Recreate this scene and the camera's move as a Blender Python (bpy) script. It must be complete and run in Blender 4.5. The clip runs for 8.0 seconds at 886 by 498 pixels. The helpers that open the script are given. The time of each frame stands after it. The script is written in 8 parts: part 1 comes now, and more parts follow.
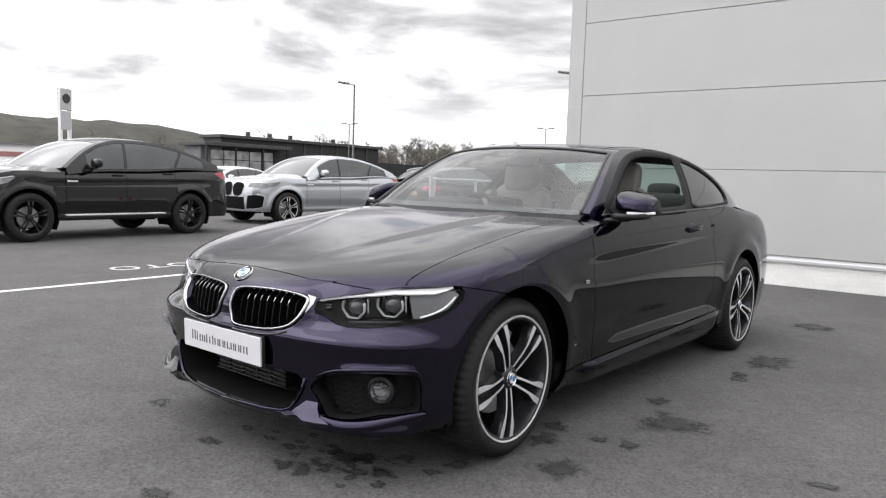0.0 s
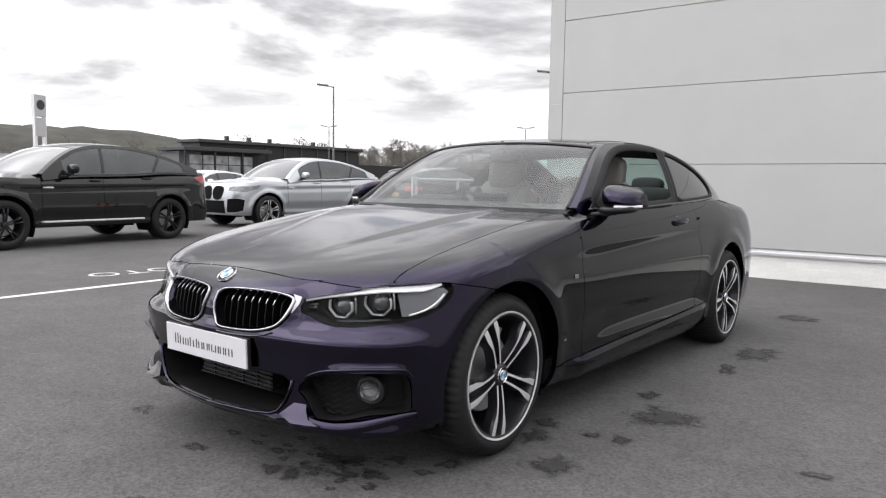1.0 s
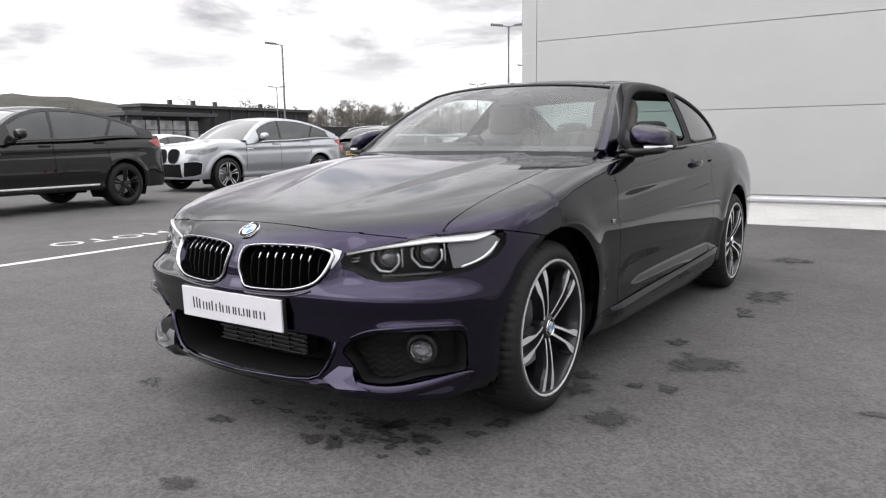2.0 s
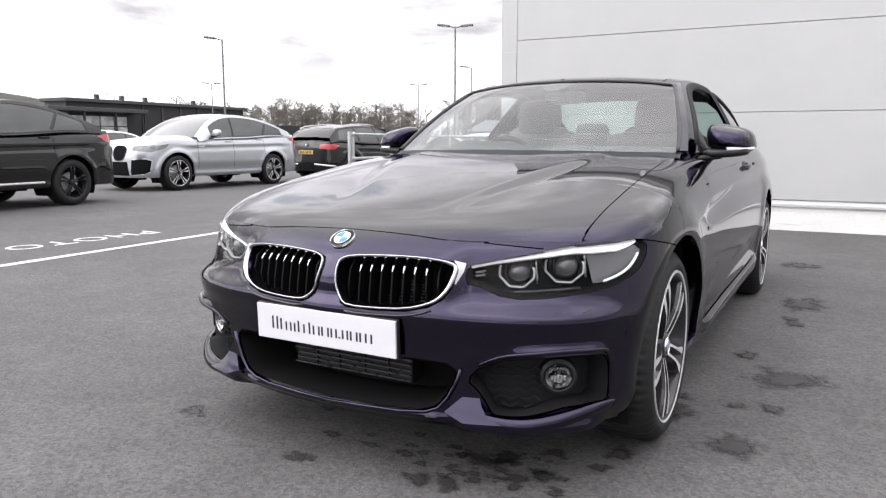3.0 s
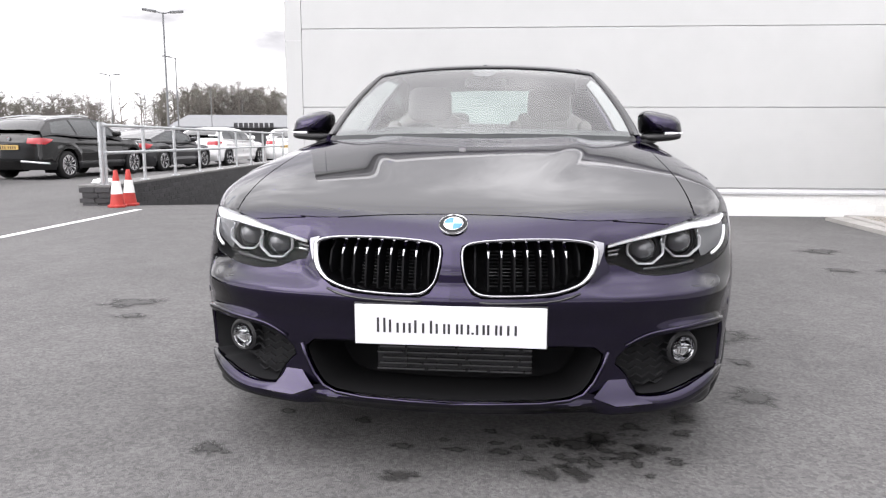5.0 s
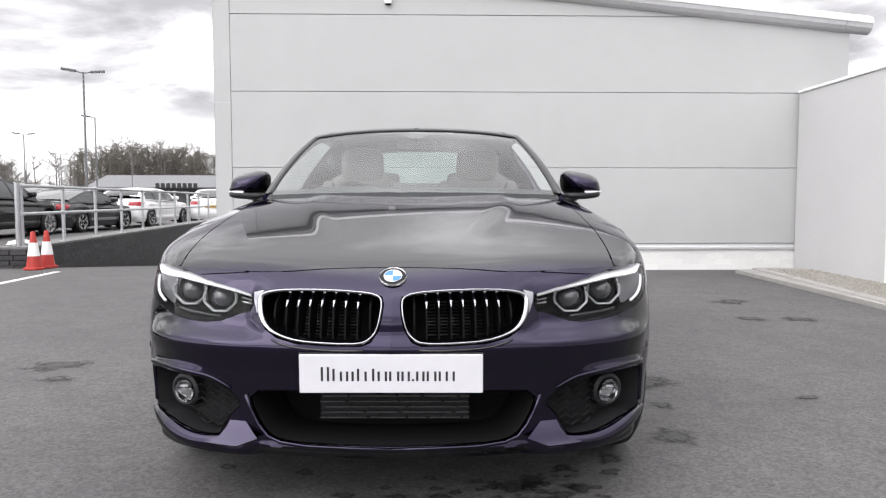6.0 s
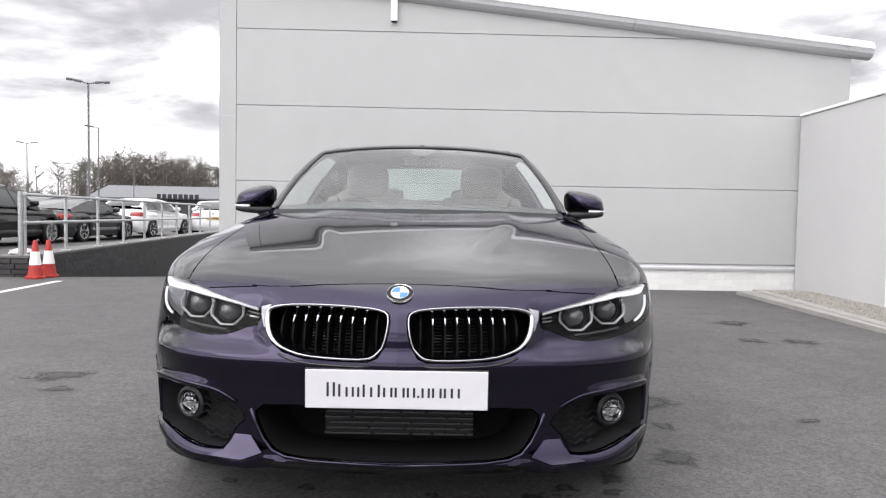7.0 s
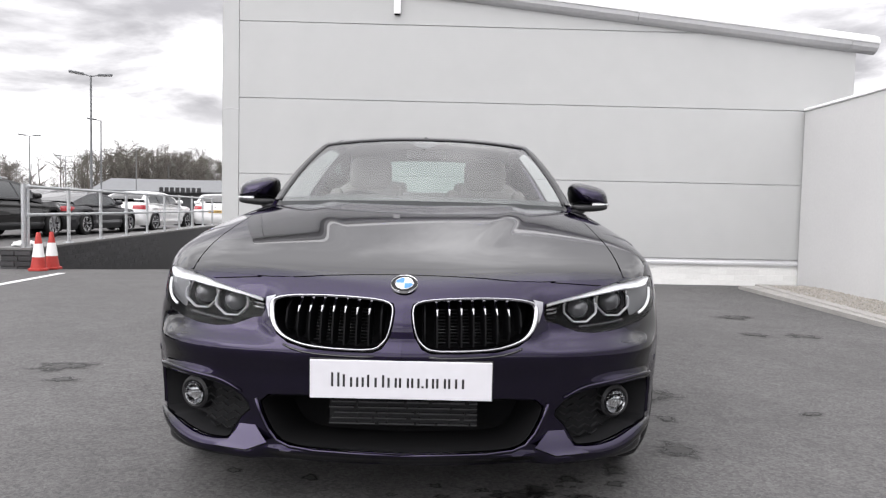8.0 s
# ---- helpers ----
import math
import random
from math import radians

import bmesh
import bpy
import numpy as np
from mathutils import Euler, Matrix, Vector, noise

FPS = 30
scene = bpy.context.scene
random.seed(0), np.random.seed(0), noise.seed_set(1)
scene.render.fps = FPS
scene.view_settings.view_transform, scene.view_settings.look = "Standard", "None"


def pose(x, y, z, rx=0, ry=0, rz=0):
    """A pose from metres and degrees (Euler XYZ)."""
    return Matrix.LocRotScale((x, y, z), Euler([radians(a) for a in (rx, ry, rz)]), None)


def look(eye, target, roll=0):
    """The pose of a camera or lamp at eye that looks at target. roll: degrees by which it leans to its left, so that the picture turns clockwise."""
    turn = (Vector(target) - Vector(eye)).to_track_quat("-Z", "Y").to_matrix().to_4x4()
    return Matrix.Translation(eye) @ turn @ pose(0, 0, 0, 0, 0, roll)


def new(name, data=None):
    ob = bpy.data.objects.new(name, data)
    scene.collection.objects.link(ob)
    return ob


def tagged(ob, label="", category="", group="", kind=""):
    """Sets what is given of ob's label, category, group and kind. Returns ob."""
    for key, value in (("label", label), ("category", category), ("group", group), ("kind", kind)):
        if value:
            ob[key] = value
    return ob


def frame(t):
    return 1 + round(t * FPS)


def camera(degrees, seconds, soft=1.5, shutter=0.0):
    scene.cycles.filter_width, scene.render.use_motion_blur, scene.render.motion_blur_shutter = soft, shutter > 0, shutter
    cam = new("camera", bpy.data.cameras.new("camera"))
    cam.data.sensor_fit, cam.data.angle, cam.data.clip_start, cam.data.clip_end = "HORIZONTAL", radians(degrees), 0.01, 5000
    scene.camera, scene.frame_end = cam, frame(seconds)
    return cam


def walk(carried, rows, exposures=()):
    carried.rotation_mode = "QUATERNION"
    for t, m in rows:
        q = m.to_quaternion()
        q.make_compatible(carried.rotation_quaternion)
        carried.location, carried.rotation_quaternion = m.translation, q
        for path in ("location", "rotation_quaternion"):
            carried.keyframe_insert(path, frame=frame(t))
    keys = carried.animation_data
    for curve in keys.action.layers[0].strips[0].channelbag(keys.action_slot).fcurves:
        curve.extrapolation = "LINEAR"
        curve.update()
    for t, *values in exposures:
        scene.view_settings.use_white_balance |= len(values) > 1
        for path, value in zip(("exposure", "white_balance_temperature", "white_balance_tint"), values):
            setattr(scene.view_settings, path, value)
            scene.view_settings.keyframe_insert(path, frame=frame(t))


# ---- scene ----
cam = camera(63.3, 8.0, soft=1.25)
PATH = [
    (0, (2.446, -2.417, 1.122), (1.184, -0.876, 0.935), 1.9),
    (0.5, (2.449, -2.415, 1.119), (1.189, -0.872, 0.933), 1.5),
    (1, (2.403, -2.396, 1.099), (1.179, -0.824, 0.916), 0.9),
    (1.5, (2.26, -2.406, 1.06), (1.134, -0.759, 0.916), -2.1),
    (1.7, (2.169, -2.416, 1.048), (1.015, -0.803, 0.793), -1.6),
    (2.8, (1.484, -2.453, 0.995), (0.522, -0.729, 0.674), 1.4),
    (3, (1.336, -2.473, 1.019), (0.379, -0.741, 0.727), 0.1),
    (3.5, (0.967, -2.512, 0.998), (0.154, -0.712, 0.682), 1.3),
    (4, (0.621, -2.566, 0.988), (0.015, -0.694, 0.629), 3.0),
    (4.5, (0.291, -2.637, 1.0), (-0.311, -0.757, 0.681), 3.8),
    (4.6, (0.25, -2.664, 0.989), (-0.353, -0.779, 0.704), 2.7),
    (5, (0.168, -2.68, 0.959), (-0.028, -0.712, 0.66), 0.2),
    (5.2, (0.165, -2.719, 0.951), (0.125, -0.734, 0.708), -0.8),
    (6.3, (0.133, -2.817, 0.957), (0.139, -0.82, 0.834), 0.1),
    (6.5, (0.126, -2.821, 0.964), (0.132, -0.824, 0.856), 0.4),
    (7, (0.123, -2.826, 0.96), (0.125, -0.828, 0.868), 1.0),
    (7.5, (0.118, -2.829, 0.955), (0.122, -0.831, 0.861), 1.1),
    (8, (0.115, -2.827, 0.95), (0.112, -0.83, 0.842), 1.2),
]
walk(cam, [(t, look(eye, target, roll)) for t, eye, target, roll in PATH],
     exposures=((0, -0.05, 6480, 12), (1.5, -0.09, 6480, 12), (2.8, 0.24, 6450, 14), (4.5, 0.58, 6450, 14), (5.2, 0.52, 6450, 14), (6.3, 0.14, 6450, 13), (8, 0.14, 6450, 13)))

# ---- light ----
world = bpy.data.worlds.new("sky")
scene.world = world
world.use_nodes = True


def build_sky():
    nt = world.node_tree
    N, L = nt.nodes, nt.links
    N.clear()
    out = N.new("ShaderNodeOutputWorld")
    bg = N.new("ShaderNodeBackground")
    sky = N.new("ShaderNodeTexSky")
    sky.sky_type, sky.sun_disc = "NISHITA", False
    sky.sun_elevation, sky.sun_rotation = radians(38), radians(222)
    co = N.new("ShaderNodeTexCoord")
    sep = N.new("ShaderNodeSeparateXYZ")
    L.new(co.outputs["Generated"], sep.inputs[0])
    # cloud sheet: the direction thrown on a flat layer
    up = N.new("ShaderNodeMath"); up.operation = "MAXIMUM"; up.inputs[1].default_value = 0.0
    L.new(sep.outputs[2], up.inputs[0])
    add = N.new("ShaderNodeMath"); add.operation = "ADD"; add.inputs[1].default_value = 0.16
    L.new(up.outputs[0], add.inputs[0])
    dx = N.new("ShaderNodeMath"); dx.operation = "DIVIDE"
    dy = N.new("ShaderNodeMath"); dy.operation = "DIVIDE"
    L.new(sep.outputs[0], dx.inputs[0]); L.new(add.outputs[0], dx.inputs[1])
    L.new(sep.outputs[1], dy.inputs[0]); L.new(add.outputs[0], dy.inputs[1])
    com = N.new("ShaderNodeCombineXYZ")
    L.new(dx.outputs[0], com.inputs[0]); L.new(dy.outputs[0], com.inputs[1])
    n1 = N.new("ShaderNodeTexNoise")
    n1.inputs["Scale"].default_value, n1.inputs["Detail"].default_value = 1.3, 8
    n1.inputs["Roughness"].default_value, n1.inputs["Distortion"].default_value = 0.55, 0.3
    mp = N.new("ShaderNodeMapping"); mp.inputs["Location"].default_value = CLOUD_SHIFT
    L.new(com.outputs[0], mp.inputs[0]); L.new(mp.outputs[0], n1.inputs["Vector"])

    def math_node(op, a, b=None, c=None):
        q = N.new("ShaderNodeMath"); q.operation = op
        for slot, v in zip(q.inputs, (a, b, c)):
            if v is not None:
                if isinstance(v, (int, float)):
                    slot.default_value = v
                else:
                    L.new(v, slot)
        return q.outputs[0]

    # bright cloud with grey bellies; low down the layers melt into one pale band
    belly = N.new("ShaderNodeMapRange"); belly.interpolation_type = "SMOOTHSTEP"
    belly.inputs["From Min"].default_value, belly.inputs["From Max"].default_value = CLOUD_EDGE
    deep = N.new("ShaderNodeMapRange"); deep.interpolation_type = "SMOOTHSTEP"
    deep.inputs["From Min"].default_value, deep.inputs["From Max"].default_value = 0.16, 0.45
    deep.inputs["To Max"].default_value = 0.10
    L.new(up.outputs[0], deep.inputs["Value"])
    L.new(math_node("ADD", n1.outputs["Fac"], deep.outputs["Result"]), belly.inputs["Value"])
    low = N.new("ShaderNodeMapRange"); low.interpolation_type = "SMOOTHSTEP"
    low.inputs["From Min"].default_value, low.inputs["From Max"].default_value = 0.02, 0.15
    L.new(up.outputs[0], low.inputs["Value"])
    # the sheet overhead is more even
    even = N.new("ShaderNodeMapRange"); even.interpolation_type = "SMOOTHSTEP"
    even.inputs["From Min"].default_value, even.inputs["From Max"].default_value = 0.30, 0.60
    even.inputs["To Min"].default_value, even.inputs["To Max"].default_value = 1.0, 0.6
    L.new(up.outputs[0], even.inputs["Value"])
    grey = math_node("MULTIPLY", math_node("MULTIPLY", belly.outputs["Result"], low.outputs["Result"]), even.outputs["Result"])
    r1 = N.new("ShaderNodeValToRGB")
    e = r1.color_ramp.elements
    e[0].position, e[0].color = 0.0, (1.0, 1.0, 1.0, 1)
    e[1].position, e[1].color = 1.0, (0.30, 0.30, 0.31, 1)
    L.new(grey, r1.inputs[0])
    # thin places where the blue shows
    r2 = N.new("ShaderNodeMapRange"); r2.interpolation_type = "SMOOTHSTEP"
    r2.inputs["From Min"].default_value, r2.inputs["From Max"].default_value = 0.36, 0.29
    L.new(n1.outputs["Fac"], r2.inputs["Value"])
    ss = N.new("ShaderNodeVectorMath"); ss.operation = "SCALE"; ss.inputs["Scale"].default_value = 0.14
    L.new(sky.outputs[0], ss.inputs[0])
    # brighter overhead, and round the sun behind the cloud
    dot = N.new("ShaderNodeVectorMath"); dot.operation = "DOT_PRODUCT"
    dot.inputs[1].default_value = Vector(SUN_FROM).normalized()
    L.new(co.outputs["Generated"], dot.inputs[0])
    glow = math_node("POWER", math_node("MAXIMUM", dot.outputs["Value"], 0.0), 2.2)
    level = math_node("MULTIPLY_ADD", up.outputs[0], ZENITH_GAIN, 1.0)
    level = math_node("MULTIPLY", math_node("MULTIPLY_ADD", glow, SUN_GLOW, level), CLOUD_LIGHT)
    cz = N.new("ShaderNodeVectorMath"); cz.operation = "SCALE"
    L.new(r1.outputs[0], cz.inputs[0]); L.new(level, cz.inputs["Scale"])
    mix = N.new("ShaderNodeMix"); mix.data_type = "RGBA"
    L.new(math_node("MULTIPLY", r2.outputs["Result"], 0.5), mix.inputs["Factor"])
    L.new(cz.outputs[0], mix.inputs["A"]); L.new(ss.outputs[0], mix.inputs["B"])
    L.new(mix.outputs["Result"], bg.inputs["Color"])
    bg.inputs["Strength"].default_value = 1.0
    L.new(bg.outputs[0], out.inputs[0])


CLOUD_SHIFT, CLOUD_LIGHT, CLOUD_EDGE = (3.1, 1.4, 0.0), 1.22, (0.34, 0.66)
SUN_FROM = (-9, -10, 10.5)
ZENITH_GAIN, SUN_GLOW = 2.0, 2.1
build_sky()
sun = new("sun", bpy.data.lights.new("sun", "SUN"))
sun.data.energy, sun.data.angle, sun.data.color = 0.7, radians(40), (1.0, 0.97, 0.93)
sun.matrix_world = look(SUN_FROM, (0, 0, 0))
scene.cycles.max_bounces = 8


# ---- materials ----
def material(name, base, rough=0.6, metal=0.0, coat=0.0, grain=0.0, grain_scale=200.0, stain=0.0, stain_scale=2.0,
             bump=0.0, bump_scale=None, random=0.0, transmission=0.0, ior=1.45, emission=None, spec=None, coat_rough=0.03):
    m = bpy.data.materials.new(name)
    m.use_nodes = True
    nt = m.node_tree
    N, L = nt.nodes, nt.links
    b = N["Principled BSDF"]
    b.inputs["Base Color"].default_value = (*base, 1)
    b.inputs["Roughness"].default_value, b.inputs["Metallic"].default_value = rough, metal
    b.inputs["Coat Weight"].default_value, b.inputs["Coat Roughness"].default_value = coat, coat_rough
    b.inputs["Transmission Weight"].default_value, b.inputs["IOR"].default_value = transmission, ior
    if spec is not None:
        b.inputs["Specular IOR Level"].default_value = spec
    if emission:
        b.inputs["Emission Color"].default_value, b.inputs["Emission Strength"].default_value = (*emission[:3], 1), emission[3]
    co = N.new("ShaderNodeTexCoord")
    colour = None

    def vary(fac_socket, amount, source):
        mx = N.new("ShaderNodeMix"); mx.data_type, mx.blend_type = "RGBA", "MULTIPLY"
        mx.inputs["Factor"].default_value = 1.0
        ramp = N.new("ShaderNodeMapRange")
        ramp.inputs["From Min"].default_value, ramp.inputs["From Max"].default_value = 0.25, 0.75
        ramp.inputs["To Min"].default_value, ramp.inputs["To Max"].default_value = 1 - amount, 1 + amount
        L.new(fac_socket, ramp.inputs["Value"])
        if source is None:
            mx.inputs["A"].default_value = (*base, 1)
        else:
            L.new(source, mx.inputs["A"])
        L.new(ramp.outputs["Result"], mx.inputs["B"])
        return mx.outputs["Result"]

    if grain:
        n = N.new("ShaderNodeTexNoise"); n.inputs["Scale"].default_value, n.inputs["Detail"].default_value = grain_scale, 4
        L.new(co.outputs["Object"], n.inputs["Vector"])
        colour = vary(n.outputs["Fac"], grain, colour)
    if stain:
        n = N.new("ShaderNodeTexNoise"); n.inputs["Scale"].default_value, n.inputs["Detail"].default_value = stain_scale, 6
        n.inputs["Roughness"].default_value = 0.6
        L.new(co.outputs["Object"], n.inputs["Vector"])
        colour = vary(n.outputs["Fac"], stain, colour)
        rr = N.new("ShaderNodeMapRange")
        rr.inputs["To Min"].default_value, rr.inputs["To Max"].default_value = max(0.02, rough * 0.8), min(1, rough * 1.2)
        L.new(n.outputs["Fac"], rr.inputs["Value"]); L.new(rr.outputs["Result"], b.inputs["Roughness"])
    if random:
        oi = N.new("ShaderNodeObjectInfo")
        mr = N.new("ShaderNodeMapRange"); mr.inputs["From Min"].default_value, mr.inputs["From Max"].default_value = -0.5, 1.5
        L.new(oi.outputs["Random"], mr.inputs["Value"])
        colour = vary(mr.outputs["Result"], random, colour)
    if colour is not None:
        L.new(colour, b.inputs["Base Color"])
    if bump:
        n = N.new("ShaderNodeTexNoise"); n.inputs["Scale"].default_value, n.inputs["Detail"].default_value = bump_scale or grain_scale, 5
        L.new(co.outputs["Object"], n.inputs["Vector"])
        bp = N.new("ShaderNodeBump"); bp.inputs["Strength"].default_value, bp.inputs["Distance"].default_value = bump, 0.01
        L.new(n.outputs["Fac"], bp.inputs["Height"]); L.new(bp.outputs[0], b.inputs["Normal"])
    return m


def paint(name, base, metal=0.5, rough=0.28, flake=0.25, coat=1.0):
    """Car paint: a fine metallic ground under a clear coat."""
    return material(name, base, rough, metal, coat=coat, grain=flake, grain_scale=900, coat_rough=0.015, spec=0.0)


M_PAINT = paint("violet_black_paint", (0.0092, 0.0049, 0.0245), 1.0, 0.26, 0.3)
M_PAINT.node_tree.nodes["Principled BSDF"].inputs["Coat IOR"].default_value = 1.42
M_PAINT.node_tree.nodes["Principled BSDF"].inputs["Specular Tint"].default_value = (0.20, 0.17, 0.26, 1)
M_BLACK = material("satin_black_plastic", (0.012, 0.012, 0.013), 0.45, grain=0.2, grain_scale=400)
M_GLOSSBLACK = material("gloss_black", (0.006, 0.006, 0.007), 0.08, coat=0.5)
# black lifted slightly, so a veil of lens flare is in the colour
M_MESH = material("matt_black_mesh", (0.012, 0.012, 0.013), 0.65, spec=0.25)
# near-black for hollow places; the shade of gaps and openings is in the colour
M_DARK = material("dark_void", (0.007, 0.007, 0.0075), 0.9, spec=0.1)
M_CHROME = material("chrome", (0.82, 0.82, 0.83), 0.08, 1.0)
M_FRAME = material("bright_grille_trim", (0.42, 0.42, 0.44), 0.16, 1.0, grain=0.04, grain_scale=60)
M_ALU = material("machined_aluminium", (0.74, 0.74, 0.75), 0.42, 0.5, grain=0.06, grain_scale=300)
M_RIMDARK = material("anthracite_wheel_paint", (0.026, 0.026, 0.029), 0.35, 0.5, coat=0.4)
M_TYRE = material("tyre_rubber", (0.0075, 0.0075, 0.0078), 0.7, grain=0.25, grain_scale=60, bump=0.15, bump_scale=300)
M_TINT = material("tinted_glass", (0.006, 0.007, 0.007), 0.03, coat=0.3)
# oyster leather with the cabin's dimness mixed into its colour
M_LEATHER = material("dimmed_oyster_leather", (0.16, 0.15, 0.14), 0.5, grain=0.08, grain_scale=80, bump=0.1, bump_scale=400)
M_DASH = material("dark_dashboard", (0.012, 0.012, 0.013), 0.6, grain=0.2, grain_scale=40)
M_WHITE = material("white_plate_plastic", (0.60, 0.595, 0.625), 0.3, coat=0.3, grain=0.03, grain_scale=20)
M_INK = material("black_print", (0.02, 0.02, 0.022), 0.5)
M_BLUE = material("enamel_blue", (0.03, 0.16, 0.42), 0.3, coat=0.1)
M_ENWHITE = material("enamel_white", (0.62, 0.62, 0.64), 0.25, coat=0.6)
M_REDLENS = material("red_lens", (0.32, 0.01, 0.016), 0.15, coat=0.8)
M_YELLOW = material("yellow_plate", (0.55, 0.37, 0.12), 0.4)
M_BRICKD = material("dark_brick", (0.046, 0.045, 0.047), 0.85, grain=0.3, grain_scale=60, stain=0.3, stain_scale=3, random=0.25, bump=0.3, bump_scale=90)
M_WBRICK = material("white_painted_brick", (0.72, 0.72, 0.70), 0.7, grain=0.06, grain_scale=50, stain=0.06, stain_scale=3, random=0.05, bump=0.25, bump_scale=70)
M_WMORTAR = material("white_painted_mortar", (0.72, 0.72, 0.70), 0.9, grain=0.1, grain_scale=60)
M_GALV = material("galvanised_steel", (0.50, 0.51, 0.52), 0.42, 0.85, grain=0.12, grain_scale=40, stain=0.12, stain_scale=5)
M_POLE = material("grey_pole_paint", (0.16, 0.165, 0.17), 0.5, 0.3, grain=0.1, grain_scale=20)
M_ORANGE = material("cone_orange", (0.38, 0.034, 0.026), 0.5, grain=0.1, grain_scale=40, stain=0.12, stain_scale=8)
M_SLEEVE = material("reflective_white_sleeve", (0.78, 0.78, 0.77), 0.35, grain=0.06, grain_scale=50)
M_CONCRETE = material("pale_concrete", (0.29, 0.28, 0.265), 0.9, grain=0.15, grain_scale=80, stain=0.2, stain_scale=3, bump=0.3, bump_scale=120)
M_GUTTER = material("grey_gutter", (0.50, 0.50, 0.51), 0.4, 0.2, grain=0.05, grain_scale=20)
M_ROOFTRIM = material("white_roof_trim", (0.78, 0.78, 0.78), 0.5, grain=0.03, grain_scale=10)
M_SIGN = material("pale_grey_sign_panel", (0.45, 0.45, 0.46), 0.4, grain=0.03, grain_scale=4, stain=0.06, stain_scale=1.5)
M_RENDERED = material("white_render_coat", (0.49, 0.49, 0.487), 0.85, grain=0.03, grain_scale=30, stain=0.05, stain_scale=0.9, bump=0.1, bump_scale=150)
M_SHED = material("black_cladding", (0.018, 0.018, 0.019), 0.55, grain=0.2, grain_scale=2, stain=0.3, stain_scale=0.4)
M_GREYCLAD = material("grey_roof_sheet", (0.13, 0.135, 0.14), 0.6, grain=0.1, grain_scale=2, stain=0.12, stain_scale=0.3)
M_BARK = material("bark", (0.13, 0.115, 0.10), 0.9, grain=0.3, grain_scale=8, bump=0.3, bump_scale=20)
# far haze is mixed into these twig and leaf colours, which pales them
M_TWIG = material("hazed_bare_twigs", (0.15, 0.137, 0.125), 0.95, grain=0.3, grain_scale=0.4)
M_LEAF = material("hazed_spring_leaves", (0.105, 0.115, 0.075), 0.8, grain=0.5, grain_scale=0.25)
M_LEAFD = material("hazed_dull_leaves", (0.105, 0.097, 0.082), 0.85, grain=0.5, grain_scale=0.25)


def panel_material():
    """Composite wall panels: pale grey steel with a fine horizontal micro-rib."""
    m = material("pale_grey_wall_panel", (0.415, 0.42, 0.416), 0.45, 0.0, grain=0.02, grain_scale=3, stain=0.035, stain_scale=0.8)
    nt = m.node_tree
    N, L = nt.nodes, nt.links
    co = N.new("ShaderNodeTexCoord")
    w = N.new("ShaderNodeTexWave"); w.bands_direction = "Z"; w.inputs["Scale"].default_value = 9.0
    L.new(co.outputs["Object"], w.inputs["Vector"])
    bp = N.new("ShaderNodeBump"); bp.inputs["Strength"].default_value, bp.inputs["Distance"].default_value = 0.04, 0.004
    L.new(w.outputs["Fac"], bp.inputs["Height"]); L.new(bp.outputs[0], N["Principled BSDF"].inputs["Normal"])
    return m


def asphalt_material():
    m = material("worn_asphalt", (0.094, 0.0916, 0.0912), 0.9, spec=0.25, grain=0.22, grain_scale=210, stain=0.18, stain_scale=0.55, bump=0.5, bump_scale=220)
    nt = m.node_tree
    N, L = nt.nodes, nt.links
    b = N["Principled BSDF"]
    src = b.inputs["Base Color"].links[0].from_socket
    co = N.new("ShaderNodeTexCoord")
    # pale and dark chippings
    v = N.new("ShaderNodeTexVoronoi"); v.inputs["Scale"].default_value = 95
    L.new(co.outputs["Object"], v.inputs["Vector"])
    hue = N.new("ShaderNodeSeparateColor"); L.new(v.outputs["Color"], hue.inputs[0])
    mr = N.new("ShaderNodeMapRange"); mr.inputs["From Min"].default_value = 0.0; mr.inputs["To Min"].default_value, mr.inputs["To Max"].default_value = 0.76, 1.30
    L.new(hue.outputs[0], mr.inputs["Value"])
    mx = N.new("ShaderNodeMix"); mx.data_type, mx.blend_type = "RGBA", "MULTIPLY"; mx.inputs["Factor"].default_value = 1
    L.new(src, mx.inputs["A"]); L.new(mr.outputs["Result"], mx.inputs["B"])
    last = mx.outputs["Result"]
    # trodden smudges, hand-wide and metre-wide
    for sc, amt in ((2.6, 0.10), (11.0, 0.09)):
        n = N.new("ShaderNodeTexNoise"); n.inputs["Scale"].default_value, n.inputs["Detail"].default_value, n.inputs["Roughness"].default_value = sc, 5, 0.62
        L.new(co.outputs["Object"], n.inputs["Vector"])
        q = N.new("ShaderNodeMapRange"); q.inputs["From Min"].default_value, q.inputs["From Max"].default_value = 0.3, 0.7
        q.inputs["To Min"].default_value, q.inputs["To Max"].default_value = 1 - amt, 1 + amt
        L.new(n.outputs["Fac"], q.inputs["Value"])
        mx = N.new("ShaderNodeMix"); mx.data_type, mx.blend_type = "RGBA", "MULTIPLY"; mx.inputs["Factor"].default_value = 1
        L.new(last, mx.inputs["A"]); L.new(q.outputs["Result"], mx.inputs["B"])
        last = mx.outputs["Result"]
    L.new(last, b.inputs["Base Color"])
    return m


M_PANEL = panel_material()
M_ASPHALT = asphalt_material()


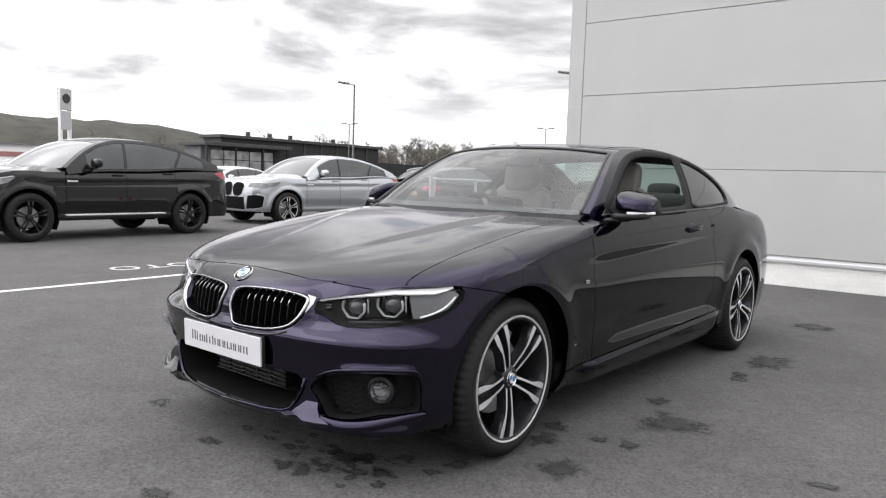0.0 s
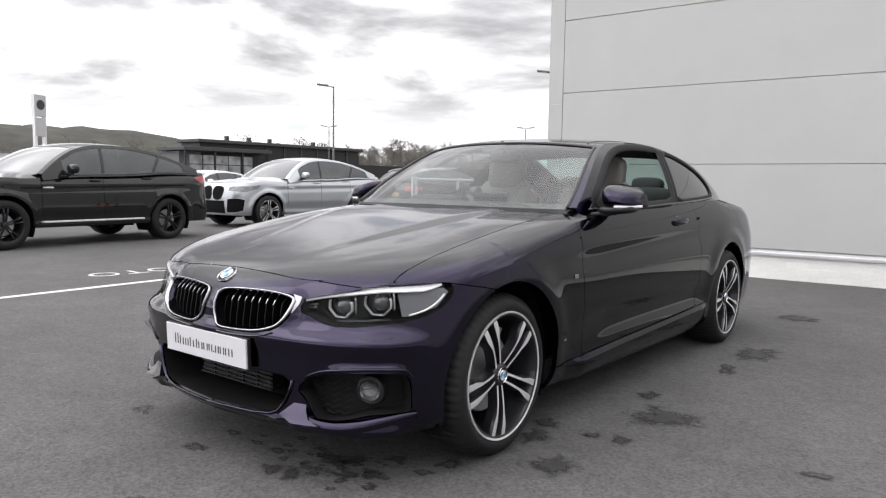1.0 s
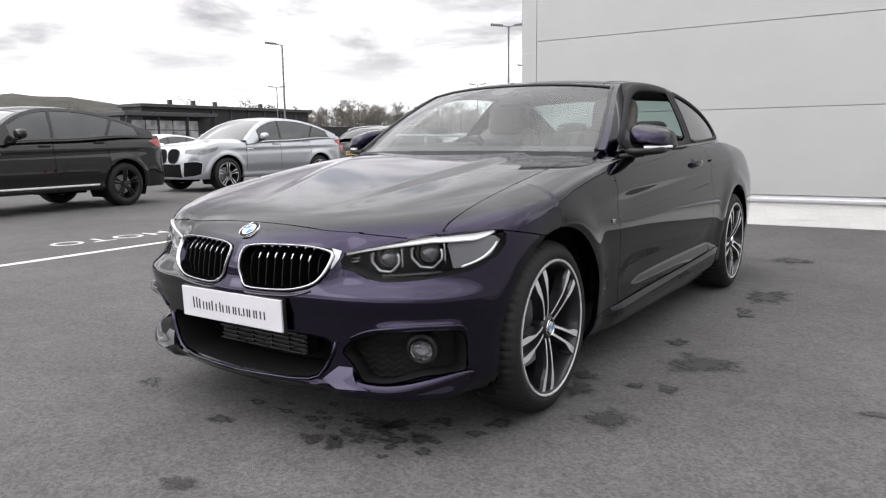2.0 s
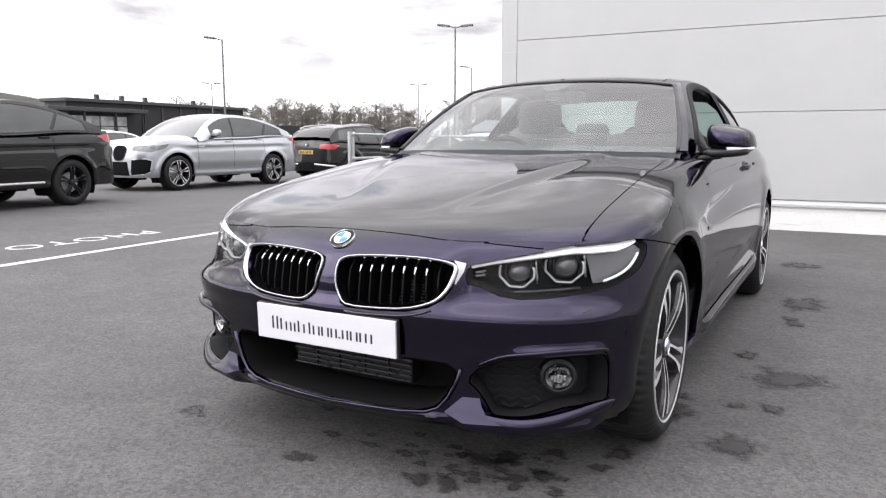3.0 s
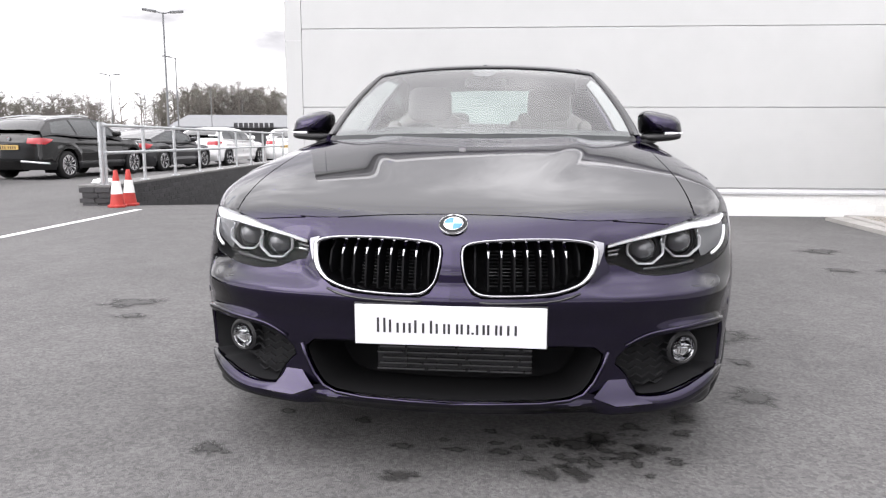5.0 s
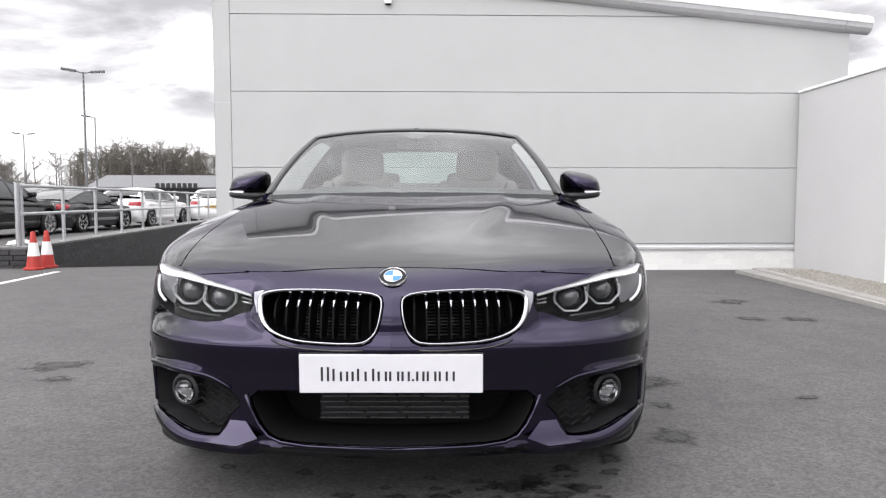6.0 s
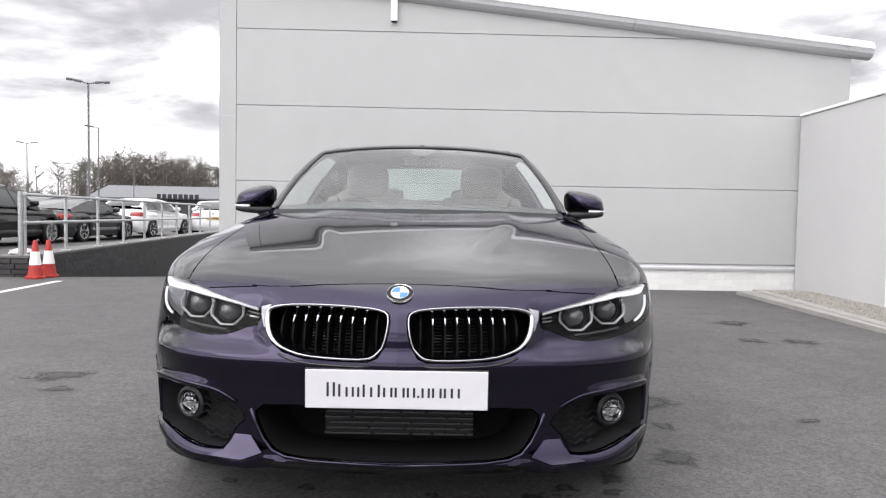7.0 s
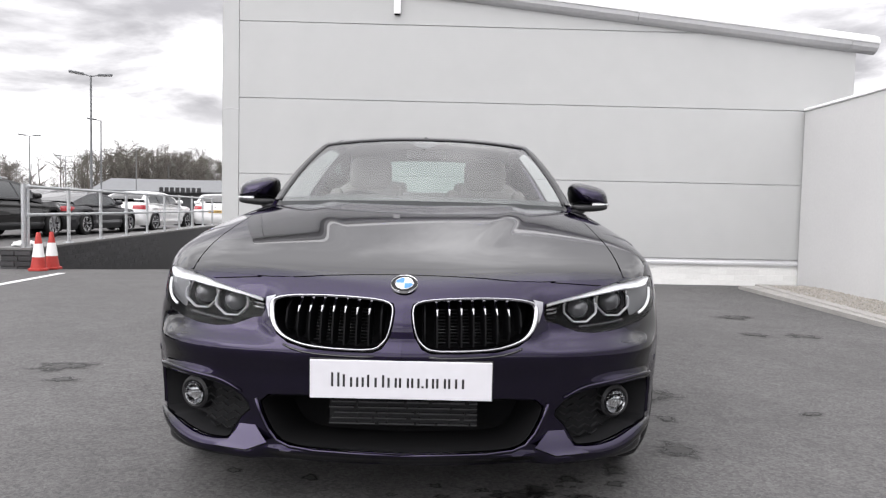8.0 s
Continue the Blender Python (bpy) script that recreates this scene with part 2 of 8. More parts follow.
def damp_material():
    """A drying film: darker tarmac that breaks up towards its rim."""
    m = material("damp_asphalt", (0.032, 0.031, 0.030), 0.62, grain=0.25, grain_scale=210, bump=0.4, bump_scale=230)
    N, L = m.node_tree.nodes, m.node_tree.links
    b, out = N["Principled BSDF"], N["Material Output"]
    at = N.new("ShaderNodeAttribute"); at.attribute_name = "depth"
    co = N.new("ShaderNodeTexCoord")
    n = N.new("ShaderNodeTexNoise"); n.inputs["Scale"].default_value, n.inputs["Detail"].default_value = 17, 8
    n.inputs["Roughness"].default_value = 0.65
    L.new(co.outputs["Object"], n.inputs["Vector"])
    ad = N.new("ShaderNodeMath"); ad.operation = "MULTIPLY_ADD"; ad.inputs[1].default_value = 1.7
    L.new(n.outputs["Fac"], ad.inputs[0]); L.new(at.outputs["Fac"], ad.inputs[2])
    mr = N.new("ShaderNodeMapRange"); mr.interpolation_type = "SMOOTHSTEP"
    mr.inputs["From Min"].default_value, mr.inputs["From Max"].default_value = 0.84, 1.60
    mr.inputs["To Max"].default_value = 0.9
    L.new(ad.outputs[0], mr.inputs["Value"])
    tr, mx = N.new("ShaderNodeBsdfTransparent"), N.new("ShaderNodeMixShader")
    L.new(mr.outputs["Result"], mx.inputs[0]); L.new(tr.outputs[0], mx.inputs[1]); L.new(b.outputs[0], mx.inputs[2]); L.new(mx.outputs[0], out.inputs[0])
    return m


M_WET = damp_material()
M_LINE = material("worn_white_road_paint", (0.62, 0.62, 0.61), 0.8, grain=0.12, grain_scale=120, stain=0.2, stain_scale=6, bump=0.4, bump_scale=230)


# ---- mesh helpers ----
def mesh_of(bm, name, material_, smooth=False, angle=None):
    me = bpy.data.meshes.new(name)
    bm.to_mesh(me)
    bm.free()
    if material_:
        me.materials.append(material_)
    if smooth:
        me.polygons.foreach_set("use_smooth", [True] * len(me.polygons))
        if angle:
            me.set_sharp_from_angle(angle=radians(angle))
    return me


def part(name, bm, material_, parent=None, label="", smooth=False, angle=None):
    ob = new(name, mesh_of(bm, name, material_, smooth, angle))
    if parent is not None:
        ob.parent = parent
    return tagged(ob, label)


def thing(name, m, label, category, group="", kind=""):
    ob = new(name)
    ob.empty_display_size = 0.1
    ob.matrix_world = m
    return tagged(ob, label, category, group, kind)


def box(bm, x0, y0, z0, x1, y1, z1, bevel=0.0, m=None):
    vs = [bm.verts.new((x, y, z)) for z in (z0, z1) for y in (y0, y1) for x in (x0, x1)]
    fs = [bm.faces.new([vs[i] for i in f]) for f in ((0, 2, 3, 1), (4, 5, 7, 6), (0, 1, 5, 4), (2, 6, 7, 3), (0, 4, 6, 2), (1, 3, 7, 5))]
    if bevel:
        edges = list({e for f in fs for e in f.edges})
        res = bmesh.ops.bevel(bm, geom=edges, offset=bevel, segments=2, profile=0.5, affect="EDGES")
        vs = list({v for f in res["faces"] for v in f.verts} | {v for v in vs if v.is_valid})
    if m is not None:
        bmesh.ops.transform(bm, matrix=m, verts=vs)
    return bm


def boxes(*args, bevel=0.0):
    bm = bmesh.new()
    for a in args:
        box(bm, *a, bevel=bevel)
    return bm


def tube(bm, a, b, r, r2=None, n=10, caps=True):
    a, b = Vector(a), Vector(b)
    d = b - a
    m = Matrix.Translation((a + b) / 2) @ d.to_track_quat("Z", "Y").to_matrix().to_4x4()
    bmesh.ops.create_cone(bm, cap_ends=caps, segments=n, radius1=r, radius2=r if r2 is None else r2, depth=d.length, matrix=m)
    return bm


def lathe(bm, profile, n=32, m=None):
    """Turns a profile of (radius, height) pairs about z."""
    rings = []
    for r, z in profile:
        rings.append([bm.verts.new((r * math.cos(2 * math.pi * k / n), r * math.sin(2 * math.pi * k / n), z)) for k in range(n)])
    for a, b in zip(rings, rings[1:]):
        for k in range(n):
            bm.faces.new((a[k], a[(k + 1) % n], b[(k + 1) % n], b[k]))
    if m is not None:
        bmesh.ops.transform(bm, matrix=m, verts=[v for r in rings for v in r])
    return bm


def prism(bm, outline, z0, z1, m=None):
    """A flat outline of (x, y) pairs raised from z0 to z1."""
    lo = [bm.verts.new((x, y, z0)) for x, y in outline]
    hi = [bm.verts.new((x, y, z1)) for x, y in outline]
    n = len(outline)
    bm.faces.new(lo[::-1]); bm.faces.new(hi)
    for k in range(n):
        bm.faces.new((lo[k], lo[(k + 1) % n], hi[(k + 1) % n], hi[k]))
    if m is not None:
        bmesh.ops.transform(bm, matrix=m, verts=lo + hi)
    return bm

# ---- ground ----
RAMP_X0, RAMP_Y0, RAMP_LEAN, RAMP_FALL = -5.70, 7.25, -0.125, 0.085


def ramp_edge(y):
    return RAMP_X0 + RAMP_LEAN * (y - RAMP_Y0)


def build_ground():
    """One sheet to the horizon; a driveway falls away between the brick wall and the building."""
    ys = [-1500, -400, -100, -30, -8, 0, 7.24, 7.25] + [7.25 + 1.5 * k for k in range(1, 12)] + [23.76, 60, 150, 400, 1500]
    bm = bmesh.new()
    rows = []
    for y in ys:
        inside = 7.25 <= y <= 23.75
        e = ramp_edge(min(max(y, 7.25), 23.75))
        drop = -RAMP_FALL * (y - 7.25) if inside else 0.0
        row = []
        for x, z in ((-1500, 0), (-300, 0), (-60, 0), (-20, 0), (e - 0.02, 0), (e, drop), (-2.9, drop), (-2.88, 0), (6, 0), (40, 0), (300, 0), (1500, 0)):
            row.append(bm.verts.new((x, y, z)))
        rows.append(row)
    for a, b in zip(rows, rows[1:]):
        for k in range(len(a) - 1):
            bm.faces.new((a[k], a[k + 1], b[k + 1], b[k]))
    return tagged(part("ground", bm, M_ASPHALT), "grey worn tarmac of a car park with damp patches", "ground", kind="structure")


build_ground()

# ---- building ----
WALL = Matrix.Translation((-2.87, 6.84, 0)) @ Matrix.Rotation(radians(1.5), 4, "Z")
SEAMS = (0.36, 1.385, 2.39, 3.395)
WALL_LEN = 8.52


def verge(x):
    """Height of the sloping roof edge along the front."""
    return 4.065 - 0.1 * x


def build_building():
    b = thing("wall_front", WALL, "pale grey composite panel wall of a warehouse above white brick", "wall", kind="structure")
    # backing
    bm = bmesh.new()
    prism(bm, [(0.02, -0.2), (WALL_LEN - 0.02, -0.2), (WALL_LEN - 0.02, verge(WALL_LEN) - 0.02), (0.02, verge(0) - 0.02)], -0.25, -0.03, Matrix.Rotation(radians(90), 4, "X"))
    part("backing", bm, M_WMORTAR, b)
    # panels of the front, with recessed joints
    gap = 0.005
    for k, z0 in enumerate(SEAMS):
        z1 = SEAMS[k + 1] - gap if k < 3 else None
        x0, x1 = 0.2185, WALL_LEN - 0.02
        pts = [(x0, z0 + gap), (x1, z0 + gap), (x1, z1), (x0, z1)] if z1 else [(x0, z0 + gap), (x1, z0 + gap), (x1, verge(x1)), (x0, verge(x0))]
        bm = bmesh.new()
        prism(bm, pts, 0.0, 0.03, Matrix.Rotation(radians(90), 4, "X"))
        bmesh.ops.bevel(bm, geom=bm.edges[:], offset=0.004, segments=1, affect="EDGES")
        part("panel", bm, M_PANEL, b)
        bm = boxes((x0, -0.012, z0 - gap, x1, 0.02, z0 + gap))
        part("joint", bm, M_GUTTER, b)
    # folded corner trim
    bm = boxes((0.0, -0.034, 0.33, 0.215, 0.0, 4.12), (-0.004, -0.034, 0.33, 0.0, 0.21, 4.12), bevel=0.003)
    part("corner_trim", bm, M_PANEL, b, "pale grey folded steel corner trim")
    bm = boxes((0.0, -0.038, 2.24, 0.218, -0.0341, 2.246), bevel=0)
    part("trim_joint", bm, M_GUTTER, b)
    # drip flashing over the plinth
    bm = bmesh.new()
    prism(bm, [(-0.04, 0.33), (-0.052, 0.315), (-0.052, 0.285), (-0.01, 0.285), (0.0, 0.345), (-0.036, 0.352)], 0.0, WALL_LEN, Matrix(((0, 0, 1, 0), (1, 0, 0, 0), (0, 1, 0, 0), (0, 0, 0, 1))))
    part("flashing", bm, M_GUTTER, b, "pale grey steel drip flashing")
    # plinth core behind the bricks
    part("plinth_core", boxes((0.02, -0.0182, -0.2, WALL_LEN, 0.1, 0.3)), M_WMORTAR, b)
    return b


def build_building_rest():
    b = thing("wall_side", WALL, "pale grey panel side wall of the warehouse", "wall", kind="structure")
    for k, z0 in enumerate(SEAMS):
        z1 = SEAMS[k + 1] - 0.005 if k < 3 else 4.1
        part("panel", boxes((-0.002, 0.215, z0 + 0.005, 0.04, 18, z1), bevel=0.004), M_PANEL, b)
    part("plinth", boxes((0.005, 0.1, -1.6, 0.05, 18, 0.36)), M_WBRICK, b)
    r = thing("roof", WALL, "white trimmed sloping edge of the warehouse roof with a grey gutter", "roof", kind="structure")
    turn = Matrix.Rotation(math.atan(0.1), 4, "Y")
    at = Matrix.Translation((0, 0, verge(0)))
    ax = Matrix(((0, 0, 1, 0), (1, 0, 0, 0), (0, 1, 0, 0), (0, 0, 0, 1)))
    length = (WALL_LEN + 0.22) / math.cos(math.atan(0.1))
    cuts = [0.0, 3.05, 5.52, 8.42, length]
    prof_g = [(0.0, -0.02), (-0.05, -0.025), (-0.10, 0.0), (-0.135, 0.045), (-0.145, 0.10), (0.0, 0.10)]
    prof_t = [(0.0, 0.10), (-0.155, 0.10), (-0.16, 0.115), (-0.12, 0.19), (-0.02, 0.235), (0.0, 0.235)]
    for a, c in zip(cuts, cuts[1:]):
        bm = bmesh.new()
        prism(bm, prof_g, a + 0.002, c - 0.002, at @ turn @ ax)
        part("gutter", bm, M_GUTTER, r, "grey rounded verge gutter", True, 25)
        bm = bmesh.new()
        prism(bm, prof_t, a + 0.002, c - 0.002, at @ turn @ ax)
        part("roof_trim", bm, M_ROOFTRIM, r, "white roof edge trim", True, 25)
    bm = bmesh.new()
    prism(bm, [(-0.02, 0.24), (WALL_LEN + 0.2, 0.24 - 0.1 * (WALL_LEN + 0.2)), (WALL_LEN + 0.2, 0.1 - 0.1 * (WALL_LEN + 0.2)), (-0.02, 0.1)], -18, -0.01, Matrix.Translation((0, 0, verge(0))) @ Matrix.Rotation(radians(90), 4, "X"))
    part("roof_sheet", bm, M_GREYCLAD, r)
    v = thing("overflow_pipe", WALL @ Matrix.Translation((2.3, -0.02, 3.53)), "short white square overflow pipe on the wall", "pipe")
    bm = boxes((-0.045, -0.07, 0.0, 0.045, 0.0, 0.36), bevel=0.006)
    part("pipe_body", bm, M_ROOFTRIM, v)
    # near-black block in place of the pipe's shaded mouth
    part("outlet", boxes((-0.035, -0.06, -0.01, 0.035, -0.008, 0.0)), M_DARK, v)


build_building()
build_building_rest()


def build_yard_wall():
    """The white wall that closes the yard, with a kerbed gravel strip along its foot."""
    w = thing("wall_yard", pose(4.95, 0, 0), "smooth white rendered yard wall beside a gravel strip", "wall", kind="structure")
    for k in range(4):
        y1 = 6.98 - 3.4 * k
        part("panel", boxes((0, y1 - 3.39, 0.0, 0.16, y1, 2.38), bevel=0.006), M_RENDERED, w)
    part("capping", boxes((-0.02, -6.7, 2.382, 0.18, 6.98, 2.42), bevel=0.008), M_ROOFTRIM, w)
    part("joint_strip", boxes((-0.004, 4.93, 0.0, 0.0, 4.96, 2.38)), M_ROOFTRIM, w)
    k = thing("kerb", pose(4.28, 6.50, 0, 0, 0, -3.2), "pale concrete kerb edging a gravel strip", "kerb", kind="structure")
    for j in range(15):
        y1 = -0.915 * j
        part("kerb_stone", boxes((-0.062, y1 - 0.909, -0.1, 0.062, y1, 0.062), bevel=0.012), M_CONCRETE, k)
    part("kerb_stone", boxes((-0.062, 0.006, -0.1, 0.6, 0.13, 0.062), bevel=0.012), M_CONCRETE, k)


build_yard_wall()


def build_gravel():
    rng = np.random.default_rng(5)
    tagged(part("gravel_bed", boxes((3.70, -6.5, -0.1, 4.95, 2.0, 0.045), (3.98, 2.0, -0.1, 4.95, 6.56, 0.045)), M_CONCRETE), "sandy bed of the gravel strip", "ground", kind="structure")
    verts, faces = [], []
    base = np.array([(1, 0, 0), (-1, 0, 0), (0, 1, 0), (0, -1, 0), (0, 0, 1), (0, 0, -1)], float)
    tri = ((0, 2, 4), (2, 1, 4), (1, 3, 4), (3, 0, 4), (2, 0, 5), (1, 2, 5), (3, 1, 5), (0, 3, 5))
    for k in range(5200):
        y = rng.uniform(0.5, 6.5)
        x = rng.uniform(4.36 - 0.055 * (6.46 - y), 4.94)
        s = rng.uniform(0.005, 0.013)
        p = base * s * rng.uniform(0.6, 1.2, 3) + rng.normal(0, s * 0.15, (6, 3)) + (x, y, 0.05 + 0.4 * s)
        o = len(verts)
        verts += p.tolist()
        faces += [(a + o, b + o, c + o) for a, b, c in tri]
    me = bpy.data.meshes.new("gravel")
    me.from_pydata(verts, [], faces)
    me.materials.append(material("gravel_stones", (0.30, 0.28, 0.25), 0.9, grain=0.4, grain_scale=30))
    tagged(new("gravel", me), "loose pale brown gravel along the foot of the wall", "gravel", kind="stuff")


build_gravel()


def build_ramp_wall():
    ang = math.atan(-RAMP_LEAN)
    m = pose(RAMP_X0, RAMP_Y0, 0) @ Matrix.Rotation(ang, 4, "Z")
    w = thing("wall_ramp", m, "low dark brick retaining wall of a driveway with a flat coping", "wall", kind="structure")
    bm = bmesh.new()
    prism(bm, [(0.01, -0.2), (16.5, -1.6), (16.5, 0.26), (0.01, 0.26)], -0.0195, 0.40, Matrix(((0, 0, -1, 0), (1, 0, 0, 0), (0, 1, 0, 0), (0, 0, 0, 1))))
    part("core", bm, M_BRICKD, w)
    for k in range(14):
        part("coping", boxes((-0.44, 1.18 * k - 0.02, 0.262, 0.025, 1.18 * k + 1.15, 0.30), bevel=0.008), M_CONCRETE_DARK, w)
    # railing on the wall
    r = thing("railing", m @ Matrix.Translation((-0.06, 0, 0.30)), "galvanised tubular steel railing with two rails on a brick wall", "railing")
    step = 1.47
    for k in range(10):
        y = 0.06 + step * k
        bm = bmesh.new()
        tube(bm, (0, y, 0.0), (0, y, 0.86), 0.027, n=12)
        box(bm, -0.06, y - 0.06, 0.0, 0.06, y + 0.06, 0.012)
        p = part("post", bm, M_GALV, r, "", True, 40)
        bm = bmesh.new()
        tube(bm, (0, y - 0.04, 0.46), (0, y + 0.04, 0.46), 0.037, n=12)
        part("clamp", bm, M_GALV, p, "", True, 40)
        part("clamp", tube(bmesh.new(), (0, y - 0.04, 0.86), (0, y + 0.04, 0.86), 0.037, n=12), M_GALV, p, "", True, 40)
    for z in (0.46, 0.86):
        bm = bmesh.new()
        tube(bm, (0, 0.0, z), (0, 0.2 + step * 9, z), 0.023, n=12)
        part("rail", bm, M_GALV, r, "", True, 40)
    bm = bmesh.new()
    tube(bm, (-0.03, -0.0, 0.0), (-0.03, -0.0, 0.9), 0.03, n=12)
    part("end_post", bm, M_GALV, r, "", True, 40)
    return w, m


M_CONCRETE_DARK = material("weathered_coping", (0.14, 0.138, 0.135), 0.85, grain=0.2, grain_scale=40, stain=0.2, stain_scale=3)
RAMP_WALL, RAMP_M = build_ramp_wall()


def build_markings():
    bm = bmesh.new()
    n = 40
    rng = np.random.default_rng(2)
    prev = None
    for k in range(n + 1):
        yy = -9 + (6.75 + 9) * k / n
        xc = -4.68 - 0.045 * max(yy, -3)
        w = 0.05 + rng.normal(0, 0.0025)
        cur = [bm.verts.new((xc - w, yy, 0.004)), bm.verts.new((xc + w, yy, 0.004))]
        if prev:
            bm.faces.new((prev[0], prev[1], cur[1], cur[0]))
        prev = cur
    tagged(part("bay_line", bm, M_LINE), "worn white painted line on the tarmac", "road marking", kind="structure")
    cu = bpy.data.curves.new("lettering", "FONT")
    cu.body, cu.size, cu.align_x, cu.align_y = "PHOTO", 0.45, "CENTER", "CENTER"
    cu.space_character = 1.12
    ob = bpy.data.objects.new("lettering_tmp", cu)
    scene.collection.objects.link(ob)
    me = bpy.data.meshes.new_from_object(ob.evaluated_get(bpy.context.evaluated_depsgraph_get()))
    bpy.data.objects.remove(ob)
    me.materials.append(M_LINE)
    t = new("ground_lettering", me)
    t.matrix_world = pose(-5.61, 2.29, 0.004, 0, 0, -92)
    tagged(t, "worn white capital letters painted on the tarmac", "road marking", kind="structure")


build_markings()


def build_damp(cx, cy, sx, sy, seed):
    """A damp patch: an uneven film lying on the tarmac."""
    rng = np.random.default_rng(seed)
    ph = rng.uniform(0, 6.28, 7)
    am = rng.uniform(0.1, 0.28, 7) / np.arange(1, 8) ** 0.55
    n, rings = 56, 7
    verts, faces, depth = [(cx, cy, 0.0042)], [], [1.0]
    for q in range(1, rings + 1):
        for k in range(n):
            a = 2 * math.pi * k / n
            r = (1.25 + sum(am[j] * math.sin((j + 2) * a + ph[j]) for j in range(7))) * q / rings
            verts.append((cx + sx * r * math.cos(a), cy + sy * r * math.sin(a), 0.0042))
            depth.append(1 - q / rings)
    for k in range(n):
        faces.append((0, 1 + k, 1 + (k + 1) % n))
        for q in range(rings - 1):
            o = 1 + q * n
            faces.append((o + k, o + n + k, o + n + (k + 1) % n, o + (k + 1) % n))
    me = bpy.data.meshes.new("damp_patch")
    me.from_pydata(verts, [], faces)
    me.attributes.new("depth", "FLOAT", "POINT").data.foreach_set("value", depth)
    me.materials.append(M_WET)
    return tagged(new("damp_patch", me), "dark damp patch drying on the tarmac", "damp patch", "damp patches on the tarmac")


for j, (cx, cy, sx, sy) in enumerate((
        (1.19, .89, .15, .15), (1.08, .03, .095, .09), (1.18, 2.58, .13, .20), (1.16, 1.98, .05, .07), (1.17, .47, .05, .05),
        (.38, -.48, .07, .055), (.45, -.43, .05, .05), (.53, -.55, .045, .035), (.57, -.32, .05, .035), (.60, -.49, .04, .045), (.73, -.35, .04, .03), (.76, -.22, .05, .045),
        (.27, -.70, .055, .04), (.36, -.68, .05, .04), (-.15, -.75, .065, .03), (-.17, -.55, .035, .025), (0, -.56, .045, .018), (.14, -.56, .035, .028), (.22, -.60, .025, .02),
        (-.62, -.30, .025, .025), (-.34, -.35, .035, .025), (-.77, -.63, .055, .05), (.16, -1.16, .07, .045), (.80, .46, .065, .06), (.85, .28, .06, .085), (.70, .01, .045, .05), (1.04, .44, .045, .035),
        (1.09, 4.2, .15, .15), (-2.07, 1.28, .17, .11), (-1.92, .97, .08, .06), (2.62, 2.9, .10, .10), (2.85, 3.86, .16, .14), (3.0, 2.88, .11, .11), (1.91, .6, .05, .04), (1.0, 1.19, .06, .06), (1.13, 2.1, .045, .05))):
    build_damp(cx, cy, sx, sy, j + 3)
DROPS = np.random.default_rng(77)
for j in range(34):
    a, r = DROPS.uniform(0, 2 * math.pi), DROPS.uniform(0.05, 0.33)
    size = DROPS.uniform(0.008, 0.022)
    build_damp(0.35 + 1.3 * r * math.cos(a), -0.52 + 0.6 * r * math.sin(a), size * DROPS.uniform(1, 1.8), size, j + 60)


def traffic_cone(m):
    c = thing("traffic_cone", m, "red-orange plastic traffic cone with a white band", "cone", "traffic cones by the wall")
    bm = bmesh.new()
    prism(bm, [(0.135 * math.cos(a) * (1 if k % 2 else 0.98), 0.135 * math.sin(a)) for k, a in enumerate([math.pi / 8 + math.pi / 4 * i for i in range(8)])], 0.0, 0.035)
    bmesh.ops.bevel(bm, geom=bm.edges[:], offset=0.006, segments=1, affect="EDGES")
    part("base", bm, M_ORANGE, c)
    for name, mat, z0, z1, e in (("cone_body", M_ORANGE, 0.03, 0.19, 0), ("sleeve", M_SLEEVE, 0.19, 0.375, 0.003), ("cone_top", M_ORANGE, 0.375, 0.52, 0)):
        r = lambda z: 0.105 - 0.15 * z + e
        prof = [(r(z0), z0), (r(z1), z1)]
        if name == "cone_top":
            prof += [(r(z1) - 0.004, z1 + 0.008), (0.012, z1 + 0.008), (0.012, z1 - 0.05)]
        bm = lathe(bmesh.new(), prof, 24)
        part(name, bm, mat, c, "", True, 40)
    return c


traffic_cone(pose(-5.47, 7.04, 0.0, 0, 0, 12))
traffic_cone(pose(-5.44, 7.32, 0.0, 0, 0, 40))


def plastic_bag(m):
    """A crumpled bag, flat where it lies."""
    bm = bmesh.new()
    bmesh.ops.create_icosphere(bm, subdivisions=3, radius=1.0)
    for v in bm.verts:
        k = 1 + 0.35 * noise.noise(v.co * 2.3) + 0.18 * noise.noise(v.co * 6.1)
        v.co = Vector((0.17 * v.co.x * k, 0.10 * v.co.y * k, max(0.0, 0.035 + 0.05 * v.co.z * k)))
    ob = part("plastic_bag", bm, M_SLEEVE, None, "", True, 50)
    ob.matrix_world = m
    return tagged(ob, "crumpled white plastic bag on the wall's coping", "bag")


plastic_bag(pose(-5.92, 7.50, 0.30, 0, 0, 10))

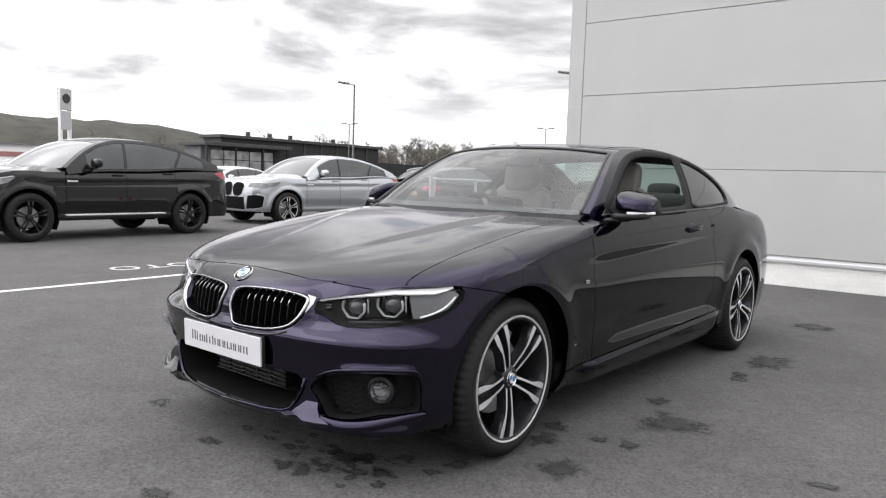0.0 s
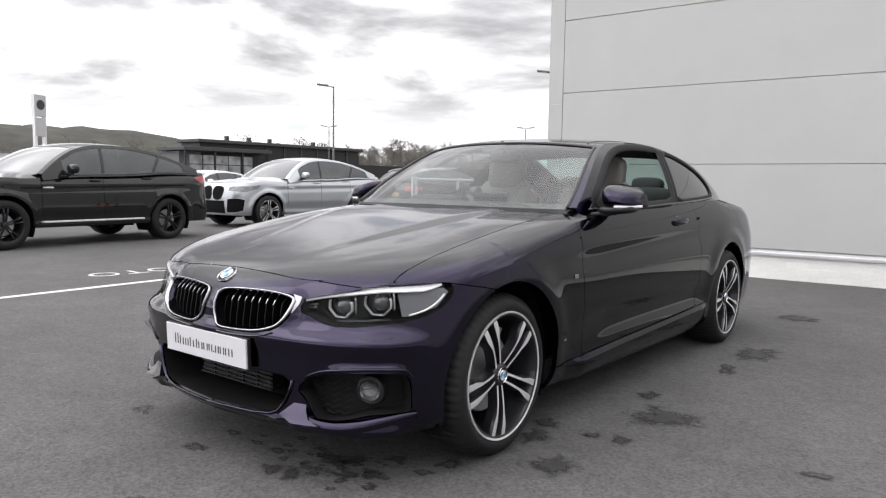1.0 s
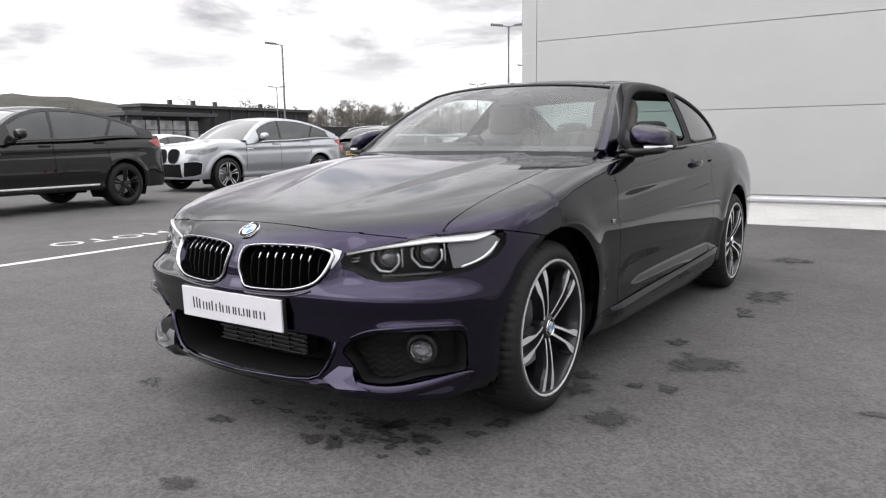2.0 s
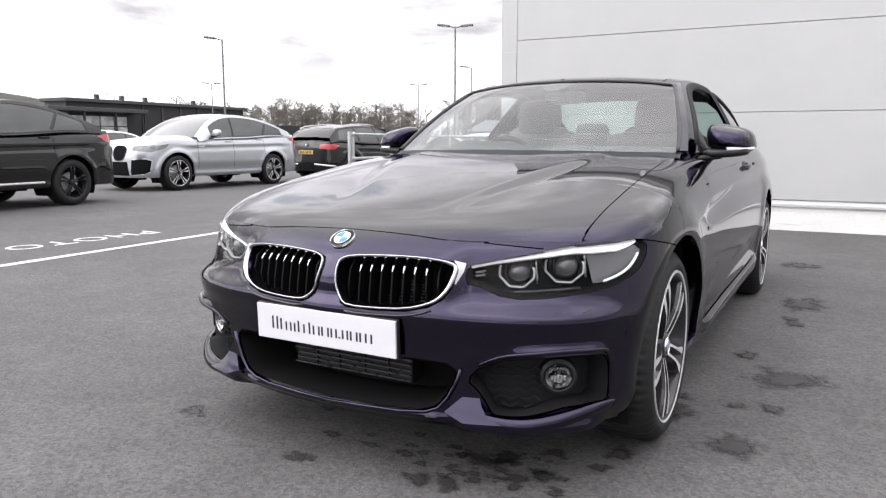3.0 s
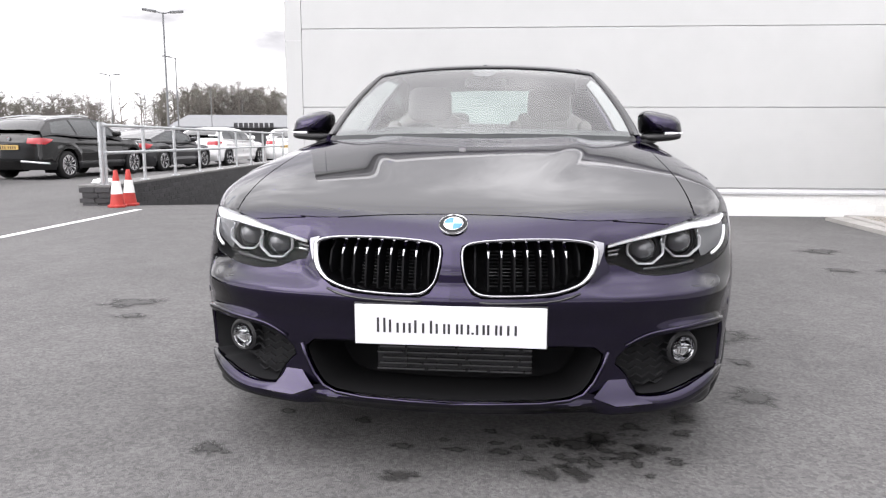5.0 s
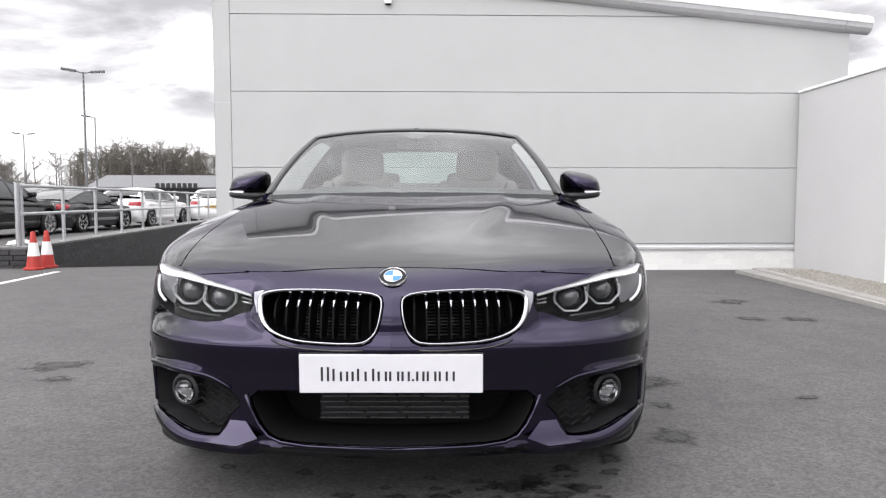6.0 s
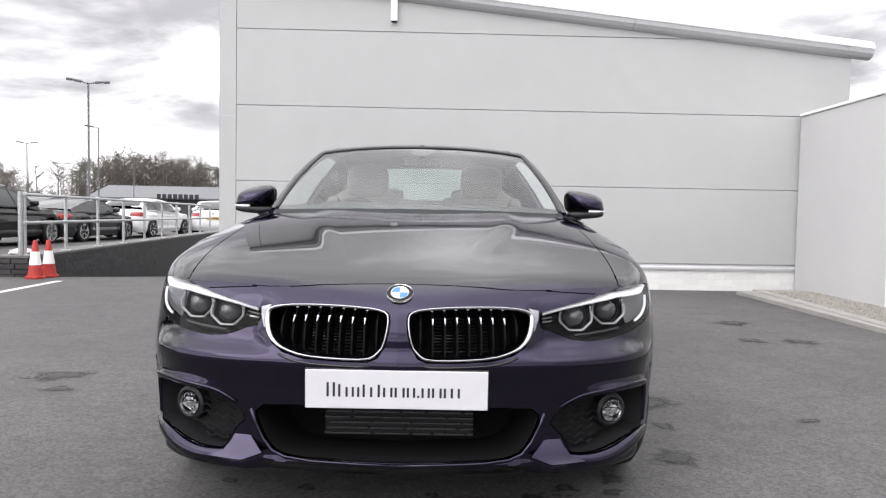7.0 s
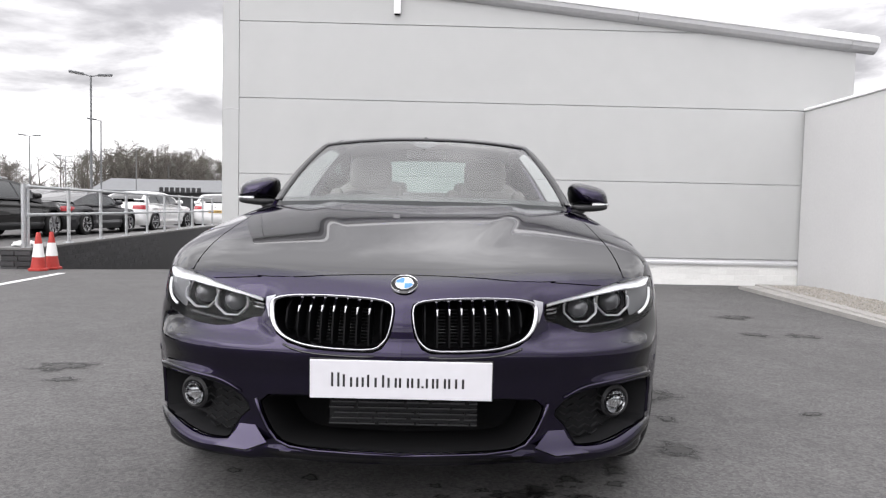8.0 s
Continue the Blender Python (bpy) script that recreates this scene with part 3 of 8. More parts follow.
# ---- car surfaces ----
def spline(xs, ys):
    """A natural cubic through a few control values, as a function of an array; held level outside."""
    x, y = np.asarray(xs, float), np.asarray(ys, float)
    n = len(x)
    h = np.diff(x)
    A, r = np.eye(n), np.zeros(n)
    for i in range(1, n - 1):
        A[i, i - 1:i + 2] = h[i - 1], 2 * (h[i - 1] + h[i]), h[i]
        r[i] = 6 * ((y[i + 1] - y[i]) / h[i] - (y[i] - y[i - 1]) / h[i - 1])
    m = np.linalg.solve(A, r)

    def f(q):
        q = np.clip(np.asarray(q, float), x[0], x[-1])
        i = np.clip(np.searchsorted(x, q) - 1, 0, n - 2)
        a, b, d = x[i + 1] - q, q - x[i], h[i]
        return (m[i] * a ** 3 + m[i + 1] * b ** 3) / (6 * d) + (y[i] / d - m[i] * d / 6) * a + (y[i + 1] / d - m[i + 1] * d / 6) * b
    return f


def smoothstep(a, b, x):
    t = np.clip((np.asarray(x, float) - a) / (b - a), 0, 1)
    return t * t * (3 - 2 * t)


class CarShape:
    """Surfaces of one car: x to its left, y to its rear, front axle at y 0."""

    def __init__(self, plan, front, side, rear, deck_mid, deck_edge, deck_power, tumble, rail, rail_y, bulge_y, bulge_z, crease=None, dome=None, fillet=0.0):
        px, py = np.array(plan).T
        c = np.r_[0, np.cumsum(np.hypot(np.diff(px), np.diff(py)))]
        fx, fy = spline(c, px), spline(c, py)
        q = np.linspace(0, c[-1], 1200)
        X, Y = fx(q), fy(q)
        s = np.r_[0, np.cumsum(np.hypot(np.diff(X), np.diff(Y)))]
        self.s, self.X, self.Y, self.length = s, X, Y, s[-1]
        tx, ty = np.gradient(X, s), np.gradient(Y, s)
        ln = np.hypot(tx, ty)
        self.nx, self.ny = ty / ln, -tx / ln
        self.pf, self.ps, self.pr = spline(*front), spline(*side), spline(*rear)
        self.zc, self.ze, self.pw = spline(*deck_mid), spline(*deck_edge), spline(*deck_power)
        self.tumble, self.crease, self.dome, self.shift = tumble, crease, dome, None
        self.rail_z, self.rail_y = spline(*rail), rail_y
        self.by, self.bz = spline(*bulge_y), spline(*bulge_z)
        k = int(np.argmax(X > 0.6 * X.max()))
        self.s_front = s[int(np.argmax(Y > -0.25))]
        self.s_rear = s[int(np.argmax(Y > Y[-1] - 0.45))]
        top = np.full_like(s, 0.8)
        for _ in range(12):
            P = self.skin(s, top)
            top = 0.5 * top + 0.5 * self.deck(P[:, 0], P[:, 1], edge=P[:, 0])
        self.top_ = top
        P = self.skin(s, top)
        self.ex, self.ey = P[:, 0], P[:, 1]
        self.lift = top - self.deck(self.ex, self.ey)
        if fillet:
            self.round_off(fillet)

    def strip(self, s, w):
        """Top surface measured inward from its edge."""
        x = np.interp(s, self.s, self.ex) - np.interp(s, self.s, self.nx) * w
        y = np.interp(s, self.s, self.ey) - np.interp(s, self.s, self.ny) * w
        x = np.maximum(x, 0)
        P = np.stack([x, y, self.deck(x, y) + np.interp(s, self.s, self.lift) * (1 - smoothstep(0, 0.12, w))], -1)
        return P if self.shift is None else P + self.soften(s, w)

    def round_off(self, sigma):
        """A table of shifts that rolls the flanks softly over into the bonnet; none behind the wings."""
        self.q0, self.q1, self.qs = -0.16, 0.20, 0.004
        q = np.arange(self.q0 - 0.16, self.q1 + 0.16, self.qs)
        S = self.s[::4]
        sg, qg = np.meshgrid(S, q, indexing="ij")
        P = np.where((qg < 0)[..., None], self.skin(sg, np.interp(sg, self.s, self.top_) + np.minimum(qg, 0)), self.strip(sg, np.maximum(qg, 0)))
        n = int(round(3 * sigma / self.qs))
        k = np.exp(-0.5 * (np.arange(-n, n + 1) * self.qs / sigma) ** 2)
        k /= k.sum()
        soft = np.apply_along_axis(lambda v: np.convolve(np.pad(v, n, mode="edge"), k, "valid"), 1, P)
        d = soft - P
        fade = (1 - smoothstep(0.07, 0.16, np.abs(qg))) * (1 - smoothstep(0.45, 0.85, np.interp(sg, self.s, self.Y)) + smoothstep(2.75, 3.1, np.interp(sg, self.s, self.Y)))
        d = d * fade[..., None]
        on = (q >= self.q0 - 1e-9) & (q <= self.q1 + 1e-9)
        self.qg, self.sg, self.shift = q[on], S, d[:, on]

    def soften(self, s, q):
        s, q = np.broadcast_arrays(np.asarray(s, float), np.asarray(q, float))
        i = np.clip(np.searchsorted(self.sg, s) - 1, 0, len(self.sg) - 2)
        u = np.clip((s - self.sg[i]) / (self.sg[i + 1] - self.sg[i]), 0, 1)[..., None]
        t = np.clip((q - self.qg[0]) / self.qs, 0, len(self.qg) - 1.001)
        j = t.astype(int)
        v = (t - j)[..., None]
        D = self.shift
        d = (1 - u) * ((1 - v) * D[i, j] + v * D[i, j + 1]) + u * ((1 - v) * D[i + 1, j] + v * D[i + 1, j + 1])
        return d * ((q > self.qg[0]) & (q < self.qg[-1]))[..., None]

    def sheet(self, x, y):
        """Point of the bonnet at (x, y), softened near the edge."""
        x, y = np.broadcast_arrays(np.asarray(x, float), np.asarray(y, float))
        P = np.stack([x, y, self.deck(x, y)], -1)
        a, b = np.abs(x).ravel(), y.ravel()
        near = np.array([int(np.argmin((self.ex - p) ** 2 + (self.ey - r) ** 2)) for p, r in zip(a, b)])
        w = np.hypot(self.ex[near] - a, self.ey[near] - b)
        d = self.soften(self.s[near], w)
        d[:, 0] *= np.sign(x.ravel())
        d[:, 2] += self.lift[near] * (1 - smoothstep(0, 0.12, w))
        return P + d.reshape(P.shape)

    def top(self, s):
        return np.interp(s, self.s, self.top_)

    def s_of_y(self, y):
        """Arc length at which the side reaches y."""
        i0 = int(np.argmax(self.X > 0.8 * self.X.max()))
        return float(np.interp(y, self.Y[i0:], self.s[i0:]))

    def s_of_x(self, x):
        i1 = int(np.argmax(self.X))
        return float(np.interp(x, self.X[:i1], self.s[:i1]))

    def skin(self, s, z, inset=0.0):
        """Point of the outer skin at arc length s and height z."""
        s, z = np.broadcast_arrays(np.asarray(s, float), np.asarray(z, float))
        x, y = np.interp(s, self.s, self.X), np.interp(s, self.s, self.Y)
        nx, ny = np.interp(s, self.s, self.nx), np.interp(s, self.s, self.ny)
        wf = 1 - smoothstep(self.s_front - 0.55, self.s_front + 0.05, s)
        wr = smoothstep(self.s_rear, self.s_rear + 0.5, s)
        off = wf * self.pf(z) + wr * self.pr(z) + (1 - wf - wr) * self.ps(z)
        if self.crease:
            off = off + self.crease(s, y, z)
        off = off + inset
        P = np.stack([x - nx * off, y - ny * off, z], -1)
        return P if self.shift is None else P + self.soften(s, z - self.top(s))

    def edge_x(self, y):
        i0 = int(np.argmax(self.ex > 0.8 * self.ex.max()))
        return np.interp(y, self.ey[i0:], self.ex[i0:])

    def deck(self, x, y, edge=None):
        """Height of bonnet, shoulders and boot at (x, y)."""
        if edge is None:
            e = np.where(y > 0, self.edge_x(y), self.edge_x(np.maximum(y, 0)))
            half = np.maximum(e, 0.3)
        else:
            half = np.maximum(np.where(y < 0, np.interp(0.0, self.Y[self.Y < 1.5], self.X[self.Y < 1.5]) - 0.06, edge), 0.3)
        r = np.clip(np.abs(x) / half, 0, 1.05)
        zc, ze, p = self.zc(y), self.ze(y), self.pw(y)
        z = zc - (zc - ze) * r ** p
        return z + self.dome(x, y) if self.dome else z

    def side(self, y, z):
        """Half width of the glasshouse at (y, z)."""
        zb = self.ze(y)
        base = np.interp(y, self.Y[300:1000], self.X[300:1000])
        return self.tumble(y, z - zb)

    def roof(self, t, u):
        """Point of screen, roof and back window: t along the rail, u across from -1 to 1."""
        t, u = np.broadcast_arrays(np.asarray(t, float), np.asarray(u, float))
        y = self.rail_y[0] + (self.rail_y[1] - self.rail_y[0]) * t
        z = self.rail_z(y)
        x = self.side(y, z)
        k = 1 - np.abs(u) ** 2.2
        return np.stack([x * u, y - self.by(t) * k, z + self.bz(t) * k], -1)


def poly_sdf(poly):
    """Signed distance to a closed outline of (a, b) pairs, negative inside."""
    P = np.asarray(poly, float)
    Q = np.roll(P, -1, 0)

    def f(a, b):
        a, b = np.asarray(a, float), np.asarray(b, float)
        d = np.full(a.shape, 1e9)
        ins = np.zeros(a.shape, bool)
        for (x0, y0), (x1, y1) in zip(P, Q):
            ex, ey = x1 - x0, y1 - y0
            t = np.clip(((a - x0) * ex + (b - y0) * ey) / max(ex * ex + ey * ey, 1e-12), 0, 1)
            d = np.minimum(d, np.hypot(a - x0 - t * ex, b - y0 - t * ey))
            c = ((y0 > b) != (y1 > b)) & (a < ex * (b - y0) / (ey if abs(ey) > 1e-12 else 1e-12) + x0)
            ins ^= c
        return np.where(ins, -d, d)
    return f


def rounded(poly, rounds=2):
    """Corner cutting, which rounds an outline off."""
    P = [tuple(p) for p in poly]
    for _ in range(rounds):
        R = []
        for (x0, y0), (x1, y1) in zip(P, P[1:] + P[:1]):
            R += [(0.75 * x0 + 0.25 * x1, 0.75 * y0 + 0.25 * y1), (0.25 * x0 + 0.75 * x1, 0.25 * y0 + 0.75 * y1)]
        P = R
    return P


def circle_sdf(ca, cb, r):
    return lambda a, b: np.hypot(a - ca, b - cb) - r


def inside(*fs):
    return lambda a, b: np.maximum.reduce([f(a, b) for f in fs])


def outside(f, grow=0.0):
    return lambda a, b: -(f(a, b) - grow)


def patch(A, B, place, keep=None, mirror=False, both=False, thick=0.0, thick_dir=None):
    """A sheet over the grid A x B of surface parameters, kept where keep is negative, its border drawn on to keep's zero line.
    place: parameters to points. A second array B may vary along A (then 2D). thick: folds the border inward by that much."""
    A = np.asarray(A, float)
    B = np.asarray(B, float)
    if B.ndim == 1:
        a, b = np.meshgrid(A, B, indexing="ij")
    else:
        b = B
        a = np.repeat(A[:, None], b.shape[1], 1)
    na, nb = a.shape
    ok = np.ones((na - 1, nb - 1), bool)
    if keep is not None:
        for _ in range(3):
            d = keep(a, b)
            ha = np.gradient(a, axis=0)
            hb = np.gradient(b, axis=1)
            e = 1e-4
            ga, gb = (keep(a + e, b) - keep(a - e, b)) / (2 * e), (keep(a, b + e) - keep(a, b - e)) / (2 * e)
            g2 = np.maximum(ga * ga + gb * gb, 0.25)
            cell = np.minimum(np.abs(ha), np.abs(hb))
            near = (np.abs(d) < 0.75 * np.hypot(ga * ha, gb * hb) + 1e-9) & (np.abs(d) < 1.2 * np.maximum(np.abs(ha), np.abs(hb)))
            if _ == 0:
                move = near
            a = np.where(move, a - d * ga / g2, a)
            b = np.where(move, b - d * gb / g2, b)
        d = keep(a, b)
        dc = 0.25 * (a[:-1, :-1] + a[1:, :-1] + a[:-1, 1:] + a[1:, 1:]), 0.25 * (b[:-1, :-1] + b[1:, :-1] + b[:-1, 1:] + b[1:, 1:])
        ok = keep(*dc) < -1e-5
    P = place(a, b).reshape(-1, 3)
    idx = np.arange(na * nb).reshape(na, nb)
    F = np.stack([idx[:-1, :-1], idx[1:, :-1], idx[1:, 1:], idx[:-1, 1:]], -1)[ok]
    used, inv = np.unique(F, return_inverse=True)
    V, F = P[used], inv.reshape(-1, 4)
    if both:
        W = V * (-1, 1, 1)
        V, F = np.r_[V, W], np.r_[F, F[:, ::-1] + len(W)]
    elif mirror:
        V, F = V * (-1, 1, 1), F[:, ::-1]
    bm = bmesh.new()
    vs = [bm.verts.new(v) for v in V]
    for f in F:
        q = list(dict.fromkeys(int(i) for i in f))
        if len(q) > 2:
            try:
                bm.faces.new([vs[i] for i in q])
            except ValueError:
                pass
    bmesh.ops.remove_doubles(bm, verts=bm.verts[:], dist=2e-4)
    bmesh.ops.dissolve_degenerate(bm, dist=1e-5, edges=bm.edges[:])
    if thick:
        bm.normal_update()
        rim = [e for e in bm.edges if e.is_boundary]
        nor = {v: v.normal.copy() for e in rim for v in e.verts}
        res = bmesh.ops.extrude_edge_only(bm, edges=rim)
        moved = [v for v in res["geom"] if isinstance(v, bmesh.types.BMVert)]
        src = {}
        for e in rim:
            for v in e.verts:
                src[v] = v
        for v in moved:
            o = next((e.other_vert(v) for e in v.link_edges if e.other_vert(v) in nor), None)
            if o is not None:
                v.co -= nor[o] * thick
    return bm


def grid(a, b, h):
    return np.linspace(a, b, max(2, int(round((b - a) / h)) + 1))


def merge(*bms):
    out = bmesh.new()
    for bm in bms:
        me = bpy.data.meshes.new("tmp")
        bm.to_mesh(me)
        bm.free()
        out.from_mesh(me)
        bpy.data.meshes.remove(me)
    return out


def ribbon(points, normals, width, height, closed=False):
    """A raised strip that follows points on a surface: a low roof-shaped bar."""
    bm = bmesh.new()
    n = len(points)
    P, Nn = [Vector(p) for p in points], [Vector(q).normalized() for q in normals]
    rows = []
    for i in range(n):
        a = P[(i + 1) % n] if (closed or i < n - 1) else P[i]
        b = P[i - 1] if (closed or i > 0) else P[i]
        t = (a - b).normalized()
        side = t.cross(Nn[i]).normalized()
        w = width(i / (n - 1)) if callable(width) else width
        prof = ((-0.5, -0.3), (-0.5, 0.35), (-0.28, 0.85), (0.0, 1.0), (0.28, 0.85), (0.5, 0.35), (0.5, -0.3))
        rows.append([bm.verts.new(P[i] + side * w * c + Nn[i] * height * d) for c, d in prof])
    for i in range(n if closed else n - 1):
        r0, r1 = rows[i], rows[(i + 1) % n]
        for k in range(6):
            bm.faces.new((r0[k], r1[k], r1[k + 1], r0[k + 1]))
    if not closed:
        bm.faces.new(rows[0]); bm.faces.new(rows[-1][::-1])
    return bm


def wheel(name, parent, m, radius, rim_r, width, spokes, mats, twin=True, detail=1):
    """A wheel with its face towards +x of m."""
    w = new(name)
    w.parent, w.matrix_local = parent, m
    tagged(w, "")
    ax = Matrix.Rotation(radians(90), 4, "Y")
    h = width / 2
    n = 240 if detail else 32
    prof = [(rim_r - 0.004, -h + 0.02), (rim_r + 0.012, -h + 0.004), (radius - 0.035, -h), (radius - 0.008, -h + 0.022), (radius, -h + 0.05),
            (radius, h - 0.05), (radius - 0.008, h - 0.022), (radius - 0.03, h - 0.004), (rim_r + 0.03, h + 0.004), (rim_r + 0.010, h + 0.001), (rim_r - 0.002, h - 0.010)]
    bm = lathe(bmesh.new(), prof, n, ax)
    if detail:
        # cut the shoulders into tread blocks
        for v in bm.verts:
            r = math.hypot(v.co.y, v.co.z)
            k = round(math.atan2(v.co.z, v.co.y) / (2 * math.pi) * n)
            if r > radius - 0.012 and k % 4 == 0:
                f = (r - 0.006) / r
                v.co.y, v.co.z = v.co.y * f, v.co.z * f
    part("tyre", bm, M_TYRE, w, "", True, 50)
    prof = [(rim_r + 0.004, h - 0.012), (rim_r + 0.002, h - 0.002), (rim_r - 0.006, h), (rim_r - 0.014, h - 0.004), (rim_r - 0.02, h - 0.02), (rim_r - 0.03, h - 0.06), (rim_r - 0.05, -h + 0.02), (rim_r - 0.03, -h)]
    bm = lathe(bmesh.new(), prof, n, ax)
    part("rim", bm, mats[1], w, "", True, 35)
    bm = lathe(bmesh.new(), [(rim_r + 0.004, h - 0.006), (rim_r + 0.003, h + 0.0025), (rim_r - 0.001, h + 0.0035), (rim_r - 0.006, h - 0.001)], n, ax)
    part("rim_edge", bm, mats[0], w, "", True, 60)
    # brake disc
    bm = lathe(bmesh.new(), [(0.0, h - 0.10), (0.16, h - 0.10), (0.165, h - 0.105), (0.165, h - 0.125), (0.0, h - 0.125)], 36, ax)
    part("brake_disc", bm, M_GALV, w, "", True, 35)
    if detail:
        bm = bmesh.new()
        prism(bm, [(r * math.cos(q), r * math.sin(q)) for r, q in [(0.19, 2.2 + 0.09 * k) for k in range(11)] + [(0.12, 3.1 - 0.09 * k) for k in range(11)]], h - 0.135, h - 0.078, ax)
        part("brake_caliper", bm, M_GALV, w)
    hub = h - 0.022
    for k in range(spokes):
        a = 2 * math.pi * k / spokes + math.pi / 2
        for sgn in ((-1, 1) if twin else (0,)):
            bm = bmesh.new()
            r0, r1 = 0.045, rim_r - 0.010
            rows = []
            for j in range(9):
                t = j / 8
                r = r0 + (r1 - r0) * t
                flare = float(smoothstep(0.45, 0.8, t))
                off = sgn * (0.0155 + 0.013 * t + 0.007 * flare)
                hw = (0.0062 + 0.0095 * flare) if twin else (0.030 + 0.02 * t)
                f = hub + 0.012 * math.sin(math.pi * t * 0.9) + 0.014 * t
                rows.append([bm.verts.new((f + dz, r * math.cos(a) - (off + q * hw) * math.sin(a), r * math.sin(a) + (off + q * hw) * math.cos(a)))
                             for q, dz in ((-1.25, -0.045), (-1.1, -0.012), (-0.8, 0.0), (0.8, 0.0), (1.1, -0.012), (1.25, -0.045))])
            faces = []
            for r_, s_ in zip(rows, rows[1:]):
                for q in range(5):
                    faces.append((q, bm.faces.new((r_[q], r_[q + 1], s_[q + 1], s_[q]))))
            bm.faces.new(rows[0]); bm.faces.new(rows[-1])
            bmesh.ops.recalc_face_normals(bm, faces=bm.faces[:])
            for q, f in faces:
                f.material_index = 0 if q == 2 else 1
            sp = part("spoke", bm, mats[0], w)
            sp.data.materials.append(mats[1])
    bm = lathe(bmesh.new(), [(0.0, hub + 0.006), (0.034, hub + 0.006), (0.044, hub + 0.001), (0.050, hub - 0.01), (0.050, hub - 0.05)], 32, ax)
    part("hub", bm, mats[1], w, "", True, 35)
    return w


def roundel(parent, m, r, name="emblem"):
    """A plain round badge: dark ring, quarters in blue and white, bright rim."""
    e = new(name)
    e.parent, e.matrix_local = parent, m
    bm = lathe(bmesh.new(), [(r, -0.004), (r, 0.003), (r * 0.965, 0.005), (r * 0.93, 0.003)], 40)
    part("badge_rim", bm, M_CHROME, e, "", True, 50)
    bm = lathe(bmesh.new(), [(r * 0.93, 0.003), (r * 0.64, 0.0045)], 40)
    part("badge_ring", bm, M_MESH, e, "", True, 50)
    bm = lathe(bmesh.new(), [(r * 0.68, 0.004), (r * 0.64, 0.006), (r * 0.61, 0.005)], 40)
    part("inner_rim", bm, M_CHROME, e, "", True, 50)
    for q in range(4):
        pts = [(0, 0)] + [(r * 0.62 * math.cos(a), r * 0.62 * math.sin(a)) for a in np.linspace(q * math.pi / 2, (q + 1) * math.pi / 2, 9)]
        part("quarter", prism(bmesh.new(), pts, 0.0, 0.0052), M_ENWHITE if q % 2 == 0 else M_BLUE, e)
    return e

# ---- the coupe ----
def tumble_coupe(y, dz):
    xb = BELT_HALF(y)
    return xb - 0.46 * dz - 0.42 * np.maximum(dz, 0) ** 2


BELT_HALF = spline((0.6, 0.9, 1.2, 1.6, 2.0, 2.4, 2.7, 3.0, 3.3, 3.6), (0.735, 0.775, 0.797, 0.805, 0.805, 0.795, 0.775, 0.735, 0.68, 0.62))


def coupe_crease(s, y, z):
    """Shoulder line, door hollow, bumper ledges and the swelling over the wheels, as inward offsets."""
    line = 0.79 + 0.03 * (np.clip(y, 0.3, 3.3) - 0.3)
    on = smoothstep(0.25, 0.9, y) * (1 - smoothstep(3.3, 3.7, y))
    o = 0.014 * on * np.exp(-((z - line + 0.055) / 0.05) ** 2) - 0.004 * on * np.exp(-((z - line - 0.01) / 0.02) ** 2)
    low = smoothstep(0.55, 0.95, y) * (1 - smoothstep(2.1, 2.4, y))
    skirt = smoothstep(0.5, 0.7, y) * (1 - smoothstep(2.25, 2.4, y))
    o = o - 0.028 * skirt * (1 - smoothstep(-0.03, 0.012, z - 0.292 - 0.029 * (y - 0.43)))
    o = o + 0.016 * low * np.exp(-((z - 0.44 + 0.02 * (y - 1.4)) / 0.06) ** 2) - 0.012 * low * np.exp(-((z - 0.34) / 0.03) ** 2)
    for c in (0.0, 2.81):
        d = np.hypot(y - c, z - 0.36)
        o = o - 0.012 * np.exp(-((d - 0.40) / 0.07) ** 2)
    # bumper: brow over the fog recess, lower blade, central lip, waist under the lamps
    out = smoothstep(0.54, 0.68, s) * (1 - smoothstep(0.80, 0.88, s))
    o = o - 0.020 * out * np.exp(-((z - 0.440) / 0.018) ** 2)
    blade = smoothstep(0.38, 0.47, s) * (1 - smoothstep(0.80, 0.95, s))
    o = o - 0.030 * blade * np.exp(-((z - 0.205) / 0.030) ** 2)
    mid = 1 - smoothstep(0.36, 0.46, s)
    o = o - 0.014 * mid * np.exp(-((z - 0.232) / 0.012) ** 2)
    front = 1 - smoothstep(0.80, 1.02, s)
    o = o - 0.015 * front * smoothstep(0.45, 0.532, z) * (1 - smoothstep(0.534, 0.575, z))
    o = o + 0.024 * front * smoothstep(0.36, 0.46, s) * smoothstep(0.532, 0.60, z) * (1 - smoothstep(0.64, 0.73, z))
    o = o - 0.020 * (1 - smoothstep(0.34, 0.46, s)) * np.exp(-((z - 0.645) / 0.05) ** 2)
    return o


def bonnet_dome(x, y):
    """The raised middle of the bonnet, bounded by two creases that spread towards the screen."""
    edge = 0.19 + 0.25 * smoothstep(-0.65, 0.5, y)
    on = smoothstep(-0.62, 0.15, y) * (1 - smoothstep(0.72, 0.95, y))
    return on * (0.010 * (1 - smoothstep(edge - 0.035, edge + 0.06, np.abs(x))))


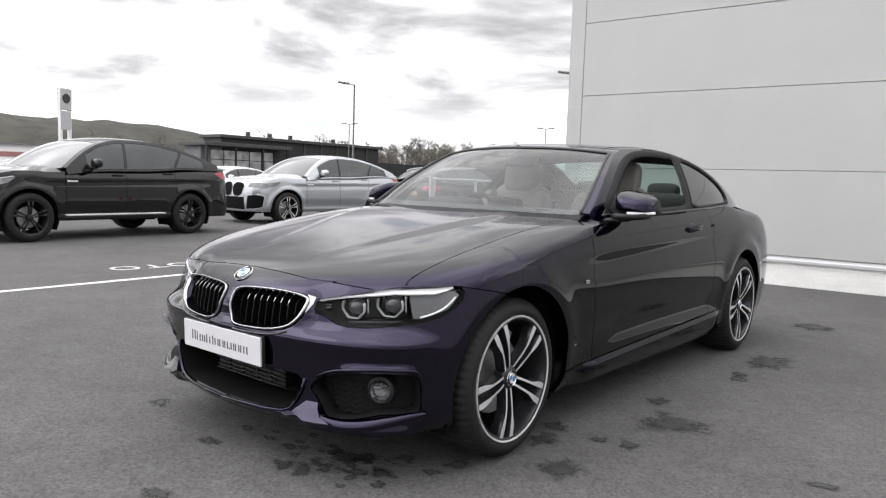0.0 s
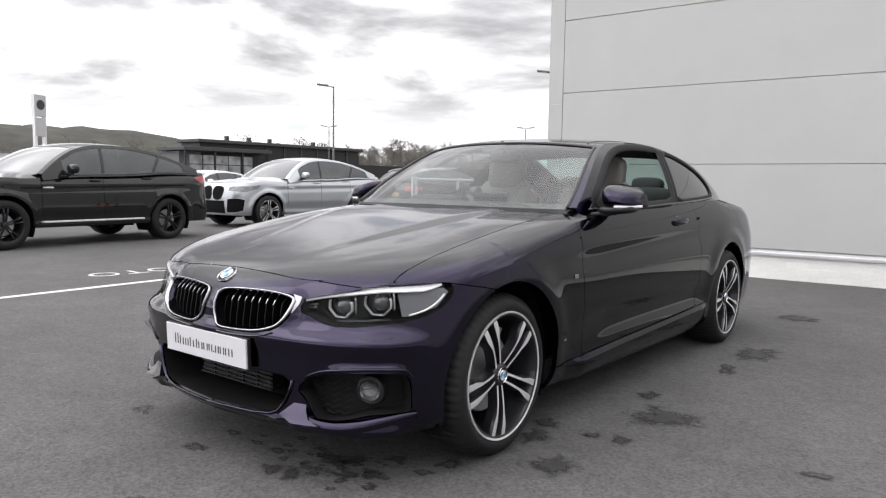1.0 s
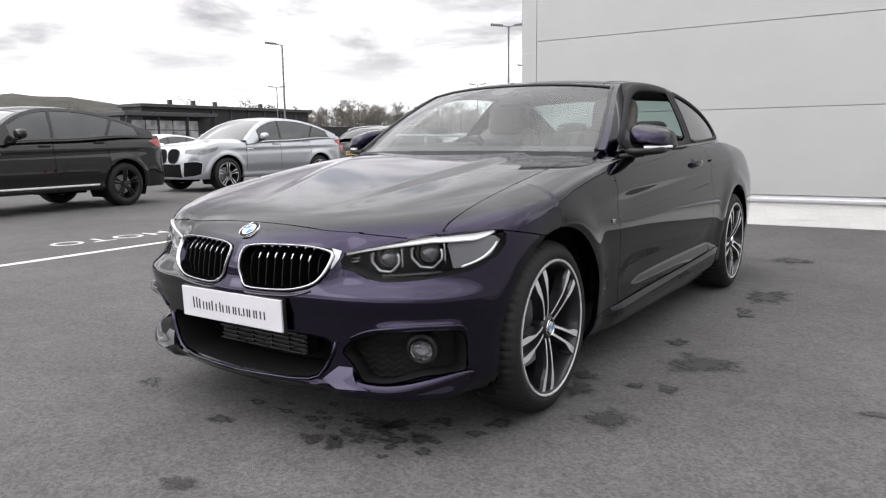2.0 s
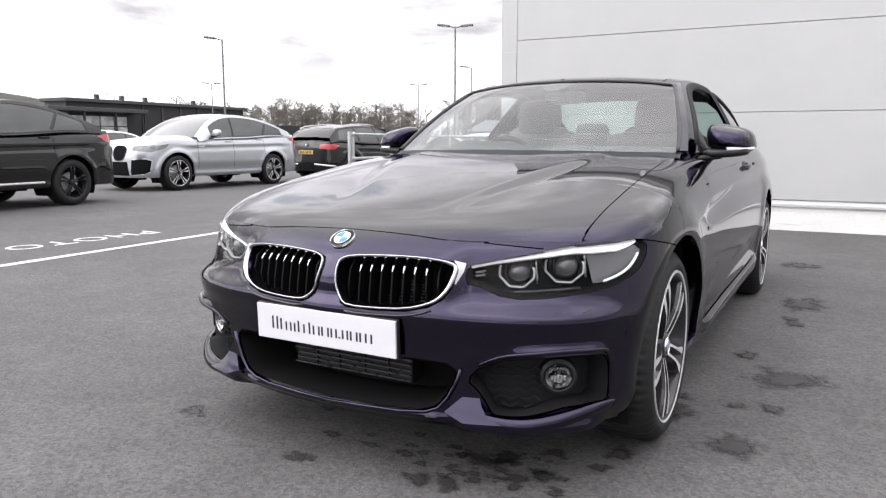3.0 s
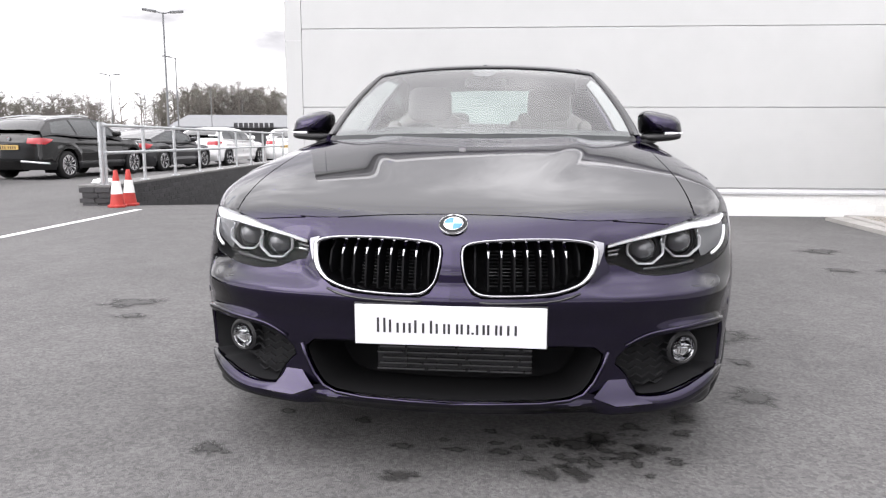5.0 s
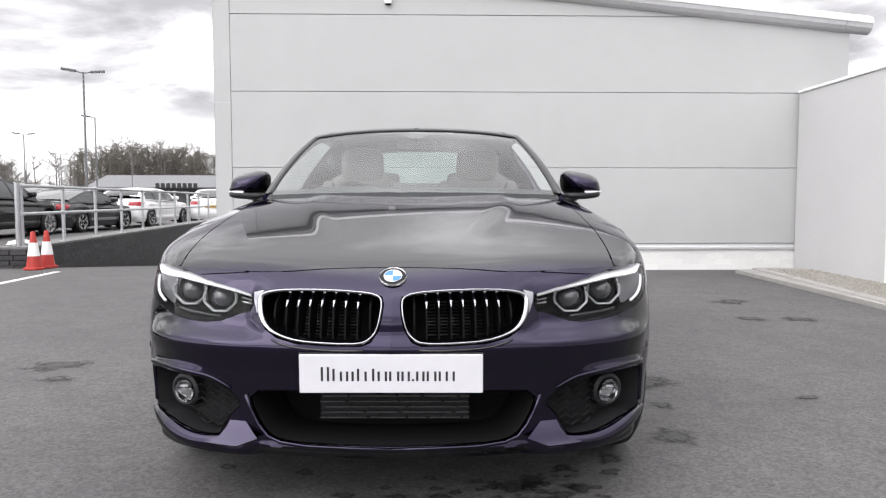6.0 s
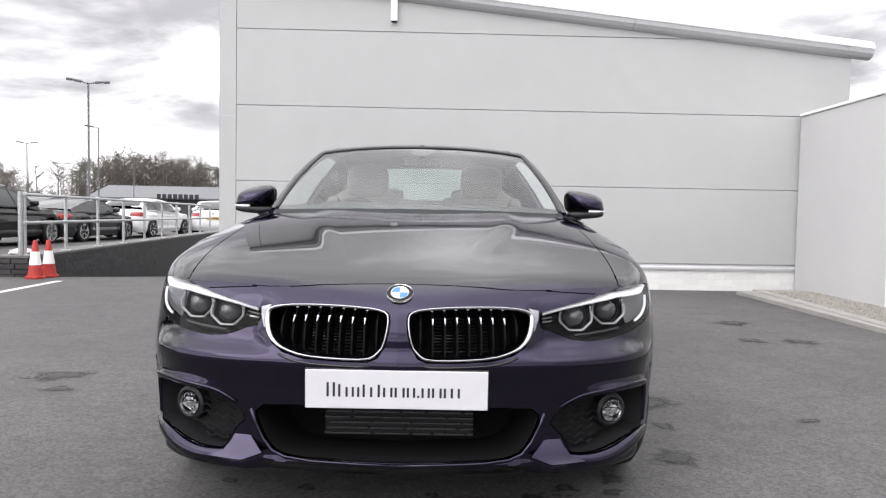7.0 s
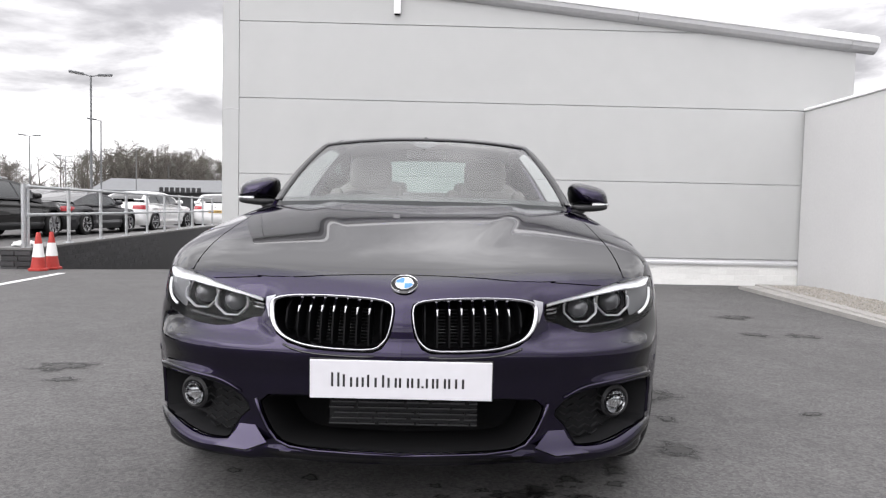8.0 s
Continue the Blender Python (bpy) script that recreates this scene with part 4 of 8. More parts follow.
COUPE = CarShape(
    plan=((0, -0.79), (0.2, -0.775), (0.4, -0.738), (0.57, -0.688), (0.70, -0.612), (0.79, -0.505), (0.846, -0.36), (0.874, -0.19), (0.888, 0.02), (0.891, 0.25), (0.888, 0.8),
          (0.893, 1.5), (0.905, 2.3), (0.910, 2.8), (0.898, 3.2), (0.86, 3.52), (0.77, 3.73), (0.6, 3.825), (0.3, 3.86), (0, 3.865)),
    front=((0.18, 0.24, 0.32, 0.42, 0.50, 0.56, 0.62, 0.68, 0.73, 0.80), (0.05, 0.01, 0.004, 0.0, 0.0, 0.008, 0.026, 0.052, 0.085, 0.15)),
    side=((0.16, 0.24, 0.34, 0.46, 0.56, 0.66, 0.74, 0.82, 0.90, 0.97, 1.05), (0.09, 0.035, 0.018, 0.004, 0.0, 0.001, 0.006, 0.02, 0.046, 0.085, 0.15)),
    rear=((0.18, 0.30, 0.45, 0.60, 0.75, 0.90, 1.05), (0.10, 0.03, 0.0, 0.0, 0.02, 0.06, 0.12)),
    deck_mid=((-0.85, -0.70, -0.55, -0.30, 0.0, 0.3, 0.6, 0.9, 1.5, 2.5, 3.1, 3.5, 3.8, 3.95), (0.640, 0.728, 0.780, 0.835, 0.893, 0.946, 0.976, 0.992, 1.0, 1.0, 1.035, 1.03, 1.01, 0.96)),
    deck_edge=((-0.85, -0.5, -0.265, 0.1, 0.5, 0.9, 1.3, 1.8, 2.3, 2.7, 3.1, 3.5, 3.9), (0.58, 0.722, 0.797, 0.86, 0.915, 0.95, 0.965, 0.98, 0.997, 1.008, 0.992, 0.945, 0.86)),
    deck_power=((-0.9, 0.0, 0.6, 1.2, 2.6, 3.2, 3.9), (3.2, 4.0, 4.5, 6.0, 6.0, 3.0, 3.0)),
    tumble=tumble_coupe,
    rail=((0.70, 0.82, 1.0, 1.2, 1.38, 1.6, 1.85, 2.2, 2.5, 2.8, 3.05, 3.3, 3.45), (0.925, 1.0, 1.12, 1.24, 1.32, 1.352, 1.362, 1.345, 1.295, 1.215, 1.13, 1.05, 1.0)),
    rail_y=(0.80, 3.42),
    bulge_y=((0, 0.22, 0.4, 0.65, 0.85, 1.0), (0.30, 0.13, 0.02, -0.03, -0.12, -0.12)),
    bulge_z=((0, 0.2, 0.4, 0.6, 0.8, 1.0), (0.012, 0.026, 0.032, 0.032, 0.03, 0.02)),
    crease=coupe_crease, dome=bonnet_dome, fillet=0.045)
# ---- panels
GAP = 0.004
C = COUPE
SK_X, SK_Y = (lambda s: np.interp(s, C.s, C.X)), (lambda s: np.interp(s, C.s, C.Y))

HEAD = [(0.443, 0.673), (0.524, 0.691), (0.649, 0.715), (0.780, 0.739), (0.910, 0.747), (1.009, 0.745), (1.052, 0.740), (1.066, 0.722), (1.054, 0.692), (1.016, 0.657), (0.962, 0.631), (0.907, 0.614), (0.850, 0.603), (0.747, 0.593), (0.672, 0.587), (0.598, 0.585), (0.544, 0.591), (0.509, 0.603), (0.479, 0.615), (0.443, 0.621), (0.434, 0.645)]
KID_OUT = [(0.024, 0.655), (0.030, 0.677), (0.068, 0.689), (0.161, 0.695), (0.265, 0.697), (0.348, 0.693), (0.402, 0.685), (0.420, 0.671), (0.416, 0.645), (0.402, 0.607), (0.378, 0.577), (0.340, 0.556), (0.275, 0.542), (0.175, 0.538), (0.085, 0.538), (0.057, 0.549), (0.036, 0.581), (0.027, 0.619)]
KID_IN = [(0.036, 0.655), (0.042, 0.669), (0.068, 0.679), (0.161, 0.685), (0.268, 0.685), (0.348, 0.681), (0.387, 0.671), (0.397, 0.661), (0.391, 0.641), (0.379, 0.611), (0.357, 0.586), (0.326, 0.568), (0.268, 0.554), (0.175, 0.550), (0.091, 0.550), (0.065, 0.561), (0.048, 0.587), (0.039, 0.621)]
RECESS = rounded([(0.449, 0.354), (0.497, 0.403), (0.592, 0.429), (0.729, 0.441), (0.845, 0.433), (0.878, 0.409), (0.890, 0.338), (0.884, 0.272), (0.750, 0.282), (0.675, 0.264), (0.589, 0.248), (0.530, 0.252), (0.509, 0.288), (0.485, 0.324)], 1)
LOWER = [(-0.300, 0.405), (0.300, 0.405), (0.399, 0.399), (0.425, 0.377), (0.417, 0.346), (0.393, 0.300), (0.366, 0.268), (0.330, 0.252), (0.250, 0.246), (-0.250, 0.243)]
SHUT = spline((0.298, 0.357, 0.443, 0.539, 0.631, 0.681), (0.757, 0.752, 0.747, 0.739, 0.731, 0.727))
HEADTOP = lambda s: np.interp(s, (0.434, 0.443, 0.524, 0.649, 0.78, 0.91, 1.009, 1.065), (0.645, 0.673, 0.691, 0.715, 0.739, 0.747, 0.745, 0.739))
BONNET = [(x, y) for x, y in ((0.0, -0.641), (0.20, -0.646), (0.30, -0.647), (0.34, -0.645), (0.375, -0.640), (0.402, -0.6345), (0.45, -0.70), (0.688, -0.70), (0.698, -0.55), (0.70, -0.42), (0.705, -0.2), (0.705, 0.17), (0.703, 0.50), (0.695, 0.60), (0.66, 0.655),
                              (0.60, 0.635), (0.45, 0.555), (0.25, 0.485), (0.0, 0.455))]
BONNET = BONNET + [(-x, y) for x, y in BONNET[::-1] if x > 0]
SDF_HEAD, SDF_KO, SDF_KI, SDF_REC, SDF_LOW, SDF_BON = map(poly_sdf, (HEAD, KID_OUT, KID_IN, RECESS, LOWER, BONNET))
ARCHES = (circle_sdf(0.012, 0.335, 0.379), circle_sdf(2.805, 0.335, 0.385))
DOOR = poly_sdf([(0.655, 0.30), (0.635, 0.45), (0.622, 0.70), (0.635, 0.85), (0.66, 1.1), (2.26, 1.1), (2.245, 0.9), (2.215, 0.7), (2.20, 0.5), (2.17, 0.352), (2.10, 0.345)])
SILL_Z = lambda y: 0.292 + 0.029 * (y - 0.43)


def arch_clear(s, z):
    y = SK_Y(s)
    return np.where(SK_X(s) > 0.72, -np.minimum(ARCHES[0](y, z), ARCHES[1](y, z)), -1.0)


def bumper_keep(s, z):
    y = SK_Y(s)
    split = np.where(s < 1.06, np.where(s < 0.68, SHUT(s), HEADTOP(s)), 0.738 - 0.19 * (s - 1.06))
    k = np.where(s < 0.34, -1.0, z - split + GAP / 2)
    k = np.maximum(k, arch_clear(s, z))
    for f in (SDF_HEAD, SDF_KO, SDF_REC, SDF_LOW):
        k = np.maximum(k, -f(s, z))
    return np.maximum(k, y - 0.05)


def fender_keep(s, z):
    y = SK_Y(s)
    split = np.where(s < 1.06, HEADTOP(s), np.where(y < 0.05, 0.738 - 0.19 * (s - 1.06), 0.0))
    return np.maximum.reduce([split + GAP / 2 - z, arch_clear(s, z), -DOOR(y, z) + GAP / 2, 0.803 - s, np.where(y > 0.3, SILL_Z(y) + GAP / 2 - z, -1.0), y - 0.9])


def door_keep(s, z):
    y = SK_Y(s)
    return np.maximum(DOOR(y, z) + GAP / 2, np.where((y > 0) & (y < 3), -1.0, 1.0))


def quarter_keep(s, z):
    y = SK_Y(s)
    return np.maximum.reduce([-DOOR(y, z) + GAP / 2, arch_clear(s, z), 1.5 - y, np.where(y < 2.5, SILL_Z(y) + GAP / 2 - z, -1.0)])


def sill_keep(s, z):
    y = SK_Y(s)
    return np.maximum.reduce([z - SILL_Z(y) + GAP / 2, arch_clear(s, z), np.maximum(0.3 - y, y - 2.55)])


def lip_keep(s, z):
    split = np.where(s < 0.68, SHUT(s), HEADTOP(s))
    return np.maximum.reduce([split + GAP / 2 - z, 0.35 - s, s - 0.799])


def skin_grid(s0, s1, h, n, z0=0.20):
    S = grid(s0, s1, h)
    return S, z0 + (C.top(S)[:, None] - z0) * np.linspace(0, 1, n)[None]


deck_strip = C.strip


def strip_keep(lo, hi, y_max):
    def f(s, w):
        P = deck_strip(s, w)
        return np.maximum.reduce([-SDF_BON(P[..., 0], P[..., 1]) + GAP / 2, lo - s, s - hi, P[..., 1] - y_max])
    return f


def rounded_path(pts, n=5):
    """An open smooth line through a few control points."""
    P = np.array(pts)
    c = np.r_[0, np.cumsum(np.hypot(*np.diff(P, axis=0).T))]
    q = np.linspace(0, c[-1], n * len(pts))
    return list(zip(spline(c, P[:, 0])(q), spline(c, P[:, 1])(q)))


def skin_normals(pts, inset=0.0):
    P, Nn = [], []
    for s, z in pts:
        p = C.skin(s, z, inset)
        a = C.skin(s + 0.004, z) - C.skin(s - 0.004, z)
        b = C.skin(s, z + 0.004) - C.skin(s, z - 0.004)
        n = np.cross(a, b)
        P.append(p)
        Nn.append(n / np.linalg.norm(n))
    return P, Nn


def tilted(normals, up):
    """The same directions leant towards the sky."""
    q = [n + np.array((0, 0, up)) for n in normals]
    return [n / np.linalg.norm(n) for n in q]


def flip(bm):
    """Mirror a mesh to the other side of the car."""
    bmesh.ops.transform(bm, matrix=Matrix.Diagonal((-1, 1, 1, 1)), verts=bm.verts[:])
    bmesh.ops.reverse_faces(bm, faces=bm.faces[:])
    return bm


def sided(sx, bm):
    return bm if sx > 0 else flip(bm)


car = thing("coupe_car", pose(0, 0, 0), "dark violet-black two-door coupe with chrome kidney grilles on damp tarmac", "car")


def build_coupe_body():
    # front bumper and nose
    S, B = skin_grid(0, 1.5, 0.0075, 84)
    a = patch(S, B, C.skin, bumper_keep, both=True, thick=0.022)
    b = patch(grid(0, 0.45, 0.0075), grid(0, 0.16, 0.005), deck_strip, strip_keep(-1, 0.43, 0.0), both=True)
    # landing panel just under the bonnet's front edge
    S, B = skin_grid(0.27, 0.50, 0.0075, 84)
    for sx in (1, -1):
        c = patch(S, B, lambda s, z: C.skin(s, z, 0.0022), lambda s, z: np.maximum.reduce([SHUT(np.maximum(s, 0.298)) - 0.012 - z, 0.28 - s, s - 0.48]), mirror=sx < 0)
        d = patch(grid(0.27, 0.50, 0.01), grid(0, 0.09, 0.01), lambda s, w: deck_strip(s, w) - np.array((0, 0, 0.0024)), None, mirror=sx < 0)
        part("landing_panel", merge(c, d), M_PAINT, car, "", True, 55)
    part("front_bumper", merge(a, b), M_PAINT, car, "", True, 55)
    # bonnet with its front lip over the lamps
    def in_edge(x, y):
        ax = np.abs(x)
        i = int(np.argmax(C.ey > 0.3))
        front = np.interp(ax, C.ex[:i], C.ey[:i])
        return np.maximum(SDF_BON(x, y) + GAP / 2, np.where(ax > 0.33, front - y, -1.0))
    a = patch(grid(-0.72, 0.72, 0.012), grid(-0.72, 0.67, 0.012), C.sheet, in_edge)
    S, B = skin_grid(0.3, 0.83, 0.0075, 84)
    b = patch(S, B, C.skin, lip_keep, both=True)
    def border(s, w):
        P = deck_strip(s, w)
        return np.maximum.reduce([SDF_BON(P[..., 0], P[..., 1]) + GAP / 2, 0.425 - s, s - 0.86])
    c = patch(grid(0.405, 0.87, 0.0075), grid(0, 0.05, 0.0075), lambda s, w: deck_strip(s, w) - np.array((0, 0, 0.0006)), border, both=True)
    bon = merge(a, b, c)
    bmesh.ops.remove_doubles(bon, verts=bon.verts[:], dist=0.0004)
    part("bonnet", bon, M_PAINT, car, "", True, 40)
    for sx in (1, -1):
        S, B = skin_grid(0.78, 2.25, 0.009, 84)
        a = patch(S, B, C.skin, fender_keep, mirror=sx < 0, thick=0.02)
        b = patch(grid(0.78, 2.2, 0.01), grid(0, 0.22, 0.01), deck_strip, strip_keep(0.803, 9, 0.80), mirror=sx < 0, thick=0.012)
        part("front_wing", merge(a, b), M_PAINT, car, "", True, 40)
        S, B = skin_grid(1.95, 3.75, 0.015, 70)
        a = patch(S, B, C.skin, door_keep, mirror=sx < 0, thick=0.012)
        d = part("door", a, M_PAINT, car, "", True, 40)
        # handle: a bowl and a grip
        y0, z0 = 1.93, 0.886
        p = C.skin(C.s_of_y(y0), z0)
        bm = bmesh.new()
        bmesh.ops.create_uvsphere(bm, u_segments=20, v_segments=10, radius=1, matrix=pose(p[0] - 0.012, y0 - 0.02, z0 + 0.002) @ Matrix.Diagonal((0.016, 0.045, 0.034, 1)))
        part("handle_bowl", sided(sx, bm), M_BLACK, d, "", True)
        bm = bmesh.new()
        rows = []
        for k in range(13):
            t = k / 12
            y = y0 - 0.115 + 0.23 * t
            out = 0.012 + 0.018 * math.sin(math.pi * t) ** 0.6
            q = C.skin(C.s_of_y(y), z0 + 0.012 * t)
            h = 0.011 + 0.006 * math.sin(math.pi * t)
            rows.append([bm.verts.new((q[0] + out * 1.0 + dx, y, z0 + 0.012 * t + dz)) for dx, dz in ((-0.016, h), (-0.002, h), (0.004, 0.0), (-0.002, -h), (-0.016, -h))])
        for r0, r1 in zip(rows, rows[1:]):
            for k in range(5):
                bm.faces.new((r0[k], r0[(k + 1) % 5], r1[(k + 1) % 5], r1[k]))
        bm.faces.new(rows[0]); bm.faces.new(rows[-1])
        bmesh.ops.recalc_face_normals(bm, faces=bm.faces[:])
        part("door_handle", sided(sx, bm), M_PAINT, d, "", True, 50)
        S, B = skin_grid(3.3, C.length, 0.015, 70)
        a = patch(S, B, C.skin, quarter_keep, mirror=sx < 0, thick=0.02)
        part("rear_quarter", a, M_PAINT, car, "", True, 40)
        S, B = skin_grid(1.6, 4.1, 0.02, 160, 0.185)
        a = patch(S, B, C.skin, sill_keep, mirror=sx < 0, thick=0.02)
        part("side_skirt", a, M_PAINT, car, "", True, 40)
        # wing badge and air outlet behind the wheel
        q = C.skin(C.s_of_y(0.545), 0.684)
        bm = boxes((q[0] + 0.001, 0.53, 0.675, q[0] + 0.005, 0.562, 0.693), bevel=0.002)
        part("wing_badge", sided(sx, bm), M_CHROME, car, "small chrome wing badge")
        P, Nn = skin_normals([(C.s_of_y(y), 0.402) for y in np.linspace(0.445, 0.475, 4)])
        part("side_marker", sided(sx, ribbon(P, Nn, 0.005, 0.002)), M_CHROME, car)
    # boot
    S = grid(4.5, C.length, 0.02)
    a = patch(S, grid(0, 1, 0.04), lambda s, u: C.sheet(np.interp(s, C.s, C.ex) * (1 - u), np.interp(s, C.s, C.ey) + 0 * u), None, both=True)
    part("boot_lid", a, M_PAINT, car, "", True, 40)
    # inner shell that closes the gaps; near-black, so their shade is in its colour
    S, B = skin_grid(0.5, C.length, 0.03, 40)
    def shell_keep(s, z):
        return np.maximum(arch_clear(s, z) + 0.01, np.where(s < 1.1, np.maximum(-SDF_HEAD(s, z), -SDF_REC(s, z)) + 0.05, -1.0))
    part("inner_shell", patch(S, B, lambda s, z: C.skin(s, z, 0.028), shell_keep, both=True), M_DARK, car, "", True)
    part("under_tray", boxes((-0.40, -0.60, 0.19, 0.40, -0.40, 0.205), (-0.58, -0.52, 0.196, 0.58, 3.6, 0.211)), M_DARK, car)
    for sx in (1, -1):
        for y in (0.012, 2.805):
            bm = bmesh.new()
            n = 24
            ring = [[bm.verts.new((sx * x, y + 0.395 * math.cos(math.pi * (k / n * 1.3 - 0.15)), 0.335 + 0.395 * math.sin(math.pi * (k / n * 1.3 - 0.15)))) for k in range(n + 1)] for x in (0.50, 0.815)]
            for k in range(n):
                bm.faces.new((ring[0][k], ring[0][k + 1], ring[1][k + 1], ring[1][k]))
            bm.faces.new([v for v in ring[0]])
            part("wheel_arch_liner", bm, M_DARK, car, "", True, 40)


def build_kidneys():
    for sx in (1, -1):
        g = new("kidney_grille")
        g.parent = car
        tagged(g, "chrome-framed kidney grille with black bars")
        mid, wide = [], []
        for (a, b), (c, d) in zip(rounded(KID_OUT, 1), rounded(KID_IN, 1)):
            # the frame broadens into a wing beside the lamp
            e = 1 + 0.15 * float(smoothstep(0.36, 0.41, a)) * float(smoothstep(0.575, 0.64, b)) * (1 - float(smoothstep(0.660, 0.684, b)))
            a, b = c + (a - c) * e, d + (b - d) * e
            mid.append((0.5 * (a + c), 0.5 * (b + d)))
            wide.append(max(0.0068, 0.56 * math.hypot(a - c, b - d)))
        P, Nn = skin_normals(mid)
        part("chrome_frame", sided(sx, ribbon(P, Nn, lambda t: wide[round(t * (len(wide) - 1))], 0.010, True)), M_FRAME, g, "", True)
        W = [(0.400, 0.689), (0.436, 0.680), (0.432, 0.657), (0.417, 0.630), (0.409, 0.617), (0.413, 0.650), (0.412, 0.674)]
        a = patch(grid(0.39, 0.445, 0.004), grid(0.59, 0.70, 0.004), lambda s, z: C.skin(s, z, -0.005), poly_sdf(W), thick=0.006)
        part("frame_wing", sided(sx, a), M_FRAME, g, "bright wing that joins the frame to the lamp", True, 40)
        low = [p for p in rounded(KID_OUT, 1) if p[1] < 0.60 and p[0] > 0.03]
        low.sort(key=lambda p: p[0])
        P, Nn = skin_normals([(q, z - 0.011) for q, z in low if 0.07 < q < 0.35])
        part("lower_rim", sided(sx, ribbon(P, Nn, 0.007, 0.006)), M_GLOSSBLACK, g, "", True)
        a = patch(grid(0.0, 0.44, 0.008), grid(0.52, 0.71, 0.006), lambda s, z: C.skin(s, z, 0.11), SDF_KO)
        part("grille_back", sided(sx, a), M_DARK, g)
        bm = bmesh.new()
        # side walls of the opening
        ring0, ring1 = [[bm.verts.new(C.skin(s, z, i)) for s, z in rounded(KID_OUT, 1)] for i in (0.002, 0.11)]
        for k in range(len(ring0)):
            j = (k + 1) % len(ring0)
            bm.faces.new((ring0[k], ring0[j], ring1[j], ring1[k]))
        part("grille_wall", sided(sx, bm), M_GLOSSBLACK, g, "", True, 40)
        for k in range(9):
            s = 0.066 + 0.0365 * k
            zs = np.linspace(0.54, 0.70, 161)
            zin = zs[SDF_KI(np.full_like(zs, s), zs) < 0]
            z0, z1 = zin.min(), zin.max()
            rows = []
            bm = bmesh.new()
            for z, d0 in ((z0, 0.030), (z0 + 0.25 * (z1 - z0), 0.020), (z0 + 0.7 * (z1 - z0), 0.016), (z1 - 0.022, 0.020), (z1 - 0.004, 0.034)):
                f, b = C.skin(s, z, d0), C.skin(s, z, 0.075)
                t = 0.0042
                rows.append([bm.verts.new((f[0] - t * 0.6, f[1], z)), bm.verts.new((f[0] + t * 0.6, f[1], z)), bm.verts.new((b[0] + t, b[1], z)), bm.verts.new((b[0] - t, b[1], z))])
            for r0, r1 in zip(rows, rows[1:]):
                for q in range(4):
                    bm.faces.new((r0[q], r0[(q + 1) % 4], r1[(q + 1) % 4], r1[q]))
            bmesh.ops.recalc_face_normals(bm, faces=bm.faces[:])
            bar = part("grille_bar", sided(sx, bm), M_BAR, g)
            # bright wedge added where the bar's slanted top would glint with sky
            bm = bmesh.new()
            tip = [C.skin(s, z, d) for z, d in ((z1 - 0.002, 0.030), (z1 - 0.022, 0.0165), (z1 - 0.040, 0.0145))]
            w = (0.0036, 0.0030, 0.0006)
            L = [bm.verts.new(p + np.array((-q, -0.0015, 0))) for p, q in zip(tip, w)]
            R = [bm.verts.new(p + np.array((q, -0.0015, 0))) for p, q in zip(tip, w)]
            for q in range(2):
                bm.faces.new((L[q], R[q], R[q + 1], L[q + 1]))
            if 0 < k < 8:
                part("bar_tip", sided(sx, bm), M_CHROME_DARK, bar, "bright wedge added for the sky glint on a grille bar")
        # radiator fins behind
        for k in range(11):
            z = 0.552 + 0.0095 * k
            bm = bmesh.new()
            pts = [(s, z) for s in np.linspace(0.10, 0.30, 12)]
            P, Nn = skin_normals(pts, 0.10)
            part("radiator_fin", sided(sx, ribbon(P, Nn, 0.004, 0.004)), M_RIMDARK, g)


